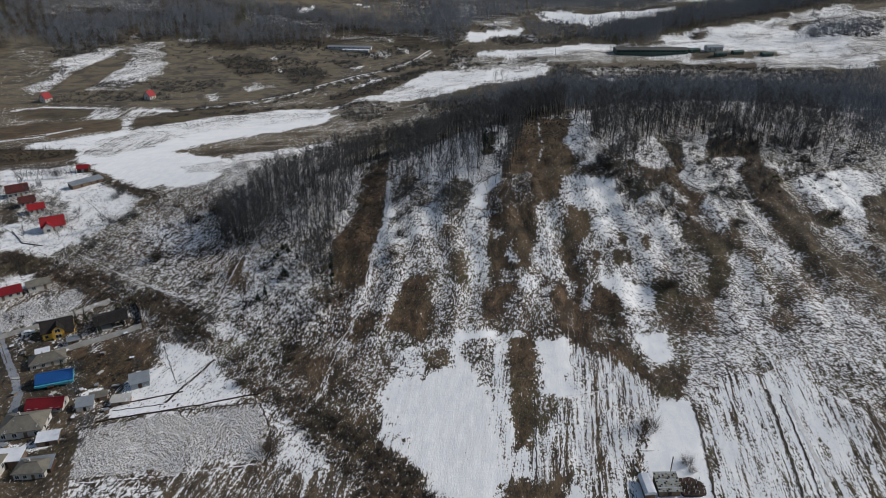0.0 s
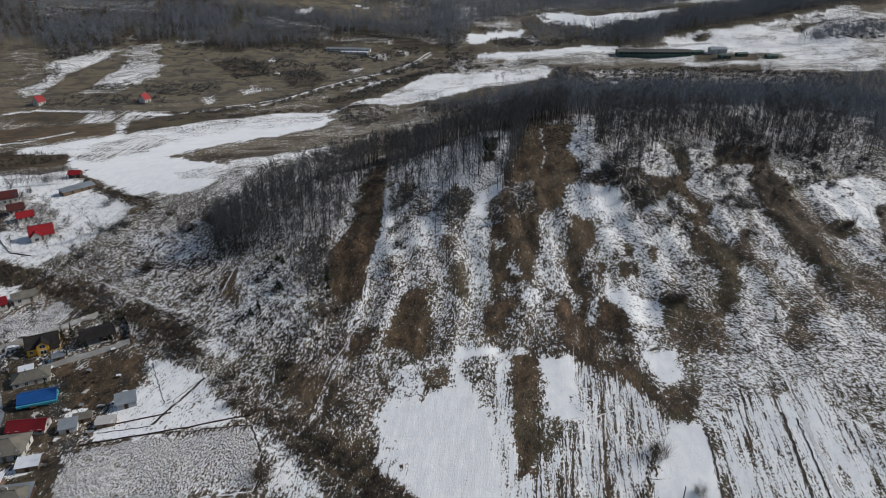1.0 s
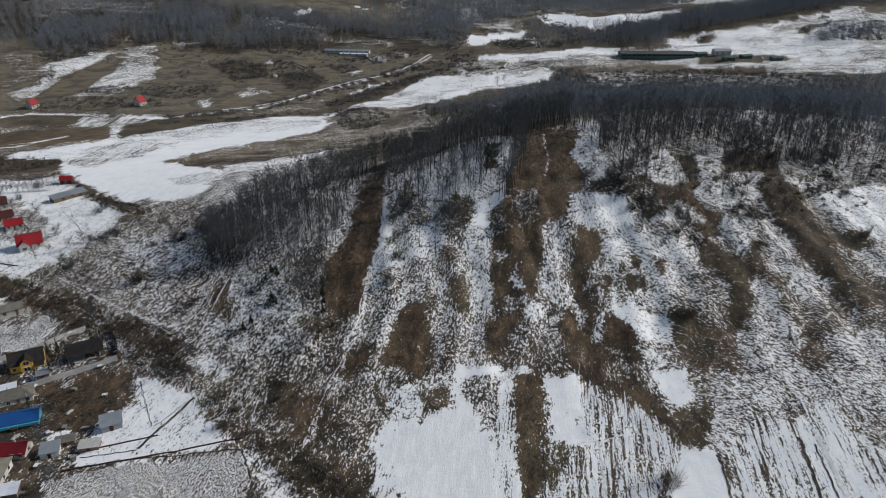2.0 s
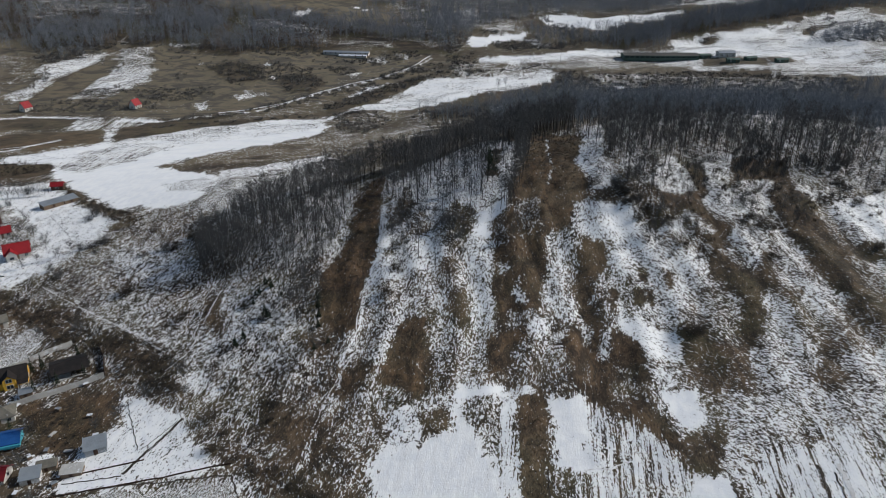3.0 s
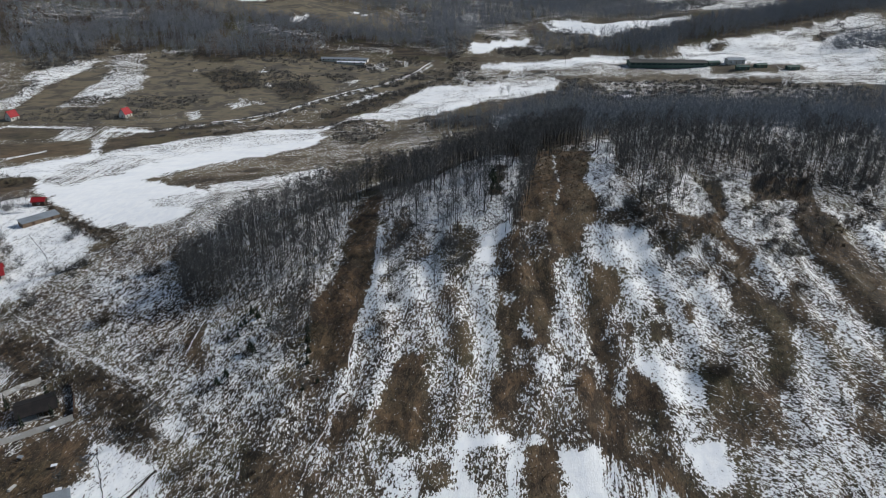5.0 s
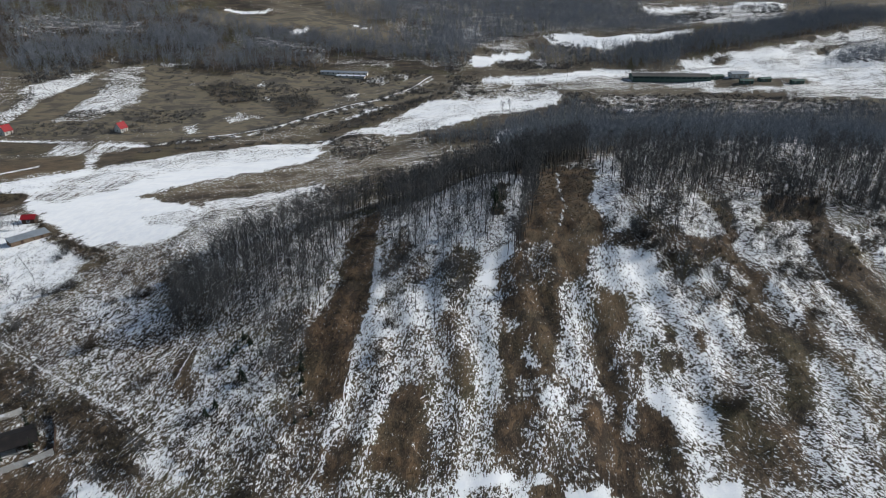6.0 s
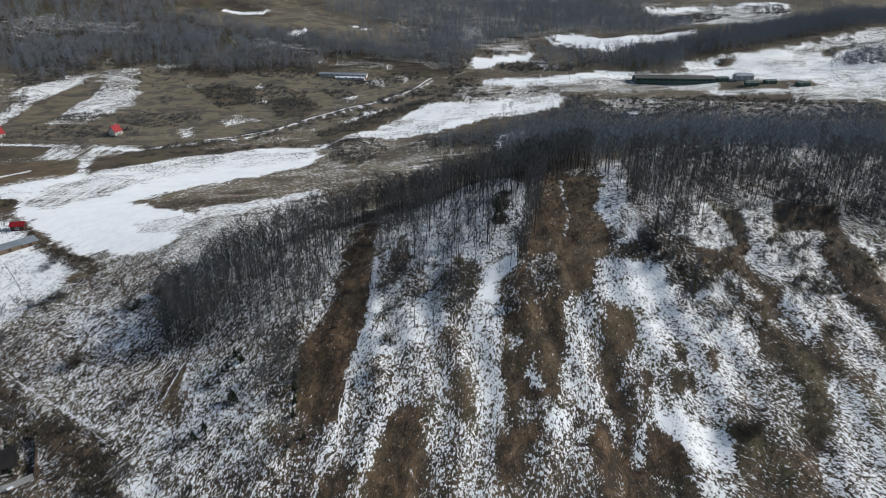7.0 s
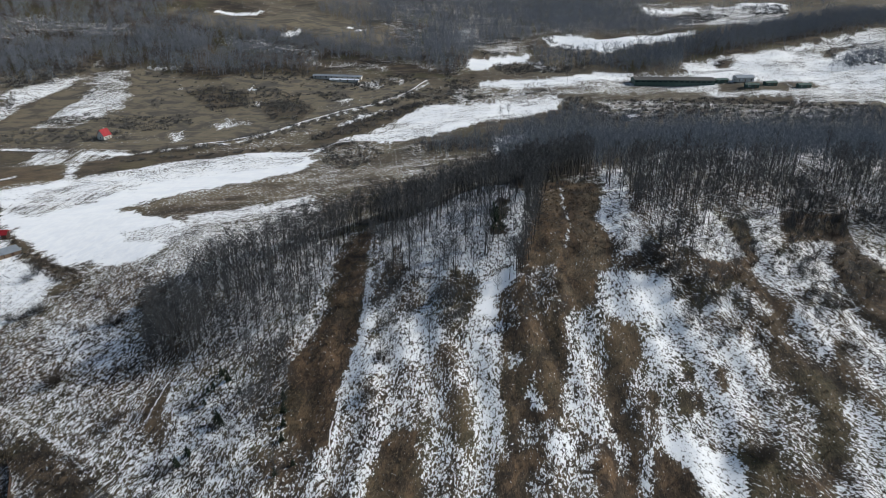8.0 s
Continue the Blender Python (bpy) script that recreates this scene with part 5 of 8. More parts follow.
STREET = worn("wet_street", (0.2, 0.215, 0.24), (0.34, 0.355, 0.385), 0.5, 0.35)
strip("street", "wet grey village street with slush", 2.7, STREET, [(-166, 214.5), (-158.6, 205.4), (-147.4, 191.2), (-138.8, 180.6), (-132.3, 171.2), (-128.7, 161.8), (-125.6, 152.2), (-122.5, 141)])
strip("footpath", "narrow snowy footpath up the slope", 0.45, TRODDEN, [(-38.1, 165.1), (-35.6, 181.5), (-34.3, 190.6), (-31.0, 200.5), (-27.4, 210.3), (-28.8, 224.7), (-27.1, 239.3), (-23.5, 258.7), (-24.6, 295.1)], 0.25)
strip("footpath", "narrow snowy footpath up the slope", 0.45, TRODDEN, [(-21.4, 190.9), (-18.7, 206.5), (-15.1, 223.3), (-11.8, 236.6)], 0.25)
strip("snow_rim", "thin rim of snow along a bank", 0.5, TRODDEN, [(35.7, 160.6), (42.3, 160.8), (46.3, 162.7), (50.4, 163.5)])
strip("field_path", "snowy path across the dry meadow", 0.9, TRODDEN, [(-288, 454.5), (-277.9, 459.3), (-268.7, 466.4), (-258.6, 476.2)])
strip("ditch", "dark ditch along the valley plots", 0.8, EARTH, [(-306.7, 526.8), (-279.9, 527.6), (-249.4, 525.2), (-214.4, 526.7)])
strip("ditch", "dark ditch above the valley plots", 0.7, EARTH, [(-313.8, 546.3), (-288.3, 554.7), (-268.5, 559.4), (-252, 562.4)])
strip("snow_rim", "thin rim of snow along the plots", 0.5, TRODDEN, [(-245.3, 525.5), (-228.6, 525.5), (-209.2, 523.9)])
strip("valley_road", "pale snowy road up the far side of the valley", 1.7, TRODDEN, [(-170.7, 538), (-151.3, 545.5), (-127.2, 561.5), (-106.9, 584.4), (-80.7, 611.2), (-57.7, 627.4), (-38.5, 650.1), (-22.7, 672.5), (-12.3, 693.7)])
strip("valley_road", "pale snowy road beside the far field", 2.0, TRODDEN, [(-90.8, 529), (-81.7, 531.9), (-71.9, 545.3), (-56.4, 549.1), (-24.3, 548.3)])
strip("wheel_rut", "dark muddy wheel rut in the snowy field", 0.8, EARTH, [(92.3, 157.7), (90.5, 145.9), (88.4, 132.6), (85.7, 117.0)])
strip("wheel_rut", "dark muddy wheel rut in the snowy field", 0.45, EARTH, [(95.0, 155.1), (94.0, 145.5), (92.3, 131.4), (89.3, 115.2)])
strip("snowy_track", "packed white track across the field", 1.1, TRODDEN, [(97.0, 157.6), (95.7, 145.3), (94.5, 131.2), (92.5, 115.8)])
strip("ditch", "dark ditch beside the snowy yard", 0.65, EARTH, [(70.7, 154.7), (69.7, 144.8), (67.8, 132.9), (65.2, 119.6)])
strip("furrow", "dark furrow at the edge of the field", 0.4, EARTH, [(26.9, 161.7), (25.7, 148.2), (23.6, 128.6)])
strip("snowy_furrow", "snow lying in a furrow", 0.5, TRODDEN, [(41.6, 160.6), (40.0, 145.1), (37.9, 124.0)])
strip("garden_path", "trodden dark path through the snowy garden", 0.95, EARTH, [(-75.5, 187.0), (-78.7, 179.2), (-82.1, 172.2), (-84.5, 165.3)])
strip("garden_path", "trodden dark path through the snowy garden", 0.4, EARTH, [(-84.5, 165.3), (-92.7, 164.1), (-99.8, 162.9)])
strip("plot_edge", "dark earth edge of the ploughed plot", 0.5, EARTH, [(-99.0, 159.1), (-81.6, 162.0), (-55.1, 164.5), (-49.3, 152.7), (-46.7, 141.5)])
strip("snowy_track", "packed white track below the ploughed plot", 0.4, TRODDEN, [(-95.8, 132.8), (-71.8, 135.4), (-47.6, 139.8)], 0.25)
strip("footpath", "narrow snowy lane up the slope", 0.6, TRODDEN, [(-89.5, 209.3), (-84.1, 219.4), (-83.8, 233.9), (-83.2, 253.6)], 0.25)
strip("footpath", "narrow snowy lane through the scrub", 0.5, TRODDEN, [(-163.4, 269.9), (-138.1, 252.2), (-106.7, 231.3), (-91.2, 218.0)], 0.25)
strip("garden_bed_line", "dark bed line in the snowy garden", 0.22, EARTH, [(-197.0, 318.0), (-194.7, 339.8), (-184.1, 354.1)])
strip("garden_bed_line", "dark bed line in the snowy garden", 0.22, EARTH, [(-194.7, 339.8), (-173.3, 315.0), (-166.6, 305.4)])
strip("garden_bed_line", "dark bed line in the snowy garden", 0.22, EARTH, [(-229.9, 337.4), (-230.2, 359.9), (-217.4, 372.4)])
strip("garden_bed_line", "dark bed line in the snowy garden", 0.22, EARTH, [(-213.1, 299.0), (-193.0, 282.7), (-180.6, 274.0)])
strip("garden_bed_line", "dark bed line in the snowy garden", 0.22, EARTH, [(-96.4, 197.1), (-90.3, 186.0), (-83.7, 174.5)])
strip("garden_bed_line", "dark bed line in the snowy garden", 0.22, EARTH, [(-76.7, 186.0), (-81.7, 177.2), (-84.0, 174.6)])


# ---- bare trees ----
def tube(points, radii, sides):
    """Vertices and triangles of a tapered, bent limb."""
    v, f = [], []
    for k, (p, r) in enumerate(zip(points, radii)):
        for s in range(sides):
            a = 2 * math.pi * s / sides
            v.append((p[0] + r * math.cos(a), p[1] + r * math.sin(a), p[2]))
        if k:
            o = (k - 1) * sides
            for s in range(sides):
                a, b = o + s, o + (s + 1) % sides
                f += [(a, b, b + sides), (a, b + sides, a + sides)]
    return v, f


def join(pieces):
    v, f = [], []
    for a, b in pieces:
        o = len(v)
        v += a
        f += [tuple(i + o for i in t) for t in b]
    return np.array(v, float).reshape(-1, 3), np.array(f, int).reshape(-1, 3)


def sliver(rng, p, d, width):
    """One thin twig as a long triangle."""
    side = np.cross(d, rng.normal(size=3))
    side = side / (np.linalg.norm(side) + 1e-6) * width
    return [tuple(p - side), tuple(p + side), tuple(p + d)], [(0, 1, 2)]


def bare_tree(seed, tall, spread, low, limbs, twigs, width, sides=5, plain=False, long=0.15):
    """A leafless tree: trunk and crown (limbs and twigs) as arrays."""
    rng = np.random.default_rng(seed)
    lean = rng.normal(0, 0.02, 2)
    spine = []
    for k in range(6):
        h = tall * 0.94 * k / 5
        spine.append((lean[0] * h + rng.normal(0, 0.1) * (k > 0), lean[1] * h + rng.normal(0, 0.1) * (k > 0), h))
    r0 = 0.0075 * tall + 0.025
    if plain:
        trunk = join([tube([(0, 0, -0.6), spine[3], spine[5]], [r0 * 1.2, r0 * 0.7, 0.03], 3)])
    else:
        trunk = join([tube([(spine[0][0], spine[0][1], -0.6)] + spine, [r0 * 1.3, r0 * 1.1] + [r0 * (1 - 0.17 * k) for k in range(1, 6)], sides)])
    pieces, tips = [], []
    for k in range(limbs):
        u = low + (0.97 - low) * (k + rng.random()) / limbs
        i = min(int(u * 5), 4)
        t = u * 5 - i
        p = np.array(spine[i]) * (1 - t) + np.array(spine[i + 1]) * t
        a = k * 2.4 + rng.normal(0, 0.4)
        out = spread * (0.5 + 0.6 * math.sin(math.pi * min(1, (u - low) / (1 - low) * 0.8 + 0.15))) * rng.uniform(0.7, 1.15)
        rise = out * rng.uniform(0.7, 1.5)
        mid = p + np.array([math.cos(a) * out * 0.55, math.sin(a) * out * 0.55, rise * 0.4])
        end = p + np.array([math.cos(a) * out, math.sin(a) * out, rise])
        if not plain:
            pieces.append(tube([p, mid, end], [r0 * 0.45 * (1.1 - u), r0 * 0.3 * (1.1 - u), 0.012], 3))
        tips.append((p, mid, end))
    tips.append((np.array(spine[3]), np.array(spine[4]), np.array(spine[5]) + np.array([0, 0, tall * 0.05])))
    for k in range(twigs):
        p, mid, end = tips[rng.integers(len(tips))]
        t = rng.uniform(0.15, 1)
        s = p + (mid - p) * t * 2 if t < 0.5 else mid + (end - mid) * (t * 2 - 1)
        d = (end - p) / (np.linalg.norm(end - p) + 1e-6) * 0.5 + rng.normal(0, 0.5, 3) + np.array([0, 0, 0.25])
        d = d / np.linalg.norm(d) * tall * rng.uniform(0.4 * long, long)
        pieces.append(sliver(rng, s, d, width))
        if k % 2 and not plain:
            e = d * 0.6 + rng.normal(0, 0.35, 3) * np.linalg.norm(d)
            pieces.append(sliver(rng, s + d * 0.45, e, width * 0.7))
    return trunk, join(pieces)


def bush(seed, wide, tall, twigs, width):
    rng = np.random.default_rng(seed)
    pieces = []
    for k in range(twigs):
        a, r = rng.uniform(0, 6.283), wide * 0.28 * math.sqrt(rng.random())
        p = np.array([math.cos(a) * r, math.sin(a) * r, -0.1 + 0.35 * tall * rng.random() ** 2])
        d = np.array([math.cos(a) * wide * 0.3 * rng.random(), math.sin(a) * wide * 0.3 * rng.random(), tall * rng.uniform(0.4, 0.8)]) + rng.normal(0, 0.15 * wide, 3)
        pieces.append(sliver(rng, p, d, width))
    return join(pieces)


def mesh_of(name, arrays, material):
    v, f = arrays
    m = bpy.data.meshes.new(name)
    m.vertices.add(len(v))
    m.vertices.foreach_set("co", np.asarray(v, np.float32).ravel())
    m.loops.add(f.size)
    m.loops.foreach_set("vertex_index", f.astype(np.int32).ravel())
    m.polygons.add(len(f))
    m.polygons.foreach_set("loop_start", np.arange(0, f.size, 3, dtype=np.int32))
    m.update(calc_edges=True)
    m.materials.append(material)
    return m


def scatter(rng, outline, spacing, keep=1.0):
    """Loose rows of places inside an outline, at least about spacing apart."""
    p = np.array(outline, float)
    xs = np.arange(p[:, 0].min(), p[:, 0].max(), spacing)
    ys = np.arange(p[:, 1].min(), p[:, 1].max(), spacing)
    x, y = np.meshgrid(xs, ys)
    x = x + rng.uniform(-0.45, 0.45, x.shape) * spacing
    y = y + rng.uniform(-0.45, 0.45, y.shape) * spacing
    ok = inside(outline, x, y) & (rng.random(x.shape) < keep)
    return np.stack([x[ok], y[ok]], -1) if ok.any() else p.mean(0, keepdims=True)


def planted(arrays, places, rng, low=0.8, high=1.15):
    """Many copies of shapes, set on the ground and joined."""
    vs, fs, o = [], [], 0
    for x, y in places:
        v, f = arrays[rng.integers(len(arrays))]
        a, s = rng.uniform(0, 6.283), rng.uniform(low, high)
        c, d = math.cos(a) * s, math.sin(a) * s
        w = np.stack([v[:, 0] * c - v[:, 1] * d + x, v[:, 0] * d + v[:, 1] * c + y, v[:, 2] * s * rng.uniform(0.92, 1.08) + ground_z(x, y)], -1)
        vs.append(w)
        fs.append(f + o)
        o += len(v)
    return np.concatenate(vs), np.concatenate(fs)


def wood(name, places, label, low=0.8, high=1.15, kinds=None):
    """A joined stand of bare trees: grey crowns, with the dark trunks as a part."""
    seed, kinds = int(rng.integers(1 << 30)), kinds or MID_TREES
    crowns = tagged(new(name, mesh_of(name, planted([c for t, c in kinds], places, np.random.default_rng(seed), low, high), TWIG)), label, "woods", kind="stuff")
    new("trunks", mesh_of("trunks", planted([t for t, c in kinds], places, np.random.default_rng(seed), low, high), BARK)).parent = crowns


rng = np.random.default_rng(4)
NEAR_TREES = [bare_tree(k, t, s, l, 20, 380, 0.032, long=0.11) for k, (t, s, l) in enumerate([(16, 2.4, 0.46), (14.5, 2.2, 0.42), (17.5, 2.3, 0.52), (13, 2.9, 0.24), (15, 2.0, 0.5), (11.5, 2.8, 0.18)])]
MID_TREES = [bare_tree(40 + k, h, s, l, 12, 190, 0.042, 4, long=0.11) for k, (h, s, l) in enumerate([(15.5, 2.4, 0.48), (14, 2.2, 0.42), (16.5, 2.2, 0.54), (12.5, 2.5, 0.3), (17, 2.0, 0.56)])]
BROAD_TREES = [bare_tree(90 + k, h, 3.5, l, 14, 300, 0.042, 4, long=0.12) for k, (h, l) in enumerate([(15, 0.32), (13.5, 0.28), (16, 0.36), (12, 0.24)])]
FAR_TREES = [join([(t[0].tolist(), t[1].tolist()), (c[0].tolist(), c[1].tolist())]) for t, c in (bare_tree(60 + k, h, 3.9, 0.2, 20, 170, 0.135, 3, True, 0.1) for k, h in enumerate([12.5, 11, 13.5, 9.5]))]
BACK_TREES = [join([(t[0].tolist(), t[1].tolist()), (c[0].tolist(), c[1].tolist())]) for t, c in (bare_tree(70 + k, h, 3.4, 0.25, 18, 170, 0.07, 3, True, 0.11) for k, h in enumerate([14, 12.5, 15.5, 11]))]

CENTRE_WOOD = [(-20, 291), (-17, 284), (5, 279), (20, 289), (31, 310), (32, 328), (-15, 328), (-30, 322)]
SPUR_WOOD = [(-101, 284), (-95, 265), (-71, 260), (-54, 267), (-44, 272), (-42, 300), (-38, 325), (-20, 328), (0, 326), (20, 326), (34, 332), (66, 350), (70, 400), (30, 392), (-10, 378), (-45, 358), (-75, 332)]
RIDGE_WOOD = [(66, 345), (70, 312), (75, 300), (82, 310), (95, 320), (100, 302), (108, 322), (122, 320), (128, 303), (150, 312), (165, 302), (230, 300), (340, 300), (340, 430), (200, 430), (70, 400)]
BACK_WOOD = [(70, 400), (200, 430), (340, 430), (380, 600), (300, 578), (220, 572), (137, 580), (96, 590), (70, 570), (50, 562), (44, 540), (30, 450), (30, 392)]
HILL_WOOD = [(-640, 760), (-640, 1050), (-330, 1010)] + [(-285, 866), (-289, 846), (-274, 781), (-223, 785), (-166, 782), (-128, 762), (-104, 749), (-122, 726), (-182, 732), (-230, 732), (-265, 741), (-294, 747), (-315, 733), (-310, 706), (-317, 693), (-307, 662), (-325, 651), (-347, 638), (-364, 652), (-384, 663), (-406, 651)]
VALLEY_WOOD = [(-166, 786), (-110, 790), (-85, 829), (-60, 818), (-30, 830), (-58, 880), (-82, 949), (-66, 1010)] + [(-60, 1140), (340, 1140)] + [(254, 1013), (185, 927), (134, 867), (112, 890), (73, 894), (58, 863), (26, 882), (7, 840), (36, 790), (22, 731), (6, 707), (-10, 713), (-16, 744), (-47, 725), (-82, 745), (-103, 744), (-128, 762)]
FAR_RIDGE_WOOD = [(137.1, 727.8), (221.5, 717.5), (239.8, 769.7), (292.5, 777.6), (349.8, 805.9), (423, 835.8), (487.3, 855.2), (543.7, 874.2), (576, 927.7), (519.9, 914.4), (447.3, 886.6), (378.1, 871.8), (293.4, 813), (242.8, 799.9), (180.2, 778.9), (142.8, 759.5)]
THICKET_WOOD = [(-401.6, 718.2), (-335.4, 740.1), (-247.8, 779.6), (-223.1, 769.8), (-227.5, 729.5), (-305, 715.7), (-309.1, 678.1), (-350.1, 673.6), (-368, 653)]
STRIP_WOOD = [(-272.9, 790.4), (-227.7, 787.5), (-166.8, 765.6), (-98.3, 745.9), (-16.7, 730.9), (-17.3, 755.8), (-90.4, 771), (-136.2, 779.7), (-197.8, 803.4), (-261.3, 825.1)]
NOTCH_WOOD = [(-13.3, 838.8), (44, 889.4), (112.9, 871.8), (102.7, 840.4), (70.1, 814.8), (39.1, 786.9), (10.1, 755.2), (-6.2, 744.1), (-20.5, 770.3)]
BROOK_WOOD = [(90.6, 785.3), (143.5, 763.2), (137.4, 729.4), (116.4, 730.2), (93.9, 742.1)]
TOP_WOOD = [(54, 952.2), (145.1, 914.2), (230.2, 907.2), (288, 876.2), (256.4, 1009.5), (164.6, 1035.9), (57.1, 1008.4)]
CORNER_WOOD = [(400.1, 764.7), (440.8, 764.4), (472.5, 757.7), (451.3, 722.5), (409.1, 715.7), (354.9, 718.4)]
SCRUB_WOOD = [(-314.3, 718.3), (-290.5, 731.5), (-255, 754.9), (-206.7, 758.7), (-146.3, 735.5), (-114.3, 720.8), (-117.2, 704.8), (-159.7, 696.9), (-193, 677.3), (-230.5, 684.4), (-269.7, 695), (-288.9, 679.6)]
SHADE_WOOD = [(166.7, 756.9), (228, 786.9), (275, 808.4), (346.7, 854.3), (409.8, 882.7), (472.5, 904.2), (518.3, 906.5), (506.9, 884.1), (393, 818.1), (310.8, 776.4), (248.8, 759.4), (180.2, 729.7)]
MEADOW_WOOD = [(-156.5, 931.1), (-104.6, 955.6), (-64.3, 980.2), (-55.8, 851.8), (-101.2, 864.9), (-131.1, 874.8)]
HEDGE_WOOD = [(89.5, 854.6), (136.9, 876.9), (211.3, 916.7), (254.8, 881.3), (271, 833.8), (200, 843), (138.3, 844.6)]

# trees that stand out singly, in the thin wood and along the edges
singles = list(scatter(rng, CENTRE_WOOD, 4.9, 0.85))
spur = [p for p in scatter(rng, SPUR_WOOD, 3.9, 0.95) if noise.noise((p[0] * 0.05, p[1] * 0.05, 2.0)) > -0.28]
ridge = [p for p in scatter(rng, RIDGE_WOOD, 4.5, 0.95) if noise.noise((p[0] * 0.06, p[1] * 0.05, 7.0)) > -0.22]
front = sorted(range(len(spur)), key=lambda k: spur[k][1] + 0.35 * spur[k][0])[:90]
front_ridge = sorted(range(len(ridge)), key=lambda k: ridge[k][1] + max(0, ridge[k][0] - 170))[:90]
singles += [spur[k] for k in front] + [ridge[k] for k in front_ridge]
tree_meshes = [(mesh_of("trunk", t, BARK), mesh_of("crown", c, TWIG)) for t, c in NEAR_TREES]


def tree_thing(x, y, kind, size, turn):
    t = tagged(new("tree"), "bare deciduous tree with slender dark trunk on snow", "tree", "trees of the hillside")
    t.matrix_world = pose(x, y, ground_z(x, y), 0, 0, turn) @ Matrix.Diagonal((size, size, size, 1))
    for name, mesh in zip(("trunk", "crown"), tree_meshes[kind]):
        new(name, mesh).parent = t


singles += [(-126, 262.4), (-48, 239.5), (-52.5, 252.1), (-14.4, 247.8), (-8.9, 254.9), (-2.8, 249.1), (-43.1, 267.4), (-46.4, 265.4), (2.2, 255.7), (-45.9, 249.6), (-41.6, 281.1), (6.1, 265.2), (-16.8, 282.7), (-18.9, 262.2), (-59, 257.3)]  # single trees on the open slope
singles += [(-49.5, 242.1), (-49.8, 233.8), (-47.6, 247.9), (-55.6, 248.1), (-58.7, 244.2), (-49.1, 225.4), (-46.6, 254), (-46.4, 230.5), (-53, 231.4)]  # beside the brown strip
singles += [(110, 680), (105, 792), (-22, 635), (45, 589), (415, 798), (51, 592), (-58, 591)]
for x, y in singles:
    tree_thing(x, y, int(rng.integers(6)), rng.uniform(0.7, 1.05), rng.uniform(0, 360))
rest = [spur[k] for k in range(len(spur)) if k not in set(front)]
wood("spur_wood", rest, "dense bare deciduous wood on the spur")
CREST = [(-92, 300), (-75, 322), (-45, 340), (-10, 352), (34, 362), (66, 372), (70, 400), (30, 392), (-10, 378), (-45, 358), (-78, 334), (-97, 308)]
wood("crest_wood", scatter(rng, CREST, 3.9, 0.95), "dense dark row of bare trees along the crest", 0.75, 1.05, BROAD_TREES)
rest = [ridge[k] for k in range(len(ridge)) if k not in set(front_ridge)]
far_side = [p for p in rest if p[1] > 362 or p[0] > 200]
rest = [p for p in rest if p[1] <= 362 and p[0] <= 200]
tagged(new("ridge_top_wood", mesh_of("ridge_top_wood", planted(BACK_TREES, far_side, rng, 0.8, 1.05), HAZY_BACK_TWIG)), "dark crowns of the bare wood on the ridge top", "woods", kind="stuff")
wood("ridge_wood", rest, "bare deciduous wood along the ridge", 0.75, 1.0)
TONGUE = [(-19, 534.2), (6, 543), (31.9, 555.8), (63.7, 571.1), (89.9, 600.6), (102.6, 623.3), (119, 608.3), (109.7, 516.5), (60.1, 502.8), (25.3, 506.9), (-10.3, 516.3)]
tagged(new("valley_edge_wood", mesh_of("valley_edge_wood", planted(BACK_TREES, scatter(rng, TONGUE, 4.6, 0.85), rng, 0.6, 0.9), HAZY_BACK_TWIG)), "dark bare wood at the edge of the snowy field", "woods", kind="stuff")
tagged(new("back_wood", mesh_of("back_wood", planted(BACK_TREES, scatter(rng, BACK_WOOD, 5.0, 0.96), rng, 0.8, 1.1), HAZY_BACK_TWIG)), "dark bare wood behind the ridge", "woods", kind="stuff")
LAST_WOOD = [(330, 1000), (480, 1000), (640, 1060), (900, 1110), (1100, 1500), (500, 1500), (300, 1200)]
for name, outline, step, mat in (("hillside_wood", HILL_WOOD, 7.1, HAZY_FAR_TWIG), ("valley_wood", VALLEY_WOOD, 7.3, HAZY_FAR_TWIG), ("far_ridge_wood", FAR_RIDGE_WOOD, 5.4, HAZY_BACK_TWIG), ("far_scrub_wood", SCRUB_WOOD, 6.2, HAZY_FAR_TWIG), ("meadow_wood", MEADOW_WOOD, 7.0, HAZY_FAR_TWIG), ("far_hedge_wood", HEDGE_WOOD, 6.0, HAZY_FAR_TWIG), ("shaded_far_wood", SHADE_WOOD, 5.6, HAZY_BACK_TWIG), ("far_thicket", THICKET_WOOD, 5.6, HAZY_FAR_TWIG), ("far_strip_wood", STRIP_WOOD, 5.6, HAZY_FAR_TWIG), ("far_corner_wood", CORNER_WOOD, 6.0, HAZY_FAR_TWIG), ("far_notch_wood", NOTCH_WOOD, 6.2, HAZY_FAR_TWIG), ("far_brook_wood", BROOK_WOOD, 6.2, HAZY_FAR_TWIG), ("far_top_wood", TOP_WOOD, 7.5, HAZY_FAR_TWIG), ("last_wood", LAST_WOOD, 20.0, HAZY_FAR_TWIG)):
    places = [p for p in scatter(rng, outline, step, 0.95) if noise.noise((p[0] * 0.012, p[1] * 0.02, 3.0)) + 0.5 * noise.noise((p[0] * 0.04, p[1] * 0.06, 1.0)) > (-0.62 if mat is HAZY_FAR_TWIG else -9)]
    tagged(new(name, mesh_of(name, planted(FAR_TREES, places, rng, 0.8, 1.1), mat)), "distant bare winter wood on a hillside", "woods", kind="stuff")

# tongues of the woods that reach down the slope, and thickets below them
YOUNG_TREES = [bush(75 + k, 3.2, t, 56, 0.026) for k, t in enumerate([4.5, 6.0, 3.5])]


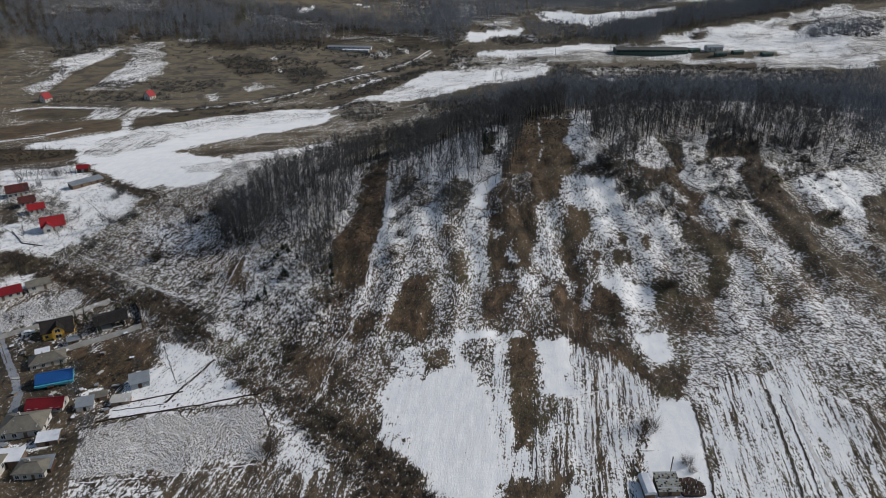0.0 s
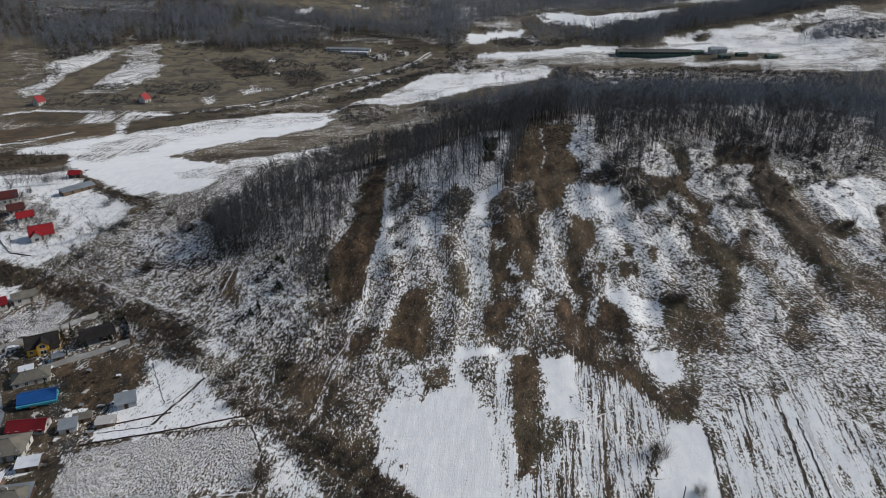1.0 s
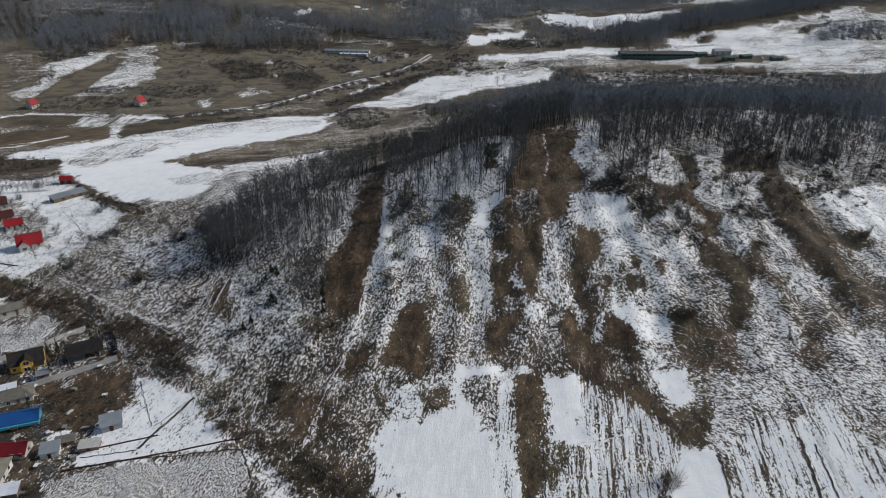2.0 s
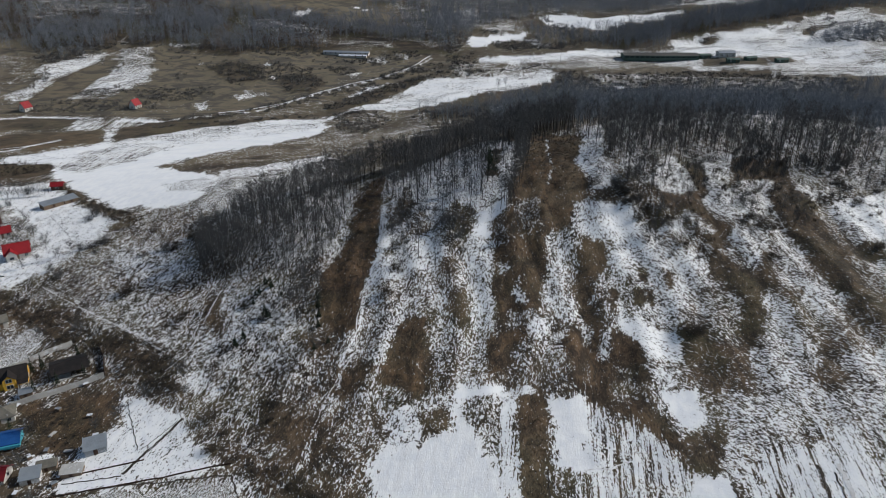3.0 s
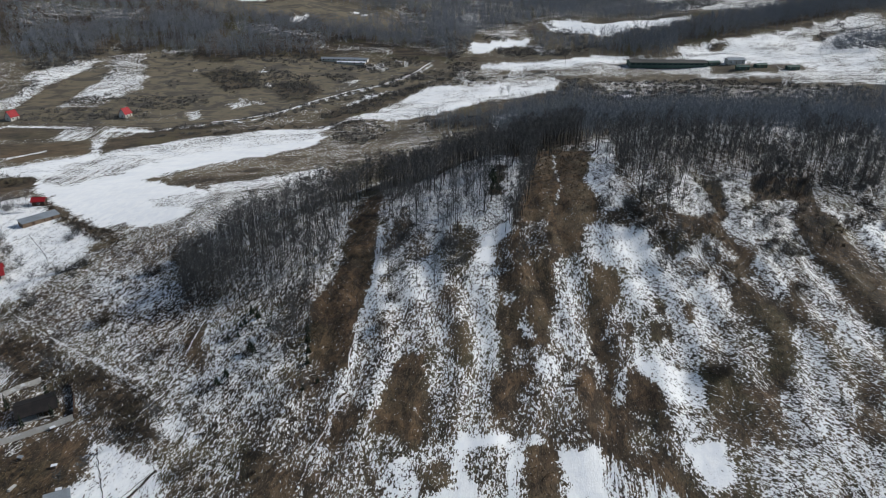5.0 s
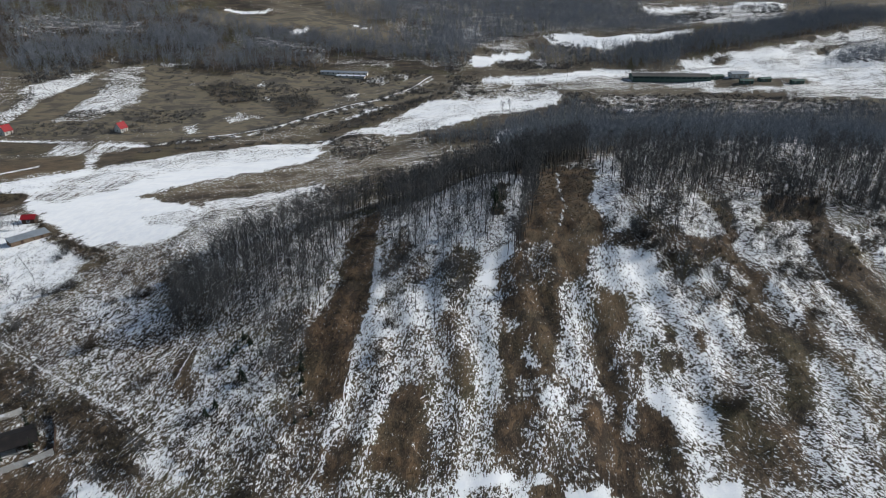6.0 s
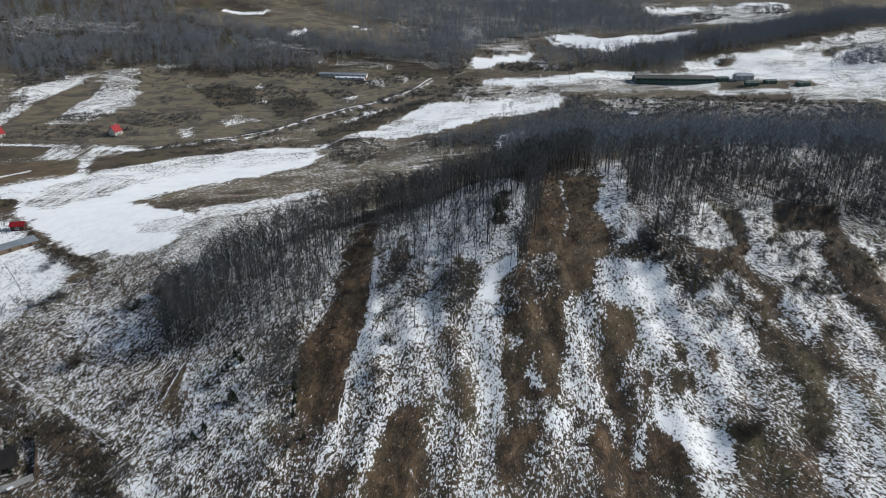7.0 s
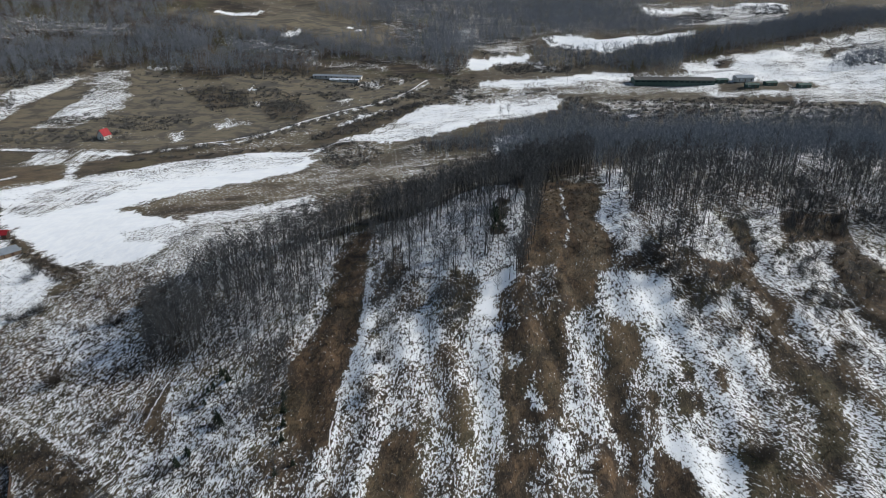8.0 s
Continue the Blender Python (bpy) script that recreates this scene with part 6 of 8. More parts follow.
def wood_tongue(outline, step):
    wood("slope_wood", scatter(rng, outline, step, 0.9), "bare grey trees reaching down the snowy slope", 0.65, 0.95)


def thicket(outline):
    tagged(new("thicket", mesh_of("thicket", planted(YOUNG_TREES, scatter(rng, outline, 3.2, 0.75), rng, 0.6, 1.25), TWIG)), "dense dark thicket of leafless saplings on the slope", "thicket", kind="stuff")


wood_tongue([(81, 363), (91, 360), (88, 335), (91, 319), (83, 296), (72, 292), (72, 315)], 4.5)
wood_tongue([(102, 353), (125, 357), (115, 325), (102, 298), (103, 316), (95, 316)], 4.5)
wood_tongue([(132, 366), (149, 364), (137, 334), (121, 328)], 4.8)
wood_tongue([(170, 370), (200, 385), (194, 341), (167, 336), (156, 337)], 7.8)
wood_tongue([(-93, 319), (-72, 319), (-64, 285), (-81, 287)], 4.2)
wood_tongue([(-105.4, 290.6), (-89.5, 302), (-77.7, 272.5), (-76.3, 261), (-90.3, 259.9), (-98.6, 270.8)], 3.0)
wood_tongue([(33.9, 342.9), (42.5, 350.6), (36.6, 307.7), (29.5, 282), (24.3, 272), (22.6, 277.8), (29.6, 301.9)], 2.3)
wood_tongue([(81.5, 365.1), (89, 358.7), (74.5, 306.2), (69, 306.7)], 4.5)
wood_tongue([(180.7, 396.9), (215.7, 366.1), (193.2, 327.3), (168.8, 312.4), (165, 331.9), (167.6, 360)], 5.0)
thicket([(-57.3, 256.4), (-46.9, 267.7), (-43.5, 241), (-43.5, 224.7), (-50.5, 228.3), (-55.6, 243.5)])
thicket([(69.9, 295.3), (76.9, 297.2), (71.9, 270.5), (66.9, 270.8)])
thicket([(78.7, 273.2), (86.4, 275.2), (85.1, 259), (78.3, 259.2)])
thicket([(89, 266), (96.6, 267.7), (94, 256.1), (87.9, 254.9)])
wood_tongue([(102.1, 381.6), (120.6, 391.5), (92.2, 286.4), (81.8, 278.1), (78.7, 285.7), (82.4, 313.2)], 5.3)
wood_tongue([(122.1, 391), (159.6, 376.4), (140.8, 335), (117.8, 308.6), (119.4, 334), (111.8, 327.5), (96, 286.8)], 5.9)
wood_tongue([(73.8, 291.3), (85.2, 292.5), (86.4, 277.7), (75.3, 269.7)], 4.8)
thicket([(165.3, 325.5), (185.8, 328.2), (176.4, 304.7), (156.9, 301.6)])
thicket([(136.6, 347.1), (158.9, 359.3), (146.2, 320.1), (132.6, 312.8)])
thicket([(152.8, 252.6), (161.4, 254.7), (157.5, 245.2), (150.4, 244)])
thicket([(104, 308), (116, 321), (105, 286), (98, 285)])
thicket([(136, 335), (157, 340), (159, 324), (144, 303), (121, 295), (124, 309)])
thicket([(165, 330), (170, 328), (165, 312), (157, 308)])
thicket([(-102, 283), (-82, 283), (-76, 267), (-78, 260), (-92, 260)])
thicket([(-21, 288), (-12, 286), (-13, 262), (-19, 260)])
thicket([(0, 280), (10, 279), (10, 263), (0, 264)])
thicket([(216.5, 356.5), (236.3, 369.1), (228.3, 345.1), (211.4, 335.9)])
thicket([(131.2, 271.5), (139.6, 274.4), (138.2, 263.7), (128.8, 260.1)])
thicket([(115.5, 283.2), (122.9, 286.4), (121.4, 274.8), (113.6, 271.2)])
thicket([(161.2, 331.7), (166.9, 323.3), (160.6, 311.7), (153.3, 312)])
thicket([(167.9, 319.1), (185.4, 326.7), (177.7, 313.5), (165.1, 309.7)])
thicket([(160.9, 295.6), (171.6, 300.4), (164, 284.3), (155.2, 281.6)])
thicket([(176.7, 302.9), (194.5, 309.2), (188.6, 295.2), (175, 291.3)])
thicket([(129.3, 316.2), (150.6, 317.6), (145.6, 302.9), (136.5, 305.8), (124.2, 300)])
thicket([(107.2, 306.7), (111.2, 305.7), (105.4, 286.5), (101.9, 283.2)])
thicket([(-118, 313), (-110, 314), (-103, 295), (-111, 296)])
thicket([(-54, 288), (-44, 288), (-43, 274), (-51, 274)])
wood_tongue([(74, 297), (82, 299), (88, 287), (83, 273), (74, 273)], 5.0)

# young growth under the trees
SAPLINGS = [bush(80 + k, 1.8, t, 16, 0.035) for k, t in enumerate([3.0, 4.5, 2.2])]
for name, outline, step in (("spur_undergrowth", SPUR_WOOD, 3.0), ("ridge_undergrowth", RIDGE_WOOD, 4.4), ("thin_undergrowth", CENTRE_WOOD, 4.8)):
    tagged(new(name, mesh_of(name, planted(SAPLINGS, scatter(rng, outline, step, 0.7), rng, 0.6, 1.3), TWIG)), "thin bare saplings under the trees", "undergrowth", kind="stuff")


# ---- buildings ----
def part(name, bm, material, parent, label=""):
    """One mesh object under a thing or a part; its coordinates are the thing's own."""
    me = bpy.data.meshes.new(name)
    bm.normal_update()
    bm.to_mesh(me)
    bm.free()
    me.materials.append(material)
    ob = new(name, me)
    ob.parent = parent
    return tagged(ob, label) if label else ob


def prism(points, a, b, axis="y"):
    """A solid with an outline in two axes, from a to b along the third."""
    bm = bmesh.new()
    def at(p, c):
        return {"x": (c, p[0], p[1]), "y": (p[0], c, p[1]), "z": (p[0], p[1], c)}[axis]
    one = [bm.verts.new(at(p, a)) for p in points]
    two = [bm.verts.new(at(p, b)) for p in points]
    bm.faces.new(one)
    bm.faces.new(two[::-1])
    for i in range(len(points)):
        j = (i + 1) % len(points)
        bm.faces.new((one[j], one[i], two[i], two[j]))
    bmesh.ops.recalc_face_normals(bm, faces=bm.faces)
    return bm


def block(x0, x1, y0, y1, z0, z1, bevel=0.0):
    bm = prism([(x0, z0), (x1, z0), (x1, z1), (x0, z1)], y0, y1)
    if bevel:
        bmesh.ops.bevel(bm, geom=bm.edges[:], offset=bevel, segments=2, affect="EDGES")
    return bm


def thing(name, x, y, turn, label, category, group="", sink=0.0, kind="", size=1.0):
    e = tagged(new(name), label, category, group, kind)
    e.matrix_world = pose(x, y, ground_z(x, y) - sink * size, 0, 0, turn) @ Matrix.Scale(size, 4)
    return e


def window_on(parent, x, z, y, wide, tall, side=-1, axis="x"):
    """A framed window on a wall: frame with a pane set into it. side: -1 looks to -y (or -x), 1 to +y (or +x)."""
    a, b = (y - 0.06, y + 0.12) if side > 0 else (y - 0.12, y + 0.06)
    p0, p1 = (y + 0.06, y + 0.14) if side > 0 else (y - 0.14, y - 0.06)
    if axis == "x":
        f = part("window", block(x - wide / 2 - 0.12, x + wide / 2 + 0.12, a, b, z - 0.12, z + tall + 0.12), FRAME, parent)
        part("pane", block(x - wide / 2, x - 0.05, p0, p1, z, z + tall), GLASS, f)
        part("pane", block(x + 0.05, x + wide / 2, p0, p1, z, z + tall), GLASS, f)
    else:
        f = part("window", block(a, b, x - wide / 2 - 0.12, x + wide / 2 + 0.12, z - 0.12, z + tall + 0.12), FRAME, parent)
        part("pane", block(p0, p1, x - wide / 2, x - 0.05, z, z + tall), GLASS, f)
        part("pane", block(p0, p1, x + 0.05, x + wide / 2, z, z + tall), GLASS, f)


def gable_house(x, y, turn, long, deep, wall, rise, label, walls, roof, front=3, ends=1, chimney=True, name="house", category="house", over=0.5, second=None, size=1.0):
    """A house with its ridge along its own x axis; front: windows on the side that looks to -y, ends: windows on each gable."""
    h = thing(name, x, y, turn, label, category, sink=0.4, size=size)
    l, d, w = long / 2, deep / 2, wall + 0.4
    part("wall", prism([(-d, 0), (d, 0), (d, w), (0, w + rise), (-d, w)], -l, l, "x"), walls, h)
    lift, thick = 0.06, 0.18
    fall = rise / d
    for s, mat in ((-1, roof), (1, second or roof)):
        edge = s * (d + over)
        ze = w - over * fall + lift
        pts = [(0, w + rise + lift), (edge, ze), (edge, ze + thick), (0, w + rise + lift + thick)]
        part("roof_slope", prism(pts, -l - over, l + over, "x"), mat, h)
    part("ridge_cap", prism([(-0.22, w + rise + 0.16), (0.22, w + rise + 0.16), (0, w + rise + 0.36)], -l - over, l + over, "x"), roof, h)
    for k in range(front):
        u = -l + long * (k + 0.5) / front
        if k == front // 2 and front > 1:
            dr = part("door", block(u - 0.5, u + 0.5, -d - 0.1, -d + 0.05, 0.4, 2.5), WOOD, h)
            part("handle", block(u + 0.3, u + 0.4, -d - 0.16, -d - 0.1, 1.4, 1.5), SHEET, dr)
        else:
            window_on(h, u, 1.3, -d, 1.2, 1.3)
    for k in range(ends):
        u = -d + deep * (k + 0.5) / ends
        window_on(h, u, 1.3, l, 1.1, 1.3, 1, "y")
        window_on(h, u, 1.3, -l, 1.1, 1.3, -1, "y")
    if chimney:
        c = part("chimney", block(l * 0.35 - 0.3, l * 0.35 + 0.3, 0.4, 1.0, w + rise * 0.5, w + rise + 1.0), CONCRETE, h)
        part("chimney_cap", block(l * 0.35 - 0.4, l * 0.35 + 0.4, 0.3, 1.1, w + rise + 1.0, w + rise + 1.12), CONCRETE, c)
    return h


def hip_house(x, y, turn, long, deep, wall, rise, label, walls, roof, front=4, name="house", over=0.5, size=1.0):
    h = thing(name, x, y, turn, label, "house", sink=0.4, size=size)
    l, d, w = long / 2, deep / 2, wall + 0.4
    part("wall", block(-l, l, -d, d, 0, w), walls, h)
    bm = bmesh.new()
    a, b, z = l + over, d + over, w + 0.02
    r = max(l - d * 0.9, 0.3)
    low = [bm.verts.new(p) for p in ((-a, -b, z), (a, -b, z), (a, b, z), (-a, b, z))]
    eave = [bm.verts.new(p) for p in ((-a, -b, z + 0.16), (a, -b, z + 0.16), (a, b, z + 0.16), (-a, b, z + 0.16))]
    top = [bm.verts.new((-r, 0, w + rise)), bm.verts.new((r, 0, w + rise))]
    bm.faces.new(low)
    for i in range(4):
        bm.faces.new((low[i], low[(i + 1) % 4], eave[(i + 1) % 4], eave[i]))
    bm.faces.new((eave[0], eave[1], top[1], top[0]))
    bm.faces.new((eave[2], eave[3], top[0], top[1]))
    bm.faces.new((eave[1], eave[2], top[1]))
    bm.faces.new((eave[3], eave[0], top[0]))
    bmesh.ops.recalc_face_normals(bm, faces=bm.faces)
    part("roof", bm, roof, h)
    part("ridge_cap", block(-r - 0.1, r + 0.1, -0.15, 0.15, w + rise - 0.06, w + rise + 0.12), roof, h)
    for k in range(front):
        u = -l + long * (k + 0.5) / front
        if k == front // 2:
            part("door", block(u - 0.5, u + 0.5, -d - 0.1, -d + 0.05, 0.4, 2.5), WOOD, h)
        else:
            window_on(h, u, 1.2, -d, 1.1, 1.3)
    for u in (-d * 0.4, d * 0.4):
        window_on(h, u, 1.2, l, 1.0, 1.3, 1, "y")
    part("chimney", block(-r * 0.5 - 0.3, -r * 0.5 + 0.3, 0.3, 0.9, w + rise * 0.5, w + rise + 0.8), CONCRETE, h)
    return h


def lean_to(x, y, turn, long, deep, front, back, label, walls, roof, name="shed", size=1.0):
    """A shed with one roof slope that falls to the front."""
    s = thing(name, x, y, turn, label, "shed", "sheds of the village", sink=0.3, size=size)
    l, d = long / 2, deep / 2
    part("wall", prism([(-d, 0), (d, 0), (d, back + 0.3), (-d, front + 0.3)], -l, l, "x"), walls, s)
    k = (back - front) / deep
    o = 0.35
    pts = [(-d - o, front + 0.34 - o * k), (d + o, back + 0.34 + o * k), (d + o, back + 0.46 + o * k), (-d - o, front + 0.46 - o * k)]
    part("roof_slope", prism(pts, -l - o, l + o, "x"), roof, s)
    part("door", block(-0.6, 0.5, -d - 0.08, -d + 0.03, 0.3, min(2.2, front + 0.2)), DARK_WOOD, s)
    return s


def middle(x, y, turn, long, deep):
    """Centre of a footprint from its front left corner."""
    c, s = math.cos(radians(turn)), math.sin(radians(turn))
    return x + c * long / 2 - s * deep / 2, y + s * long / 2 + c * deep / 2


# the yellow house with its dormer gable
yellow = gable_house(-139.4, 209.5, 28, 12.5, 9, 3.4, 3.6, "yellow rendered house with dark brown roof and front gable", YELLOW, BROWN_ROOF, 4, 1, size=0.8)
part("front_gable", prism([(-2.2, 0.2), (2.2, 0.2), (2.2, 4.9), (0, 6.7), (-2.2, 4.9)], -6.0, -1.5), YELLOW, yellow)
for s in (-1, 1):
    part("gable_roof", prism([(0, 6.95), (s * 2.7, 4.72), (s * 2.7, 4.9), (0, 7.15)], -6.4, -0.8), BROWN_ROOF, yellow)
window_on(yellow, 0, 3.9, -6.0, 2.0, 1.5)
window_on(yellow, 0, 1.2, -6.0, 2.2, 1.5)
part("porch_roof", prism([(-7.2, 2.9), (-4.4, 3.4), (-4.4, 3.55), (-7.2, 3.05)], 2.6, 6.4, "x"), BROWN_ROOF, yellow)
for u in (2.8, 6.2):
    part("porch_post", block(u - 0.1, u + 0.1, -7.0, -6.8, 0, 2.95), FRAME, yellow)

hip_house(-133.2, 190.6, 27, 13.5, 8, 2.5, 2.5, "low white house with weathered grey hipped roof", RENDER, GREY_ROOF, size=0.78)
barn = gable_house(-124.5, 179.2, 20, 11.5, 7, 2.4, 1.7, "long shed with bright blue sheet metal roof", TEAL, BLUE, 0, 0, False, "barn", "barn", 0.6, size=0.86)
part("eave_strip", block(-6.4, 6.4, -4.75, -3.52, 1.7, 2.45), TEAL, barn, "turquoise lower roof strip")
part("door", block(-1.2, 1.2, -3.62, -3.45, 0.3, 1.68), WOOD, barn)
gable_house(-119.9, 165.5, 8, 13, 7, 2.1, 2.2, "long house with deep red sheet metal roof", RENDER, RED, 5, 1, size=0.78)
hip_house(-120.6, 155.0, 12, 12, 9, 2.6, 2.6, "old house with broad fawn hipped roof", RENDER, GREY_ROOF, size=0.95)
hip_house(-108.5, 137.4, 6, 10, 7, 2.8, 1.8, "low house with fawn hipped roof", RENDER, GREY_ROOF, size=0.78)
x, y = middle(-126, 131, 6, 10, 8)
hip_house(x, y, 6, 10, 8, 2.8, 2.2, "grey roofed house beside the street", RENDER, GREY_ROOF)
x, y = middle(-177, 227, 36, 13, 6)
gable_house(x, y, 36, 13, 6, 2.3, 1.7, "long white house with red roof beside the ploughed field", RENDER, RED, 5, 1)
x, y = middle(-165, 236.5, 36, 8, 6)
gable_house(x, y, 36, 8, 6, 2.4, 1.0, "pale shed with grey roof beside the red roofed house", RENDER, GREY_ROOF, 2, 1, False, "outbuilding", "shed")
# upper village
gable_house(-227.9, 340.9, 34, 10, 7, 3.2, 2.8, "tall white house with dull maroon roof", RENDER, MAROON, 4, 2)
gable_house(-214.2, 325.5, 36, 7, 6, 2.6, 2.2, "white house with faded maroon roof", RENDER, MAROON, 3, 1)
gable_house(-204.6, 316.6, 34, 7, 5.5, 2.4, 2.0, "small white house with bright red roof", RENDER, BRIGHT_RED, 3, 1)
crimson = gable_house(-184.7, 294.9, 30, 9.5, 7.6, 2.7, 3.3, "white gabled house with crimson roof in a snowy garden", RENDER, BRIGHT_RED, 3, 2)
part("front_gable", prism([(-4.2, 0.2), (-0.4, 0.2), (-0.4, 3.2), (-2.3, 4.9), (-4.2, 3.2)], -5.2, -1.5), RENDER, crimson)
for side in (-4.7, 0.1):
    part("gable_roof", prism([(-2.3, 5.15), (side, 3.0), (side, 3.18), (-2.3, 5.35)], -5.6, -0.9), BRIGHT_RED, crimson)
window_on(crimson, -2.3, 1.1, -5.2, 1.6, 1.3)
gable_house(-212, 381, 11, 6, 4.5, 2.6, 1.4, "small red roofed hut at the field hedge", DARK_WOOD, BRIGHT_RED, 1, 0, False, "hut", "hut")
x, y = middle(-202, 348, 52, 10, 5)
lean_to(x, y, 52, 10, 5, 2.2, 3.0, "grey sheet roofed shed with open yard", WOOD, SHEET)
x, y = middle(-195.5, 356, 52, 7, 5)
lean_to(x, y, 52, 7, 5, 2.0, 3.0, "bluish sheet roofed shed beside the hedge", WOOD, SHEET)
# sheds of the lower village
lean_to(-108.3, 165.4, 20, 6, 5.5, 2.3, 2.9, "shed with pale grey sheet roof", CONCRETE, SHEET, size=0.78)
lean_to(-110.8, 149.3, 15, 6, 4, 2.0, 2.5, "low shed with grey sheet roof", WOOD, SNOWY, size=0.90)
lean_to(-106.1, 169.2, 20, 7, 4, 2.0, 2.4, "weathered wooden shed by the dry garden", WOOD, GREY_ROOF, size=0.70)
lean_to(-108.1, 138.2, 12, 9, 5, 2.2, 2.8, "dark shed below the old house", DARK_WOOD, SHEET, size=0.90)
lean_to(-117, 141, 8, 7, 4.5, 2.2, 2.6, "shed with a snowy roof", WOOD, SNOWY)
lean_to(-96, 176, 25, 5.5, 4.5, 2.0, 2.8, "bluish sheet shed in the snowy garden", SHEET, SHEET)
lean_to(-98.2, 167.2, 12, 6.5, 4, 1.6, 2.0, "low shed with rough pale roof", WOOD, CONCRETE, size=0.80)
lean_to(-130.3, 201.9, 30, 5, 4, 2.4, 2.8, "grey sheet carport beside the yellow house", WOOD, SHEET, size=0.70)
lean_to(-137, 194.5, 28, 4, 2.5, 1.8, 2.1, "small shed with snow on it", WOOD, SNOWY)

# the dark pavilion in its yard
pav = thing("pavilion", -122.5, 214.3, 32, "open dark timber pavilion beside the yellow house", "pavilion", sink=0.2, size=0.95)
for u in (-5, 0, 5):
    for v in (-4, 4):
        part("post", block(u - 0.12, u + 0.12, v - 0.12, v + 0.12, 0, 2.7), DARK_WOOD, pav)
for s in (-1, 1):
    part("roof_slope", prism([(0, 4.2), (s * 5, 2.6), (s * 5, 2.75), (0, 4.4)], -6, 6, "x"), BROWN_ROOF, pav)
for v in (-4, 4):
    part("beam", block(-5.6, 5.6, v - 0.1, v + 0.1, 2.62, 2.85), DARK_WOOD, pav)
part("floor_slab", block(-5.6, 5.6, -4.6, 4.6, 0, 0.25), CONCRETE, pav)


def fence(points, tall, step, material, label, posts=CONCRETE, name="fence", thick=0.08):
    """A run of panels between posts along a line of points."""
    x0, y0 = points[0]
    f = tagged(new(name), label, "fence")
    z0 = ground_z(x0, y0)
    f.matrix_world = pose(x0, y0, z0)
    for (ax, ay), (bx, by) in zip(points, points[1:]):
        n = max(1, round(math.hypot(bx - ax, by - ay) / step))
        for k in range(n):
            p, q = [(ax + (bx - ax) * t / n, ay + (by - ay) * t / n) for t in (k, k + 1)]
            zp, zq = ground_z(*p) - z0, ground_z(*q) - z0
            a = math.atan2(q[1] - p[1], q[0] - p[0])
            w = math.hypot(q[0] - p[0], q[1] - p[1])
            bm = prism([(0.08, zp - 0.3), (w - 0.08, zq - 0.3), (w - 0.08, zq + tall), (0.08, zp + tall)], -thick / 2, thick / 2)
            bm.transform(Matrix.Translation((p[0] - x0, p[1] - y0, 0)) @ Matrix.Rotation(a, 4, "Z"))
            part("panel", bm, material, f)
            bm = block(-0.09, 0.09, -0.09, 0.09, zp - 0.4, zp + tall + 0.12)
            bm.transform(Matrix.Translation((p[0] - x0, p[1] - y0, 0)) @ Matrix.Rotation(a, 4, "Z"))
            part("post", bm, posts, f)
    return f


WALL_LABEL = "pale concrete panel fence between village plots"
fence([(-172, 196), (-158.5, 205.3), (-145.2, 214.7), (-135, 224), (-129, 229)], 1.9, 2.5, CONCRETE, WALL_LABEL)
fence([(-132, 196.2), (-124, 200.8), (-117.6, 204.8), (-109, 209.8)], 2.0, 2.5, CONCRETE, WALL_LABEL)
fence([(-109, 209.8), (-114, 220), (-119, 227)], 1.6, 2.5, DARK_WOOD, "dark timber fence round the pavilion yard", DARK_WOOD)
fence([(-103, 164.5), (-93, 167.5), (-80.5, 171)], 0.4, 2.5, DARK_WOOD, "dark wooden garden fence in the snow", DARK_WOOD)
fence([(-102, 158), (-85, 161.5), (-56, 168.5)], 0.45, 3.0, DARK_WOOD, "low wire and wood fence along the ploughed plot", WOOD)
fence([(-203, 292), (-191, 279), (-180, 276)], 0.4, 2.5, DARK_WOOD, "low dark fence round the red roofed house", DARK_WOOD)

# valley houses and works
RED_HOUSE = "small white house with red gabled roof in the valley"
for x, y in ((-237, 547), (-315, 536)):
    gable_house(x, y, 70, 7.5, 6.4, 3.0, 4.2, RED_HOUSE, RENDER, BRIGHT_RED, 2, 1, over=0.35, size=0.92)
gable_house(-93, 696, -8, 44, 6, 2.2, 1.0, "long low farm building with pale roof", RENDER, SHEET, 9, 0, False, "farm_building", "barn")
gable_house(-86, 688.5, -8, 26, 4, 1.6, 0.6, "low snowy outbuilding beside the farm", RENDER, SNOWY, 4, 0, False, "farm_building", "barn")
HALL_ROOF = worn("dark_felt_roof", (0.075, 0.073, 0.068), (0.11, 0.105, 0.098), 0.3, 0.9)
hall = gable_house(206, 692, -2, 70, 16, 4.6, 1.4, "long dull green industrial hall with dark grey roof", GREEN_WALL, HALL_ROOF, 0, 0, False, "industrial_hall", "hall")
for k in range(14):
    u = -34 + 4.8 * k
    part("window", block(u, u + 3.4, -8.1, -7.95, 3.2, 4.2), GLASS, hall)
gable_house(268, 690, 5, 16, 8, 3.5, 1.5, "grey outbuilding of the works", CONCRETE, SHEET, 3, 1, False, "outbuilding", "shed")
for x, y, a in ((248, 689, 10), (268, 671, -6), (287, 678, 14), (313, 671, 4)):
    gable_house(x, y, a, 11, 5, 2.6, 0.9, "green sheet shed in the works yard", GREEN_WALL, GREEN_WALL, 2, 0, False, "shed", "shed")
gable_house(146, 597, 26, 7, 5, 2.6, 1.2, "pale hut among the bare trees", RENDER, SNOWY, 2, 1, False, "hut", "hut")

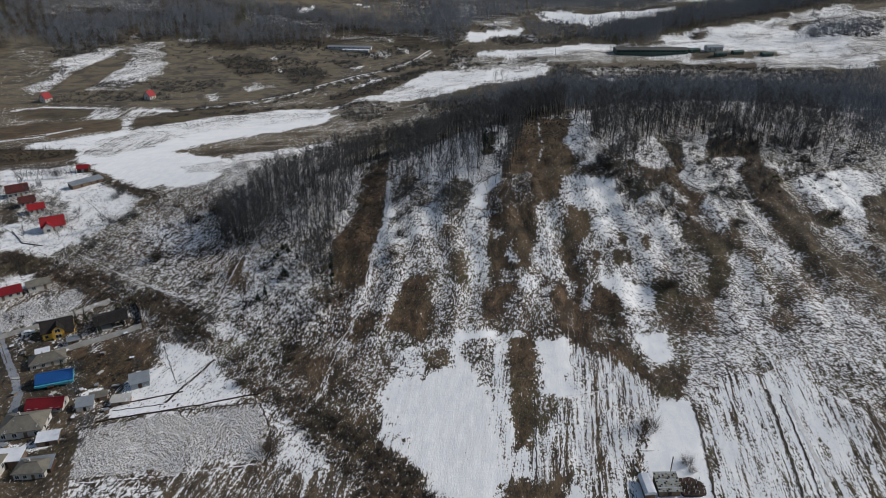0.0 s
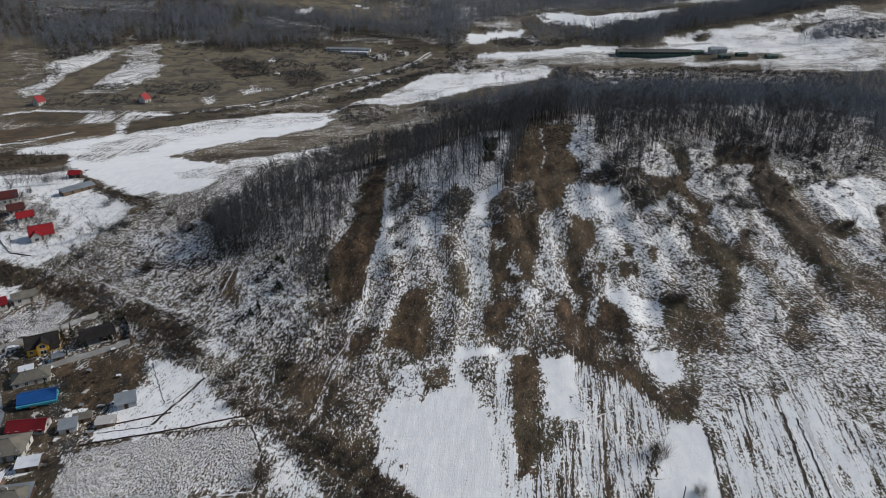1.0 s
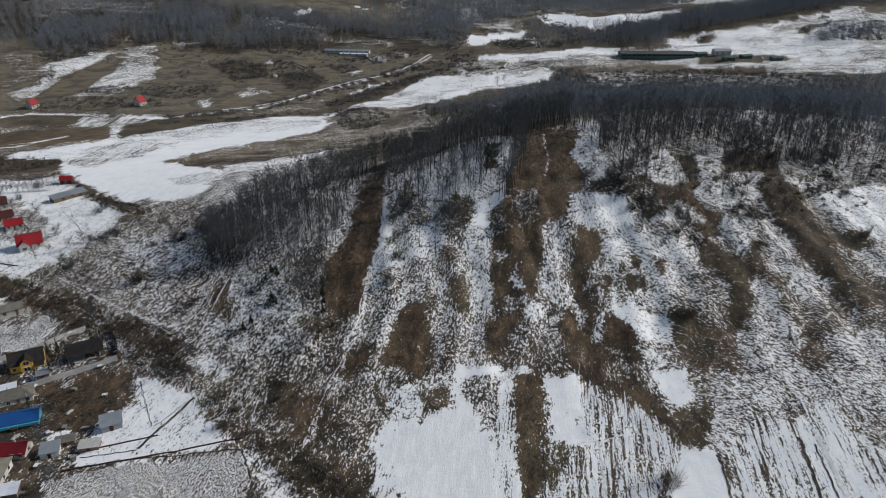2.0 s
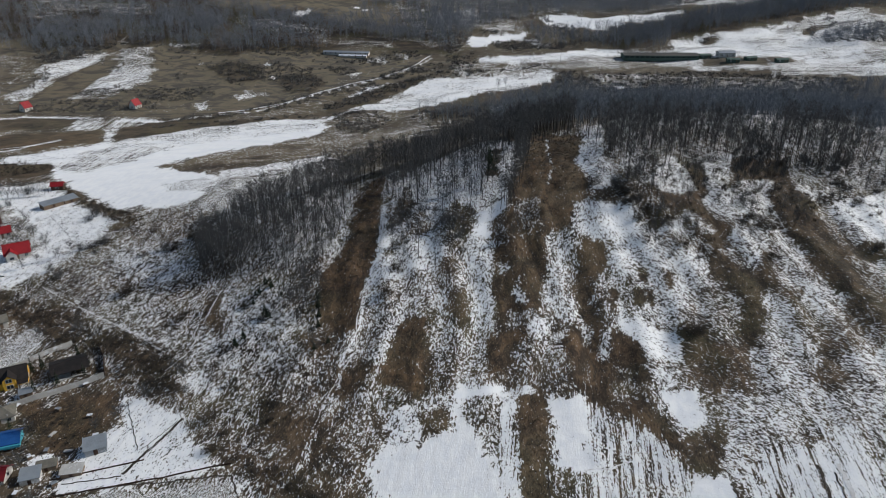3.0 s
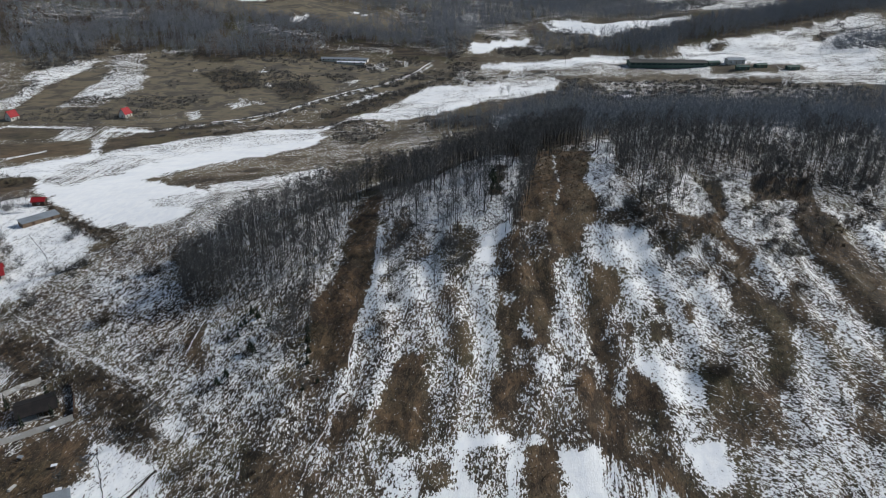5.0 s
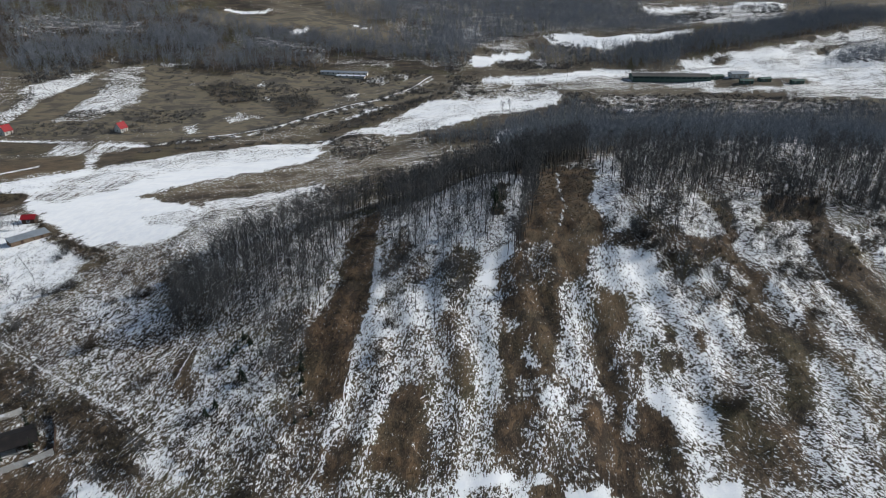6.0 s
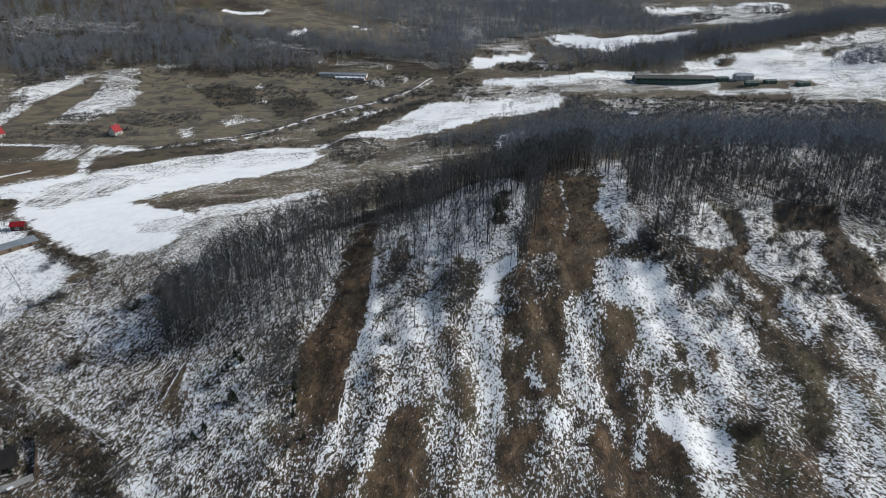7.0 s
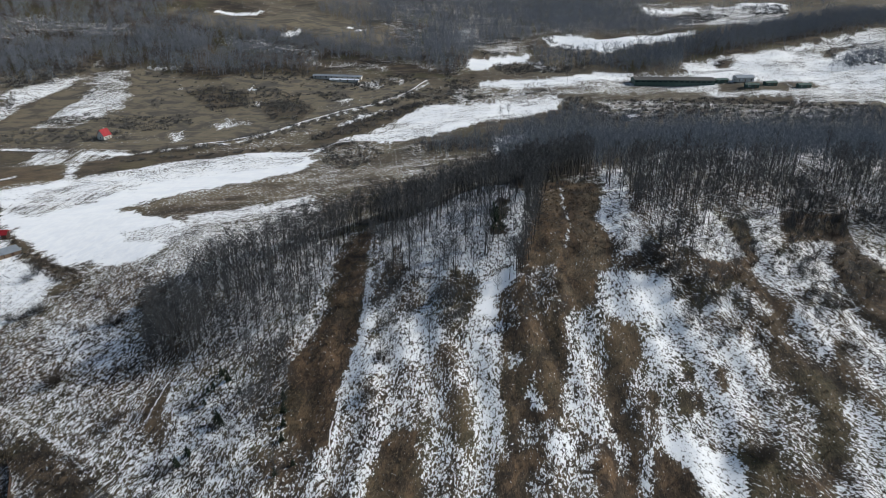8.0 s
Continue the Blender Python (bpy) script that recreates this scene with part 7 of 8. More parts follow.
# the hut in the snowy yard below the slope
hut = lean_to(55.2, 126.2, 1, 6.6, 6.4, 2.0, 3.2, "hut with patched slate roof beside a snowed shed", WOOD, SLATE, "hut", size=0.8)
for k in range(12):
    for j in range(13):
        if (k * 5 + j * 3 + k * j) % 7 < 2:
            continue
        v0, v1 = -3.5 + 0.54 * j, -3.5 + 0.54 * (j + 1) - 0.04
        z0, z1 = [2.46 + 1.2 * (v + 3.2) / 6.4 + 0.012 * ((k + j) % 3) for v in (v0, v1)]
        part("roof_tile", prism([(v0, z0), (v1, z1), (v1, z1 + 0.05), (v0, z0 + 0.05)], -3.6 + 0.6 * k, -3.6 + 0.6 * k + 0.57, "x"), (SLATE, GREY_ROOF, BROWN_ROOF, SLATE, SHEET)[(k * 3 + j * 2 + k * j) % 5], hut)
side = thing("snowed_shed", 50.3, 126.0, 1, "low shed with rounded snow cover beside the hut", "shed", sink=0.3)
part("wall", block(-1.2, 1.2, -3, 3, 0, 1.9), WOOD, side)
part("snow_cover", prism([(-1.5, 1.75), (-1.35, 2.3), (-0.8, 2.65), (0.6, 2.75), (1.3, 2.6), (1.45, 1.95)], -3.3, 3.3), SNOWY, side)
heap = thing("brush_pile", 61.3, 126.0, 0, "low dark stack of brushwood with white stakes beside the hut", "brush pile")
r2 = np.random.default_rng(9)
outline = [(math.copysign(abs(math.cos(a)) ** 0.5, math.cos(a)) * 3.3 + r2.normal(0, 0.12), math.copysign(abs(math.sin(a)) ** 0.5, math.sin(a)) * 2.9 + r2.normal(0, 0.12)) for a in np.linspace(0, 6.0, 24)]
part("brushwood", prism(outline, -0.4, 0.35, "z"), DARK_WOOD, heap)
for k in range(60):
    a, r = r2.uniform(0, 6.28), r2.uniform(0.2, 2.8)
    bm = block(-0.9, 0.9, -0.07, 0.07, 0.33, 0.45)
    bm.transform(Matrix.Translation((r * math.cos(a), r * 0.85 * math.sin(a), 0.1 * r2.random())) @ Matrix.Rotation(r2.uniform(0, 3.1), 4, "Z") @ Matrix.Rotation(r2.normal(0, 0.06), 4, "Y"))
    part("branch", bm, DARK_WOOD if k % 3 else EARTH, heap)
for k in range(20):
    x, y = -2.6 + 1.3 * (k % 5) + r2.normal(0, 0.2), -2.1 + 1.4 * (k // 5) + r2.normal(0, 0.2)
    part("stake", block(x - 0.08, x + 0.08, y - 0.06, y + 0.06, 0.3, 1.0 + 0.3 * r2.random()), FRAME, heap)
rails = thing("rail_fence", 50, 131, 0, "sparse wooden rail fence behind the hut", "fence")
for k, (x, y) in enumerate([(0, 0), (0.3, 3.5), (0.5, 7), (3.6, 7.3), (6.6, 7.4)]):
    part("post", block(x - 0.07, x + 0.07, y - 0.07, y + 0.07, -0.3, 1.2), WOOD, rails)
for z in (0.5, 1.0):
    part("rail", block(0.1, 0.2, 0, 7, z, z + 0.1), WOOD, rails)
    part("rail", block(0.5, 6.6, 7.3, 7.4, z, z + 0.1), WOOD, rails)
pole = thing("wooden_pole", 57.6, 131.0, 0, "tall bare wooden pole behind the hut", "pole")
part("shaft", block(-0.1, 0.1, -0.1, 0.1, -0.4, 5.2), WOOD, pole)


def parked_car(x, y, turn, label, paint):
    c = thing("car", x, y, turn, label, "car")
    outline = [(-2.1, 0.35), (2.1, 0.35), (2.15, 0.75), (1.9, 0.95), (1.0, 1.02), (0.5, 1.45), (-1.2, 1.48), (-1.8, 1.05), (-2.15, 0.95)]
    part("body", prism(outline, -0.85, 0.85), paint, c)
    part("window", prism([(0.95, 1.03), (0.5, 1.4), (-1.15, 1.42), (-1.6, 1.06)], -0.87, 0.87), GLASS, c)
    for u in (-1.35, 1.35):
        for v in (-0.8, 0.8):
            w = prism([(u + 0.33 * math.cos(a), 0.33 + 0.33 * math.sin(a)) for a in np.linspace(0, 5.9, 12)], v - 0.1, v + 0.1)
            part("wheel", w, RUBBER, c)
    return c


parked_car(-150, 208.5, 30, "white car parked in the yard by the fence", CAR_PAINT)
parked_car(-124.6, 176.5, 110, "dark car parked beside the blue roofed shed", DARK_WOOD)

# poles along the street and the meadow track
def power_pole(x, y, turn):
    p = thing("power_pole", x, y, turn, "grey wooden power pole with crossarm", "pole", "power poles", sink=0.5)
    v, f = tube([(0, 0, 0), (0, 0, 4), (0, 0, 8.5)], [0.14, 0.12, 0.09], 8)
    ob = new("pole", mesh_of("pole", (np.array(v), np.array(f)), WOOD))
    ob.parent = p
    part("crossarm", block(-0.8, 0.8, -0.06, 0.06, 7.7, 7.85), WOOD, p)
    for u in (-0.7, 0, 0.7):
        part("insulator", block(u - 0.05, u + 0.05, -0.05, 0.05, 7.85, 8.05), FRAME, p)


for x, y, a in ((-141, 169, 80), (-147, 190, 70), (-133, 150, 85), (-272.4, 436.8, 20)):
    power_pole(x, y, a)


# odds and ends in the village yards
ry = np.random.default_rng(33)


def yard_heap(x, y, kind):
    if kind == 0:
        h = thing("woodpile", x, y, ry.uniform(0, 180), "stacked grey firewood under a strip of snow", "woodpile", "woodpiles", 0.1)
        for r in range(3):
            for k in range(5 - r):
                v, f = tube([(-0.2 + 0.32 * k + 0.16 * r, 0, 0)] * 2, [0.16, 0.16], 7)
                v = [(p[0], -0.6 if i < 7 else 0.6, p[1] + 0.16 + 0.28 * r) for i, p in enumerate(v)]
                ob = new("log", mesh_of("log", (np.array(v), np.array(f)), WOOD))
                ob.parent = h
        part("snow_strip", block(-0.3, 1.3, -0.55, 0.55, 1.0, 1.12, 0.04), SNOWY, h)
    elif kind == 1:
        h = thing("crate", x, y, ry.uniform(0, 180), "weathered wooden crate in a yard", "crate", "crates", 0.05)
        for s in (-1, 1):
            part("side", block(-0.7, 0.7, s * 0.5 - 0.04, s * 0.5 + 0.04, 0, 0.9), WOOD, h)
            part("end", block(s * 0.66 - 0.04, s * 0.66 + 0.04, -0.45, 0.45, 0, 0.9), WOOD, h)
        part("lid", block(-0.75, 0.75, -0.58, 0.58, 0.9, 0.96), SHEET, h)
    else:
        h = thing("board_stack", x, y, ry.uniform(0, 180), "stack of old boards lying in a yard", "boards", "board stacks", 0.05)
        for k in range(5):
            part("board", block(-1.4 + 0.1 * k, 1.4 - 0.06 * k, -0.5, 0.5, 0.07 * k, 0.07 * k + 0.06), (WOOD, CONCRETE, SHEET)[k % 3], h)


for k, (x, y) in enumerate([(-130, 196), (-133, 197.5), (-146, 203), (-151, 199), (-144, 195), (-122, 172), (-113, 173), (-110, 176), (-118, 158), (-109, 159), (-101, 163), (-104, 176), (-99, 181), (-122, 147), (-108, 150), (-105, 141), (-118, 130), (-139, 181), (-144, 178), (-134, 172), (-112, 183), (-105, 190), (-116, 194), (-126, 181), (-150, 216), (-148, 204), (-156, 200), (-114, 206)]):
    yard_heap(x, y, k % 3)


# ---- evergreens, bushes, dry grass ----
def spruce(seed, tall, wide):
    r = np.random.default_rng(seed)
    pieces = []
    for k in range(220):
        u = r.random() ** 0.8
        a = r.uniform(0, 6.283)
        out = wide * 0.5 * (1 - u) * r.uniform(0.75, 1.1) + 0.1
        p = np.array([0, 0, tall * (0.08 + 0.9 * u)])
        d = np.array([math.cos(a) * out, math.sin(a) * out, -0.25 * out + 0.1])
        pieces.append(sliver(r, p + d * 0.3, d * 0.8, 0.22 * (1.2 - u)))
    return join([tube([(0, 0, -0.4), (0, 0, tall * 0.5), (0, 0, tall)], [0.16, 0.1, 0.02], 5)]), join(pieces)


spruces = [[mesh_of(n, a, m) for n, a, m in zip(("trunk", "needles"), spruce(k, t, w), (BARK, NEEDLE))] for k, (t, w) in enumerate([(5.5, 3.2), (4.2, 2.6), (8.0, 2.4)])]


def evergreen(x, y, kind, size, label, name="spruce"):
    e = tagged(new(name), label, "conifer")
    e.matrix_world = pose(x, y, ground_z(x, y), 0, 0, 40 * x) @ Matrix.Diagonal((size, size, size, 1))
    for n, m in zip(("trunk", "needles"), spruces[kind]):
        new(n, m).parent = e


for k, (x, y) in enumerate([(-37, 215), (-41, 212), (-60, 231), (-63, 249), (-68, 245), (-118, 214), (-118, 217), (-66, 252), (-58, 243), (-71, 240)]):
    evergreen(x, y, k % 2, 0.55 + 0.13 * (k % 4), "small dark green spruce on the snowy slope")
for k, (x, y) in enumerate([(-61.7, 232.8), (-66.6, 221.8), (-68.3, 218.1), (-66.9, 246.6), (-67.5, 239.8), (-65.1, 253.4)]):
    evergreen(x, y, k % 2, 1.0 - 0.1 * k, "small dark green spruce on the snowy slope")
for x, y, s in ((-42, 228, 0.85), (-43, 233, 1.0), (-41.5, 223, 0.8), (-44, 238, 0.9)):
    evergreen(x, y, 1, s, "dark green conifer at the edge of the brown strip")
for x, y, s in ((-123, 207, 0.8), (-116.5, 211.5, 0.7), (-128.5, 203.5, 0.75), (-141.5, 191.5, 0.6), (-126.5, 186.5, 0.55), (-123, 221, 0.8), (-132, 215, 0.9), (-135, 214, 0.85)):
    evergreen(x, y, 2, s, "narrow dark thuja in the village garden", "thuja")

# a ragged pine in the thin wood
pine = tagged(new("pine"), "tall pine with ragged dark crown among bare trees", "conifer")
pine.matrix_world = pose(19, 303, ground_z(19, 303))
r3 = np.random.default_rng(21)
new("trunk", mesh_of("trunk", join([tube([(0, 0, -0.5), (0.2, 0, 5), (0.5, 0.1, 10), (0.8, 0.1, 14)], [0.25, 0.2, 0.14, 0.04], 6)]), BARK)).parent = pine
clumps = []
for k in range(26):
    c = np.array([0.6 + r3.normal(0, 1.5), r3.normal(0, 1.4), r3.uniform(5.5, 14)])
    for j in range(16):
        clumps.append(sliver(r3, c + r3.normal(0, 0.4, 3), r3.normal(0, 0.8, 3), 0.18))
new("needles", mesh_of("needles", join(clumps), NEEDLE)).parent = pine

BUSHES = [mesh_of("twigs", bush(k, w, t, n, 0.018), SCRUB) for k, (w, t, n) in enumerate([(3.4, 2.2, 220), (4.5, 3.2, 300), (2.4, 1.5, 140), (5.5, 3.8, 340)])]
TALL_BUSH = [mesh_of("twigs", bush(30 + k, w, t, 280, 0.022), TWIG) for k, (w, t) in enumerate([(5.5, 6.5), (6.5, 5.5)])]


def shrub(x, y, mesh, size, label, name="bush"):
    b = tagged(new(name, mesh), label, "bush", "bushes of the hillside")
    b.matrix_world = pose(x, y, ground_z(x, y), 0, 0, 77 * x) @ Matrix.Diagonal((size, size, size, 1))


for k, (x, y) in enumerate([(-114, 289), (-104, 292), (-103, 302), (-102, 310), (-99, 317), (-122, 260), (-92, 241), (-71, 239), (-153, 302), (-149, 303), (-15, 249), (-17, 251), (-20, 237), (80, 210), (74, 253), (87, 265), (77, 268), (72, 281), (74, 276), (87, 251), (118, 261), (116, 266), (127, 273), (37, 271), (32, 264), (22, 260), (8, 257), (-3, 287), (118, 287), (117, 244)]):
    shrub(x, y, BUSHES[(k * 3) % 4], 0.9 + 0.25 * (k % 3), "dark leafless bush standing on the patchy snow")
for k, (x, y) in enumerate([(-113.3, 288.8), (-121.8, 257.9), (-94, 237.1), (-87.4, 238.1), (-62.9, 231.7), (-59.5, 238), (-71, 216), (-93.7, 232.2), (-125.2, 285.7), (-78.5, 252.7), (-129.7, 308), (-92.9, 266.9)]):
    shrub(x, y, BUSHES[(k * 3 + 1) % 4], 0.8 + 0.2 * (k % 3), "dark leafless bush on the patchy snow of the slope")
for k, (x, y) in enumerate([(-92.5, 240.3), (-122.3, 259.3), (-19.1, 234.8), (75.9, 211.8), (-55.2, 235.6), (-91.7, 260.3), (78.9, 210.6), (-114.3, 287.5), (-114.5, 292.7), (-107.8, 302.2), (-104.7, 305.3), (116.9, 267.2), (120.2, 264.8), (120.7, 271.6), (121.9, 261.1), (112.4, 263.1), (73.8, 264.9), (78, 270.8), (74.9, 275.7), (72.2, 282.8), (64.8, 278.9), (92.1, 301.5), (61.2, 287.8)]):
    shrub(x, y, BUSHES[(k * 3 + 1) % 4], 0.9 + 0.2 * (k % 4), "dark leafless bush on the speckled slope")
for k, (x, y) in enumerate([(169.8, 280.2), (165.7, 282.9), (187, 300.3), (194.5, 309.5), (188.1, 312.4), (166.1, 299.2), (163.5, 307.6), (178.4, 319.7), (179.8, 293.6), (193.5, 300.4), (174.3, 260.2), (116.3, 312.1), (105.7, 288.1), (139.5, 303.4), (148.1, 315)]):
    shrub(x, y, BUSHES[(k * 3 + 2) % 4], 1.0 + 0.25 * (k % 3), "dark leafless bush on the snowy terraces")
shrub(62.5, 133.6, BUSHES[1], 1.0, "rounded brown bush in the snow behind the hut")
for k, (x, y) in enumerate([(-156, 297), (-154, 298), (-165, 284), (-122, 258), (-95, 257), (-109, 297), (-114, 287), (-67, 185), (-62, 179), (-63, 173), (-56, 170), (56, 146), (-87, 203), (-81, 199), (-87, 206), (-47, 144), (166, 240), (157, 250), (-112, 291), (-106, 297), (63, 131)]):
    shrub(x, y, BUSHES[k % 4], 0.9 + 0.2 * (k % 4), "leafless bush at the foot of the slope")
for k, (x, y) in enumerate([(3, 269), (6, 264), (1, 273), (4, 276), (-117, 288), (-101, 296), (-96, 300), (70, 284), (76, 290)]):
    shrub(x, y, TALL_BUSH[k % 2], 0.9 + 0.2 * (k % 3), "tall thicket of bare saplings on the snow", "thicket")

BROOK = [(-206, 504), (-183, 510), (-159, 516), (-118, 531), (-91, 527), (-65, 542)]
ROADSIDE = [(-141, 536), (-107, 572), (-81, 593), (-44, 630), (-24, 656), (8, 646), (96, 671)]
CLUMPS = [(66, 294), (69, 283), (73, 280), (76, 274), (79, 269), (81, 260), (88, 264), (75, 254), (117, 287), (116, 274), (118, 266), (119, 260), (126, 267), (136, 279), (137, 273), (164, 314), (155, 313), (105, 281), (102, 287), (78, 313), (91, 284), (93, 275), (107, 276), (139, 291), (148, 278), (72, 315), (103, 296), (124, 283), (79, 251), (109, 255)]
SLOPE_CLUMPS = [(-14, 280), (-10, 286), (-5, 277), (-1, 275), (12, 273), (18, 279), (-18, 274), (-16, 266), (22, 265), (26, 260), (29, 269), (7, 261), (-21, 237), (-17, 254), (27, 295), (33, 290), (36, 274), (37, 263), (-40, 255), (-42, 245), (-48, 246), (-56, 259), (-47, 234), (-56, 238), (-55, 245), (-56, 229), (-39, 213), (-34, 325)]
for spots, count, loose, label in ((CLUMPS, 4, 2.4, "grey leafless thicket tree below the ridge wood"), (SLOPE_CLUMPS, 2, 1.8, "grey leafless sapling on the snowy slope")):
    for k, (x, y) in enumerate(spots):
        for j in range(count):
            px, py = x + rng.normal(0, loose), y + rng.normal(0, loose)
            t = tagged(new("thicket_tree"), label, "tree", "thicket trees")
            size = rng.uniform(0.26, 0.5)
            t.matrix_world = pose(px, py, ground_z(px, py), 0, 0, rng.uniform(0, 360)) @ Matrix.Diagonal((size * 1.5, size * 1.5, size, 1))
            for part_name, mesh in zip(("trunk", "crown"), tree_meshes[3 if (k + j) % 2 else 5]):
                new(part_name, mesh).parent = t
scrub_arrays = [bush(50 + k, w, t, 46, 0.06) for k, (w, t) in enumerate([(3.0, 2.0), (4.0, 2.8), (2.2, 1.4)])]
low_arrays = [bush(60 + k, w, t, 14, 0.06) for k, (w, t) in enumerate([(1.6, 0.9), (2.0, 1.1), (1.2, 0.7)])]


far_arrays = [bush(90 + k, w, t, 44, 0.1) for k, (w, t) in enumerate([(5.0, 2.0), (6.0, 2.6), (4.0, 1.5)])]


def thickets(name, outline, step, keep, label, arrays=scrub_arrays, low=0.6, high=1.2, material=SCRUB):
    places = scatter(rng, outline, step, keep)
    tagged(new(name, mesh_of(name, planted(arrays, places, rng, low, high), material)), label, "scrub", kind="stuff")


thickets("foot_scrub", [(-54, 171), (-37, 163), (-23, 151), (-3, 130), (2, 118), (-15, 118), (-28, 137), (-42, 152)], 2.0, 0.85, "brown leafless scrub along the foot of the slope")
thickets("brook_scrub", [(-197, 272), (-171, 264), (-145, 252), (-123, 238), (-97, 224), (-83, 212), (-83, 199), (-99, 204), (-126, 225), (-160, 247), (-187, 255)], 2.3, 0.8, "dark leafless scrub along the brook")
thickets("gully_scrub", [(22, 277), (38, 273), (39, 253), (34, 227), (24, 208), (16, 195), (14, 212), (21, 244)], 3.2, 0.6, "low brown scrub in the gully", low_arrays)
thickets("strip_scrub", [(96, 250), (106, 254), (108, 220), (83, 182), (76, 194), (74, 214), (96, 227)], 3.4, 0.5, "low olive scrub on the hillside", low_arrays)
thickets("slope_scrub", [(-76, 212), (-57, 227), (-42, 217), (-39, 193), (-46, 169), (-62, 179)], 3.6, 0.7, "thin leafless saplings on the lower slope")
thickets("clearing_scrub", [(34, 335), (74, 350), (70, 300), (64, 285), (48, 280), (40, 300)], 2.6, 0.7, "rusty low growth in the clearing", low_arrays)
thickets("strip_bracken", [(-42, 300), (-30, 300), (-27, 260), (-35, 230), (-43, 230), (-40, 262)], 2.2, 0.7, "rusty low growth on the brown strip", low_arrays)
thickets("upper_scrub", [(70, 268), (72, 300), (95, 312), (130, 300), (170, 300), (175, 270), (150, 262), (101, 276), (101, 243), (81, 244)], 4.0, 0.6, "scattered leafless bushes below the ridge wood")
for outline in ([(-120, 196), (-117, 198), (-104, 177), (-98, 159), (-101, 159)], [(-164, 220), (-158, 222), (-147, 205), (-147, 195)], [(-133, 180), (-117, 174), (-115, 171), (-131, 177)], [(-137, 225), (-133, 227), (-123, 214), (-124, 208), (-130, 214)], [(-126, 191), (-122, 193), (-114, 174), (-115, 171)], [(-112, 155), (-108, 157), (-102, 145), (-103, 142)], [(-131, 162), (-123, 164), (-121, 160), (-129, 158)]):
    thickets("yard_scrub", outline, 2.3, 0.6, "tangled leafless bushes between the village yards", scrub_arrays, 0.4, 0.9)
thickets("hedge_scrub", [(-217, 391), (-194, 367), (-165, 345), (-144, 330), (-144, 320), (-160, 329), (-189, 355)], 2.2, 0.8, "dark hedge along the snowy field")
thickets("meadow_scrub", [(-288, 425), (-244, 430), (-232, 415), (-253, 401), (-272, 397)], 3.0, 0.8, "dark scrub beside the snowy gardens")
for name, line, wide in (("brook_hedge", BROOK, 5.0), ("road_hedge", ROADSIDE, 4.0)):
    places = []
    for (ax, ay), (bx, by) in zip(line, line[1:]):
        for k in range(int(math.hypot(bx - ax, by - ay) / 2.6)):
            t = rng.random()
            places.append((ax + (bx - ax) * t + rng.normal(0, wide * 0.4), ay + (by - ay) * t + rng.normal(0, wide * 0.4)))
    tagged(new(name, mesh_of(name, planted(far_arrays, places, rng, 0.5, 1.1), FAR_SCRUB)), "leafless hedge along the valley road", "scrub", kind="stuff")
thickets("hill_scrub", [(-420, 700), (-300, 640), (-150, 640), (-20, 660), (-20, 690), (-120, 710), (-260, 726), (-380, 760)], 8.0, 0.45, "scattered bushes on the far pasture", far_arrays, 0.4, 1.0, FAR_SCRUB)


def far_patch(outline):
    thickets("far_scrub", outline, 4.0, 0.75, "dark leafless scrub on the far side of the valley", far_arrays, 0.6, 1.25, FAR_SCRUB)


far_patch([(-213.9, 647), (-191.6, 662.8), (-160.8, 646.9), (-156.5, 619.1), (-182.2, 612.2)])
far_patch([(-146.3, 625.2), (-118.8, 641.4), (-100, 613.2), (-109.3, 588.8), (-132.1, 592)])
far_patch([(-216.1, 591.5), (-193.8, 598.1), (-183.2, 577.8), (-204.9, 571.6)])
far_patch([(-299.5, 577.6), (-263.7, 589.8), (-252.4, 578.5), (-288.3, 567.8)])
far_patch([(-95.4, 558.2), (-65.4, 590.2), (-20.6, 642.2), (-18.8, 628.6), (-54.8, 571.9), (-87, 545.4)])
far_patch([(-99, 669.5), (-65.8, 688.2), (-25.4, 707.9), (-22.1, 686.3), (-63.3, 662.3)])
far_patch([(-366.1, 642.4), (-346.8, 670.8), (-308, 696.5), (-298.4, 684.9), (-332.5, 650.6), (-352.5, 624.9)])
far_patch([(-321.8, 544.7), (-276.8, 552.7), (-225.8, 559.6), (-220.2, 545.5), (-271.1, 532.8), (-313.4, 530)])
far_patch([(-83.4, 535.4), (-56.8, 550.6), (-38.1, 520.8), (-53.7, 486.4), (-73.6, 497.1)])
far_patch([(1, 690.7), (32.6, 706.8), (31.5, 680.7), (5.9, 658.4)])
far_patch([(128.3, 780.3), (165.8, 766.9), (164.7, 746.6), (123.2, 747.7)])
far_patch([(49.8, 729.2), (117.3, 745), (161.9, 746.7), (119.8, 725.6), (59.3, 711.6)])
far_patch([(274.1, 984.3), (339.9, 1040.1), (370.1, 997.8), (308.6, 925.4), (273.7, 944.2)])
far_patch([(405, 1051.9), (467.6, 1071.1), (446.9, 991.5), (401.5, 1002.9)])
far_patch([(-263, 710), (-247, 716), (-220, 710), (-216, 684), (-242, 686)])
far_patch([(-219, 721), (-169, 719), (-121, 719), (-117, 700), (-144, 676), (-176, 684), (-205, 696)])
far_patch([(-186, 646), (-151, 662), (-117, 648), (-114, 617), (-140, 613), (-174, 620)])
far_patch([(-188, 621), (-168, 616), (-170, 604), (-187, 609)])
far_patch([(-291, 637), (-281, 635), (-277, 622), (-286, 624)])
far_patch([(-234, 627), (-223, 630), (-218, 611), (-227, 612)])
far_patch([(-258, 582), (-233, 594), (-200, 588), (-197, 566), (-237, 562)])
far_patch([(-348, 613), (-338, 618), (-330, 595), (-335, 581)])
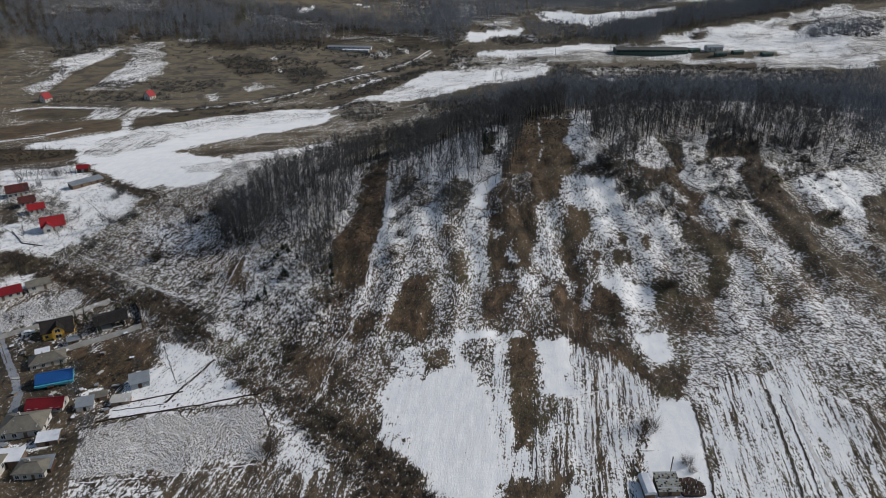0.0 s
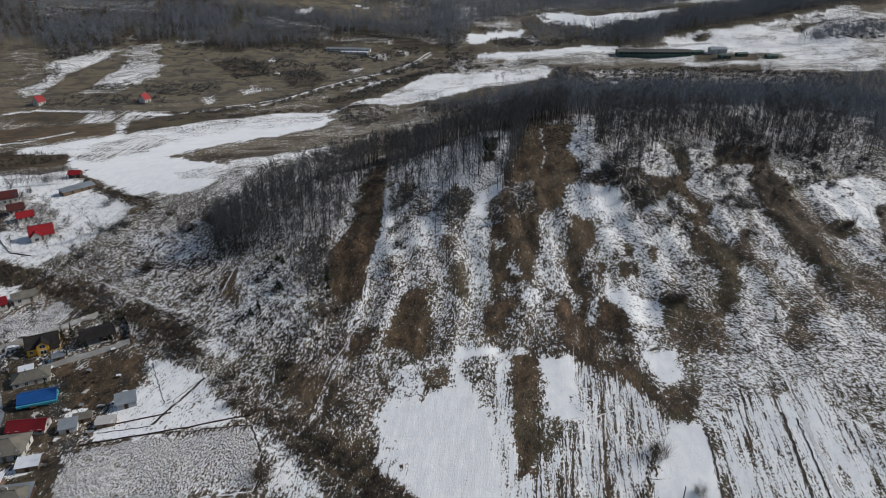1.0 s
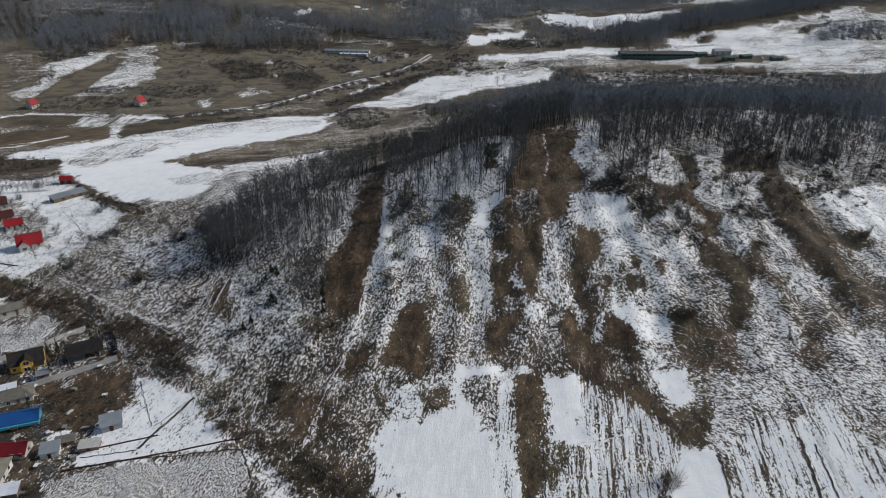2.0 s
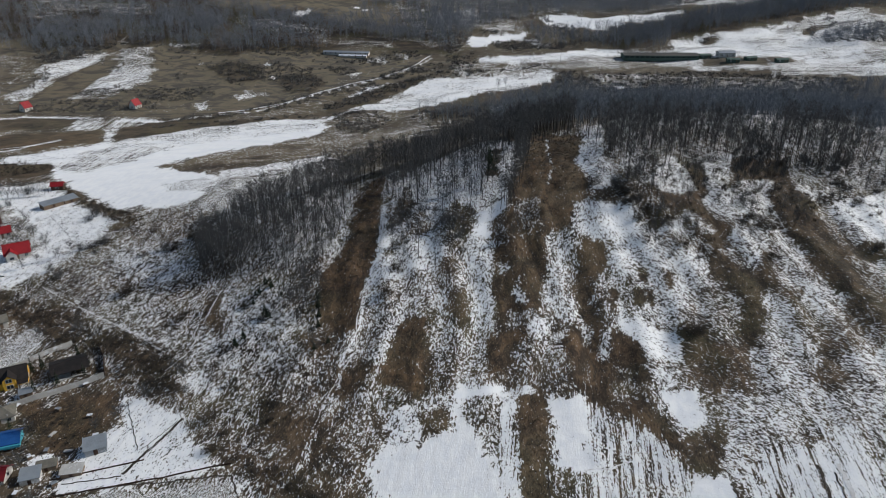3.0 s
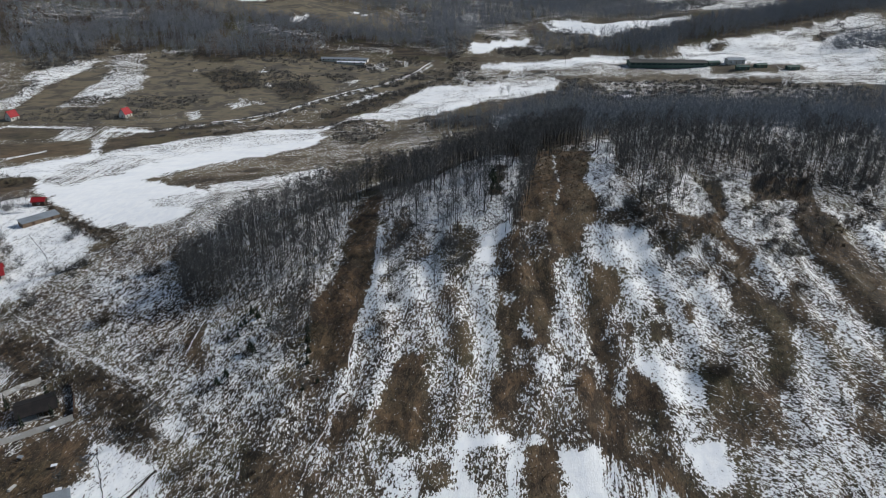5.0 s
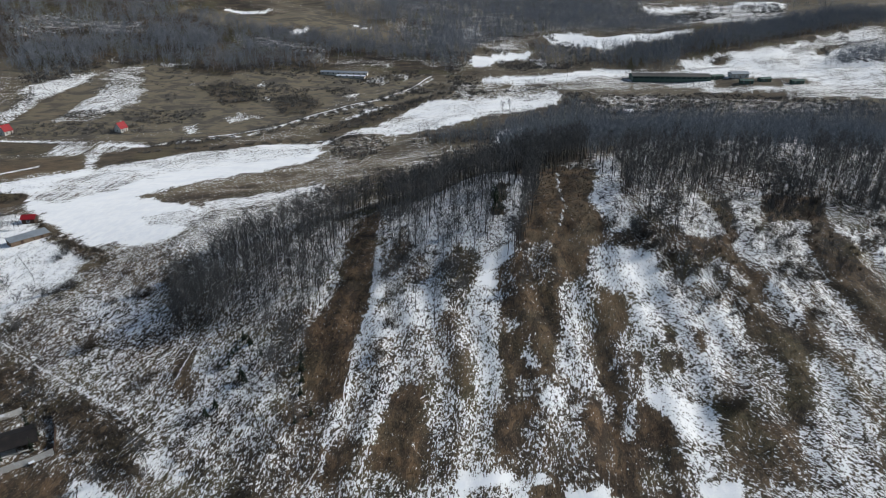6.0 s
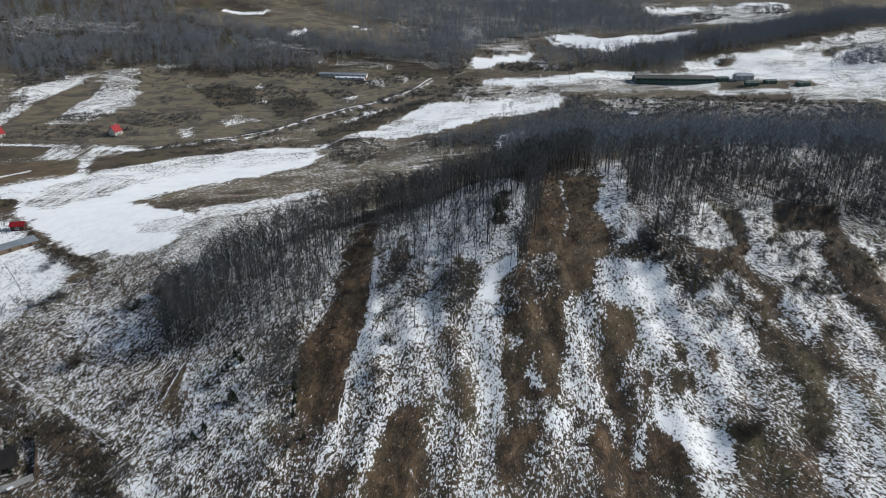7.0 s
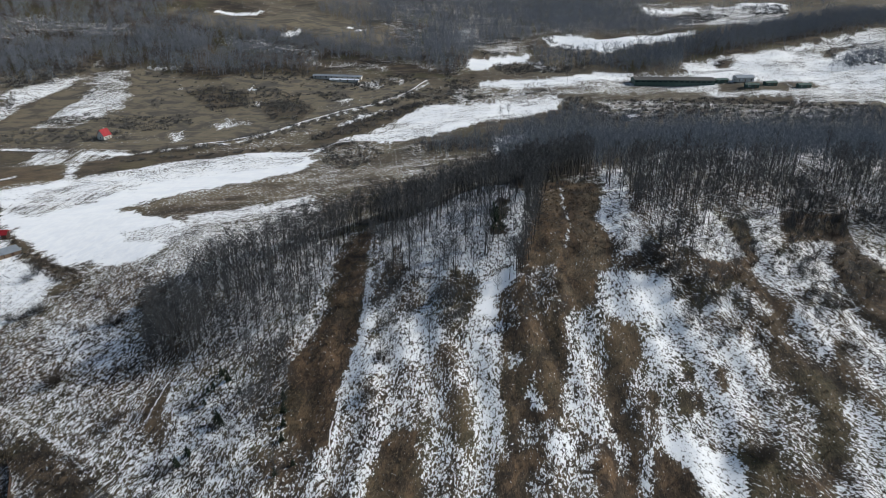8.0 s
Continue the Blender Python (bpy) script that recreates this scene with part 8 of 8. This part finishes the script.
far_patch([(-322, 750), (-278, 764), (-273, 739), (-308, 728)])
far_patch([(-307, 705), (-290, 719), (-275, 695), (-294, 685)])
far_patch([(-111, 657), (-92, 660), (-70, 641), (-88, 630)])
far_patch([(1, 761), (35, 769), (22, 725), (3, 694)])
far_patch([(3, 683), (31, 680), (28, 655), (6, 648)])
far_patch([(38, 782), (67, 787), (63, 772), (40, 769)])
far_patch([(45, 741), (97, 764), (109, 732), (59, 717)])
far_patch([(106, 844), (118, 796), (138, 776), (143, 805), (127, 814)])
far_patch([(263, 759), (274, 752), (266, 735), (260, 740)])
far_patch([(382, 780), (407, 802), (398, 776), (380, 765)])
far_patch([(420, 817), (436, 823), (420, 791), (414, 798)])
far_patch([(401, 777), (453, 792), (498, 799), (461, 738), (413, 729), (384, 732)])
far_patch([(103, 654), (127, 654), (124, 613), (95, 602)])
far_patch([(130, 645), (245, 646), (353, 619), (348, 581), (179, 587), (121, 597)])
far_patch([(-60, 633), (-34, 662), (-4, 674), (1, 660), (-32, 637), (-55, 617)])
far_patch([(-74, 597), (-4, 647), (25, 652), (29, 638), (-4, 631), (-60, 588)])
far_patch([(-24, 522), (40, 528), (48, 566), (20, 556), (-20, 544)])
far_patch([(-307, 557), (-280, 562), (-233, 563), (-231, 557), (-277, 554), (-301, 549)])
far_patch([(-207, 523), (-163, 536), (-135, 562), (-104, 587), (-79, 610), (-43, 650), (-42, 643), (-77, 601), (-102, 578), (-133, 552), (-160, 526), (-201, 513)])
far_patch([(-382, 678), (-365, 685), (-320, 687), (-306, 666), (-324, 649), (-346, 635), (-364, 648)])
far_patch([(-407, 708), (-366, 718), (-324, 728), (-314, 704), (-357, 687), (-398, 689)])

GARDEN_TREES = [(mesh_of("trunk", t, BARK), mesh_of("crown", c, TWIG)) for t, c in (bare_tree(120 + k, 4.6, 1.5, 0.25, 14, 240, 0.045, 5, long=0.2) for k in range(2))]

# rows of young fruit trees in the upper gardens
for (x0, y0), (x1, y1), count in (((-241.6, 364.3), (-211.1, 370.3), 13), ((-248.5, 374.1), (-218.9, 380.8), 11)):
    for k in range(count):
        u = k / (count - 1)
        t = tagged(new("fruit_tree"), "young bare fruit tree in an orchard row", "tree", "orchard trees")
        x, y = x0 + (x1 - x0) * u, y0 + (y1 - y0) * u
        t.matrix_world = pose(x, y, ground_z(x, y), 0, 0, 70 * k) @ Matrix.Diagonal((1, 1, 1.05, 1))
        for part_name, mesh in zip(("trunk", "crown"), GARDEN_TREES[k % 2]):
            new(part_name, mesh).parent = t
for k, (x, y) in enumerate([(-157.5, 296.2), (-149.3, 292.4), (-149.5, 300.7), (-162.5, 279.0), (-156.5, 274.3), (-224.0, 372.6), (-224.4, 355.1), (-170.5, 330.0), (-170.1, 335.9)]):
    shrub(x, y, TALL_BUSH[k % 2], 0.8 + 0.15 * (k % 3), "round bare bush at the edge of the snowy gardens")

# tussocks of dry grass, thick where no snow lies
STRAW = worn("dry_grass", (0.12, 0.085, 0.05), (0.22, 0.165, 0.1), 1.0, 0.9)
tr = np.random.default_rng(12)
N = 60000
gx, gy = tr.uniform(-150, 170, N), tr.uniform(125, 345, N)
gi, gj = np.searchsorted(GX, gx), np.searchsorted(GY, gy)
ok = tr.random(N) < np.clip(0.78 - SNOW[gj, gi], 0, 1) * 1.3 * (1 - 0.6 * FURROW[gj, gi])
gx, gy, gz = gx[ok], gy[ok], ZZ[gj[ok], gi[ok]]
n = len(gx)
base = np.stack([gx, gy, gz - 0.1], -1)
verts, step = [], 3
for k in range(3):
    a = tr.uniform(0, 6.283, n)
    w, h = tr.uniform(0.08, 0.16, n), tr.uniform(0.2, 0.5, n)
    c, s = np.cos(a), np.sin(a)
    off = tr.normal(0, 0.16, (n, 2))
    p = base + np.concatenate([off, np.zeros((n, 1))], 1)
    one = p + np.stack([c * w, s * w, 0 * w], -1)
    two = p - np.stack([c * w, s * w, 0 * w], -1)
    tip = p + np.stack([tr.normal(0, 0.22, n), tr.normal(0, 0.22, n), h], -1)
    verts.append(np.stack([one, two, tip], 1).reshape(-1, 3))
v = np.concatenate(verts)
tagged(new("dry_grass", mesh_of("dry_grass", (v, np.arange(len(v)).reshape(-1, 3)), STRAW)), "dry tussock grass poking through thin snow", "grass", kind="stuff")

# garden trees of the two villages
for k, (x, y) in enumerate([(-220, 319), (-196, 316), (-190, 304), (-187, 312), (-175, 300), (-172, 287), (-176, 282), (-164, 289), (-160, 293), (-220, 338), (-207, 338), (-200, 330), (-193, 284), (-199, 299), (-232, 352), (-150, 222), (-146, 196), (-118, 181), (-140, 176), (-112, 168), (-100, 184), (-95, 188), (-90, 196), (-84, 206), (-80, 203), (-77, 196), (-130, 144), (-136, 160), (-147, 182), (-101, 152), (-99, 145), (-160, 214), (-153, 228), (-141, 231), (-128, 232), (-121, 231)]):
    t = tagged(new("fruit_tree"), "small bare garden tree beside the village houses", "tree", "garden trees")
    size = 0.9 + 0.14 * (k % 5)
    t.matrix_world = pose(x, y, ground_z(x, y), 0, 0, 50 * k) @ Matrix.Diagonal((size * 1.1, size * 1.1, size, 1))
    for part_name, mesh in zip(("trunk", "crown"), GARDEN_TREES[k % 2]):
        new(part_name, mesh).parent = t
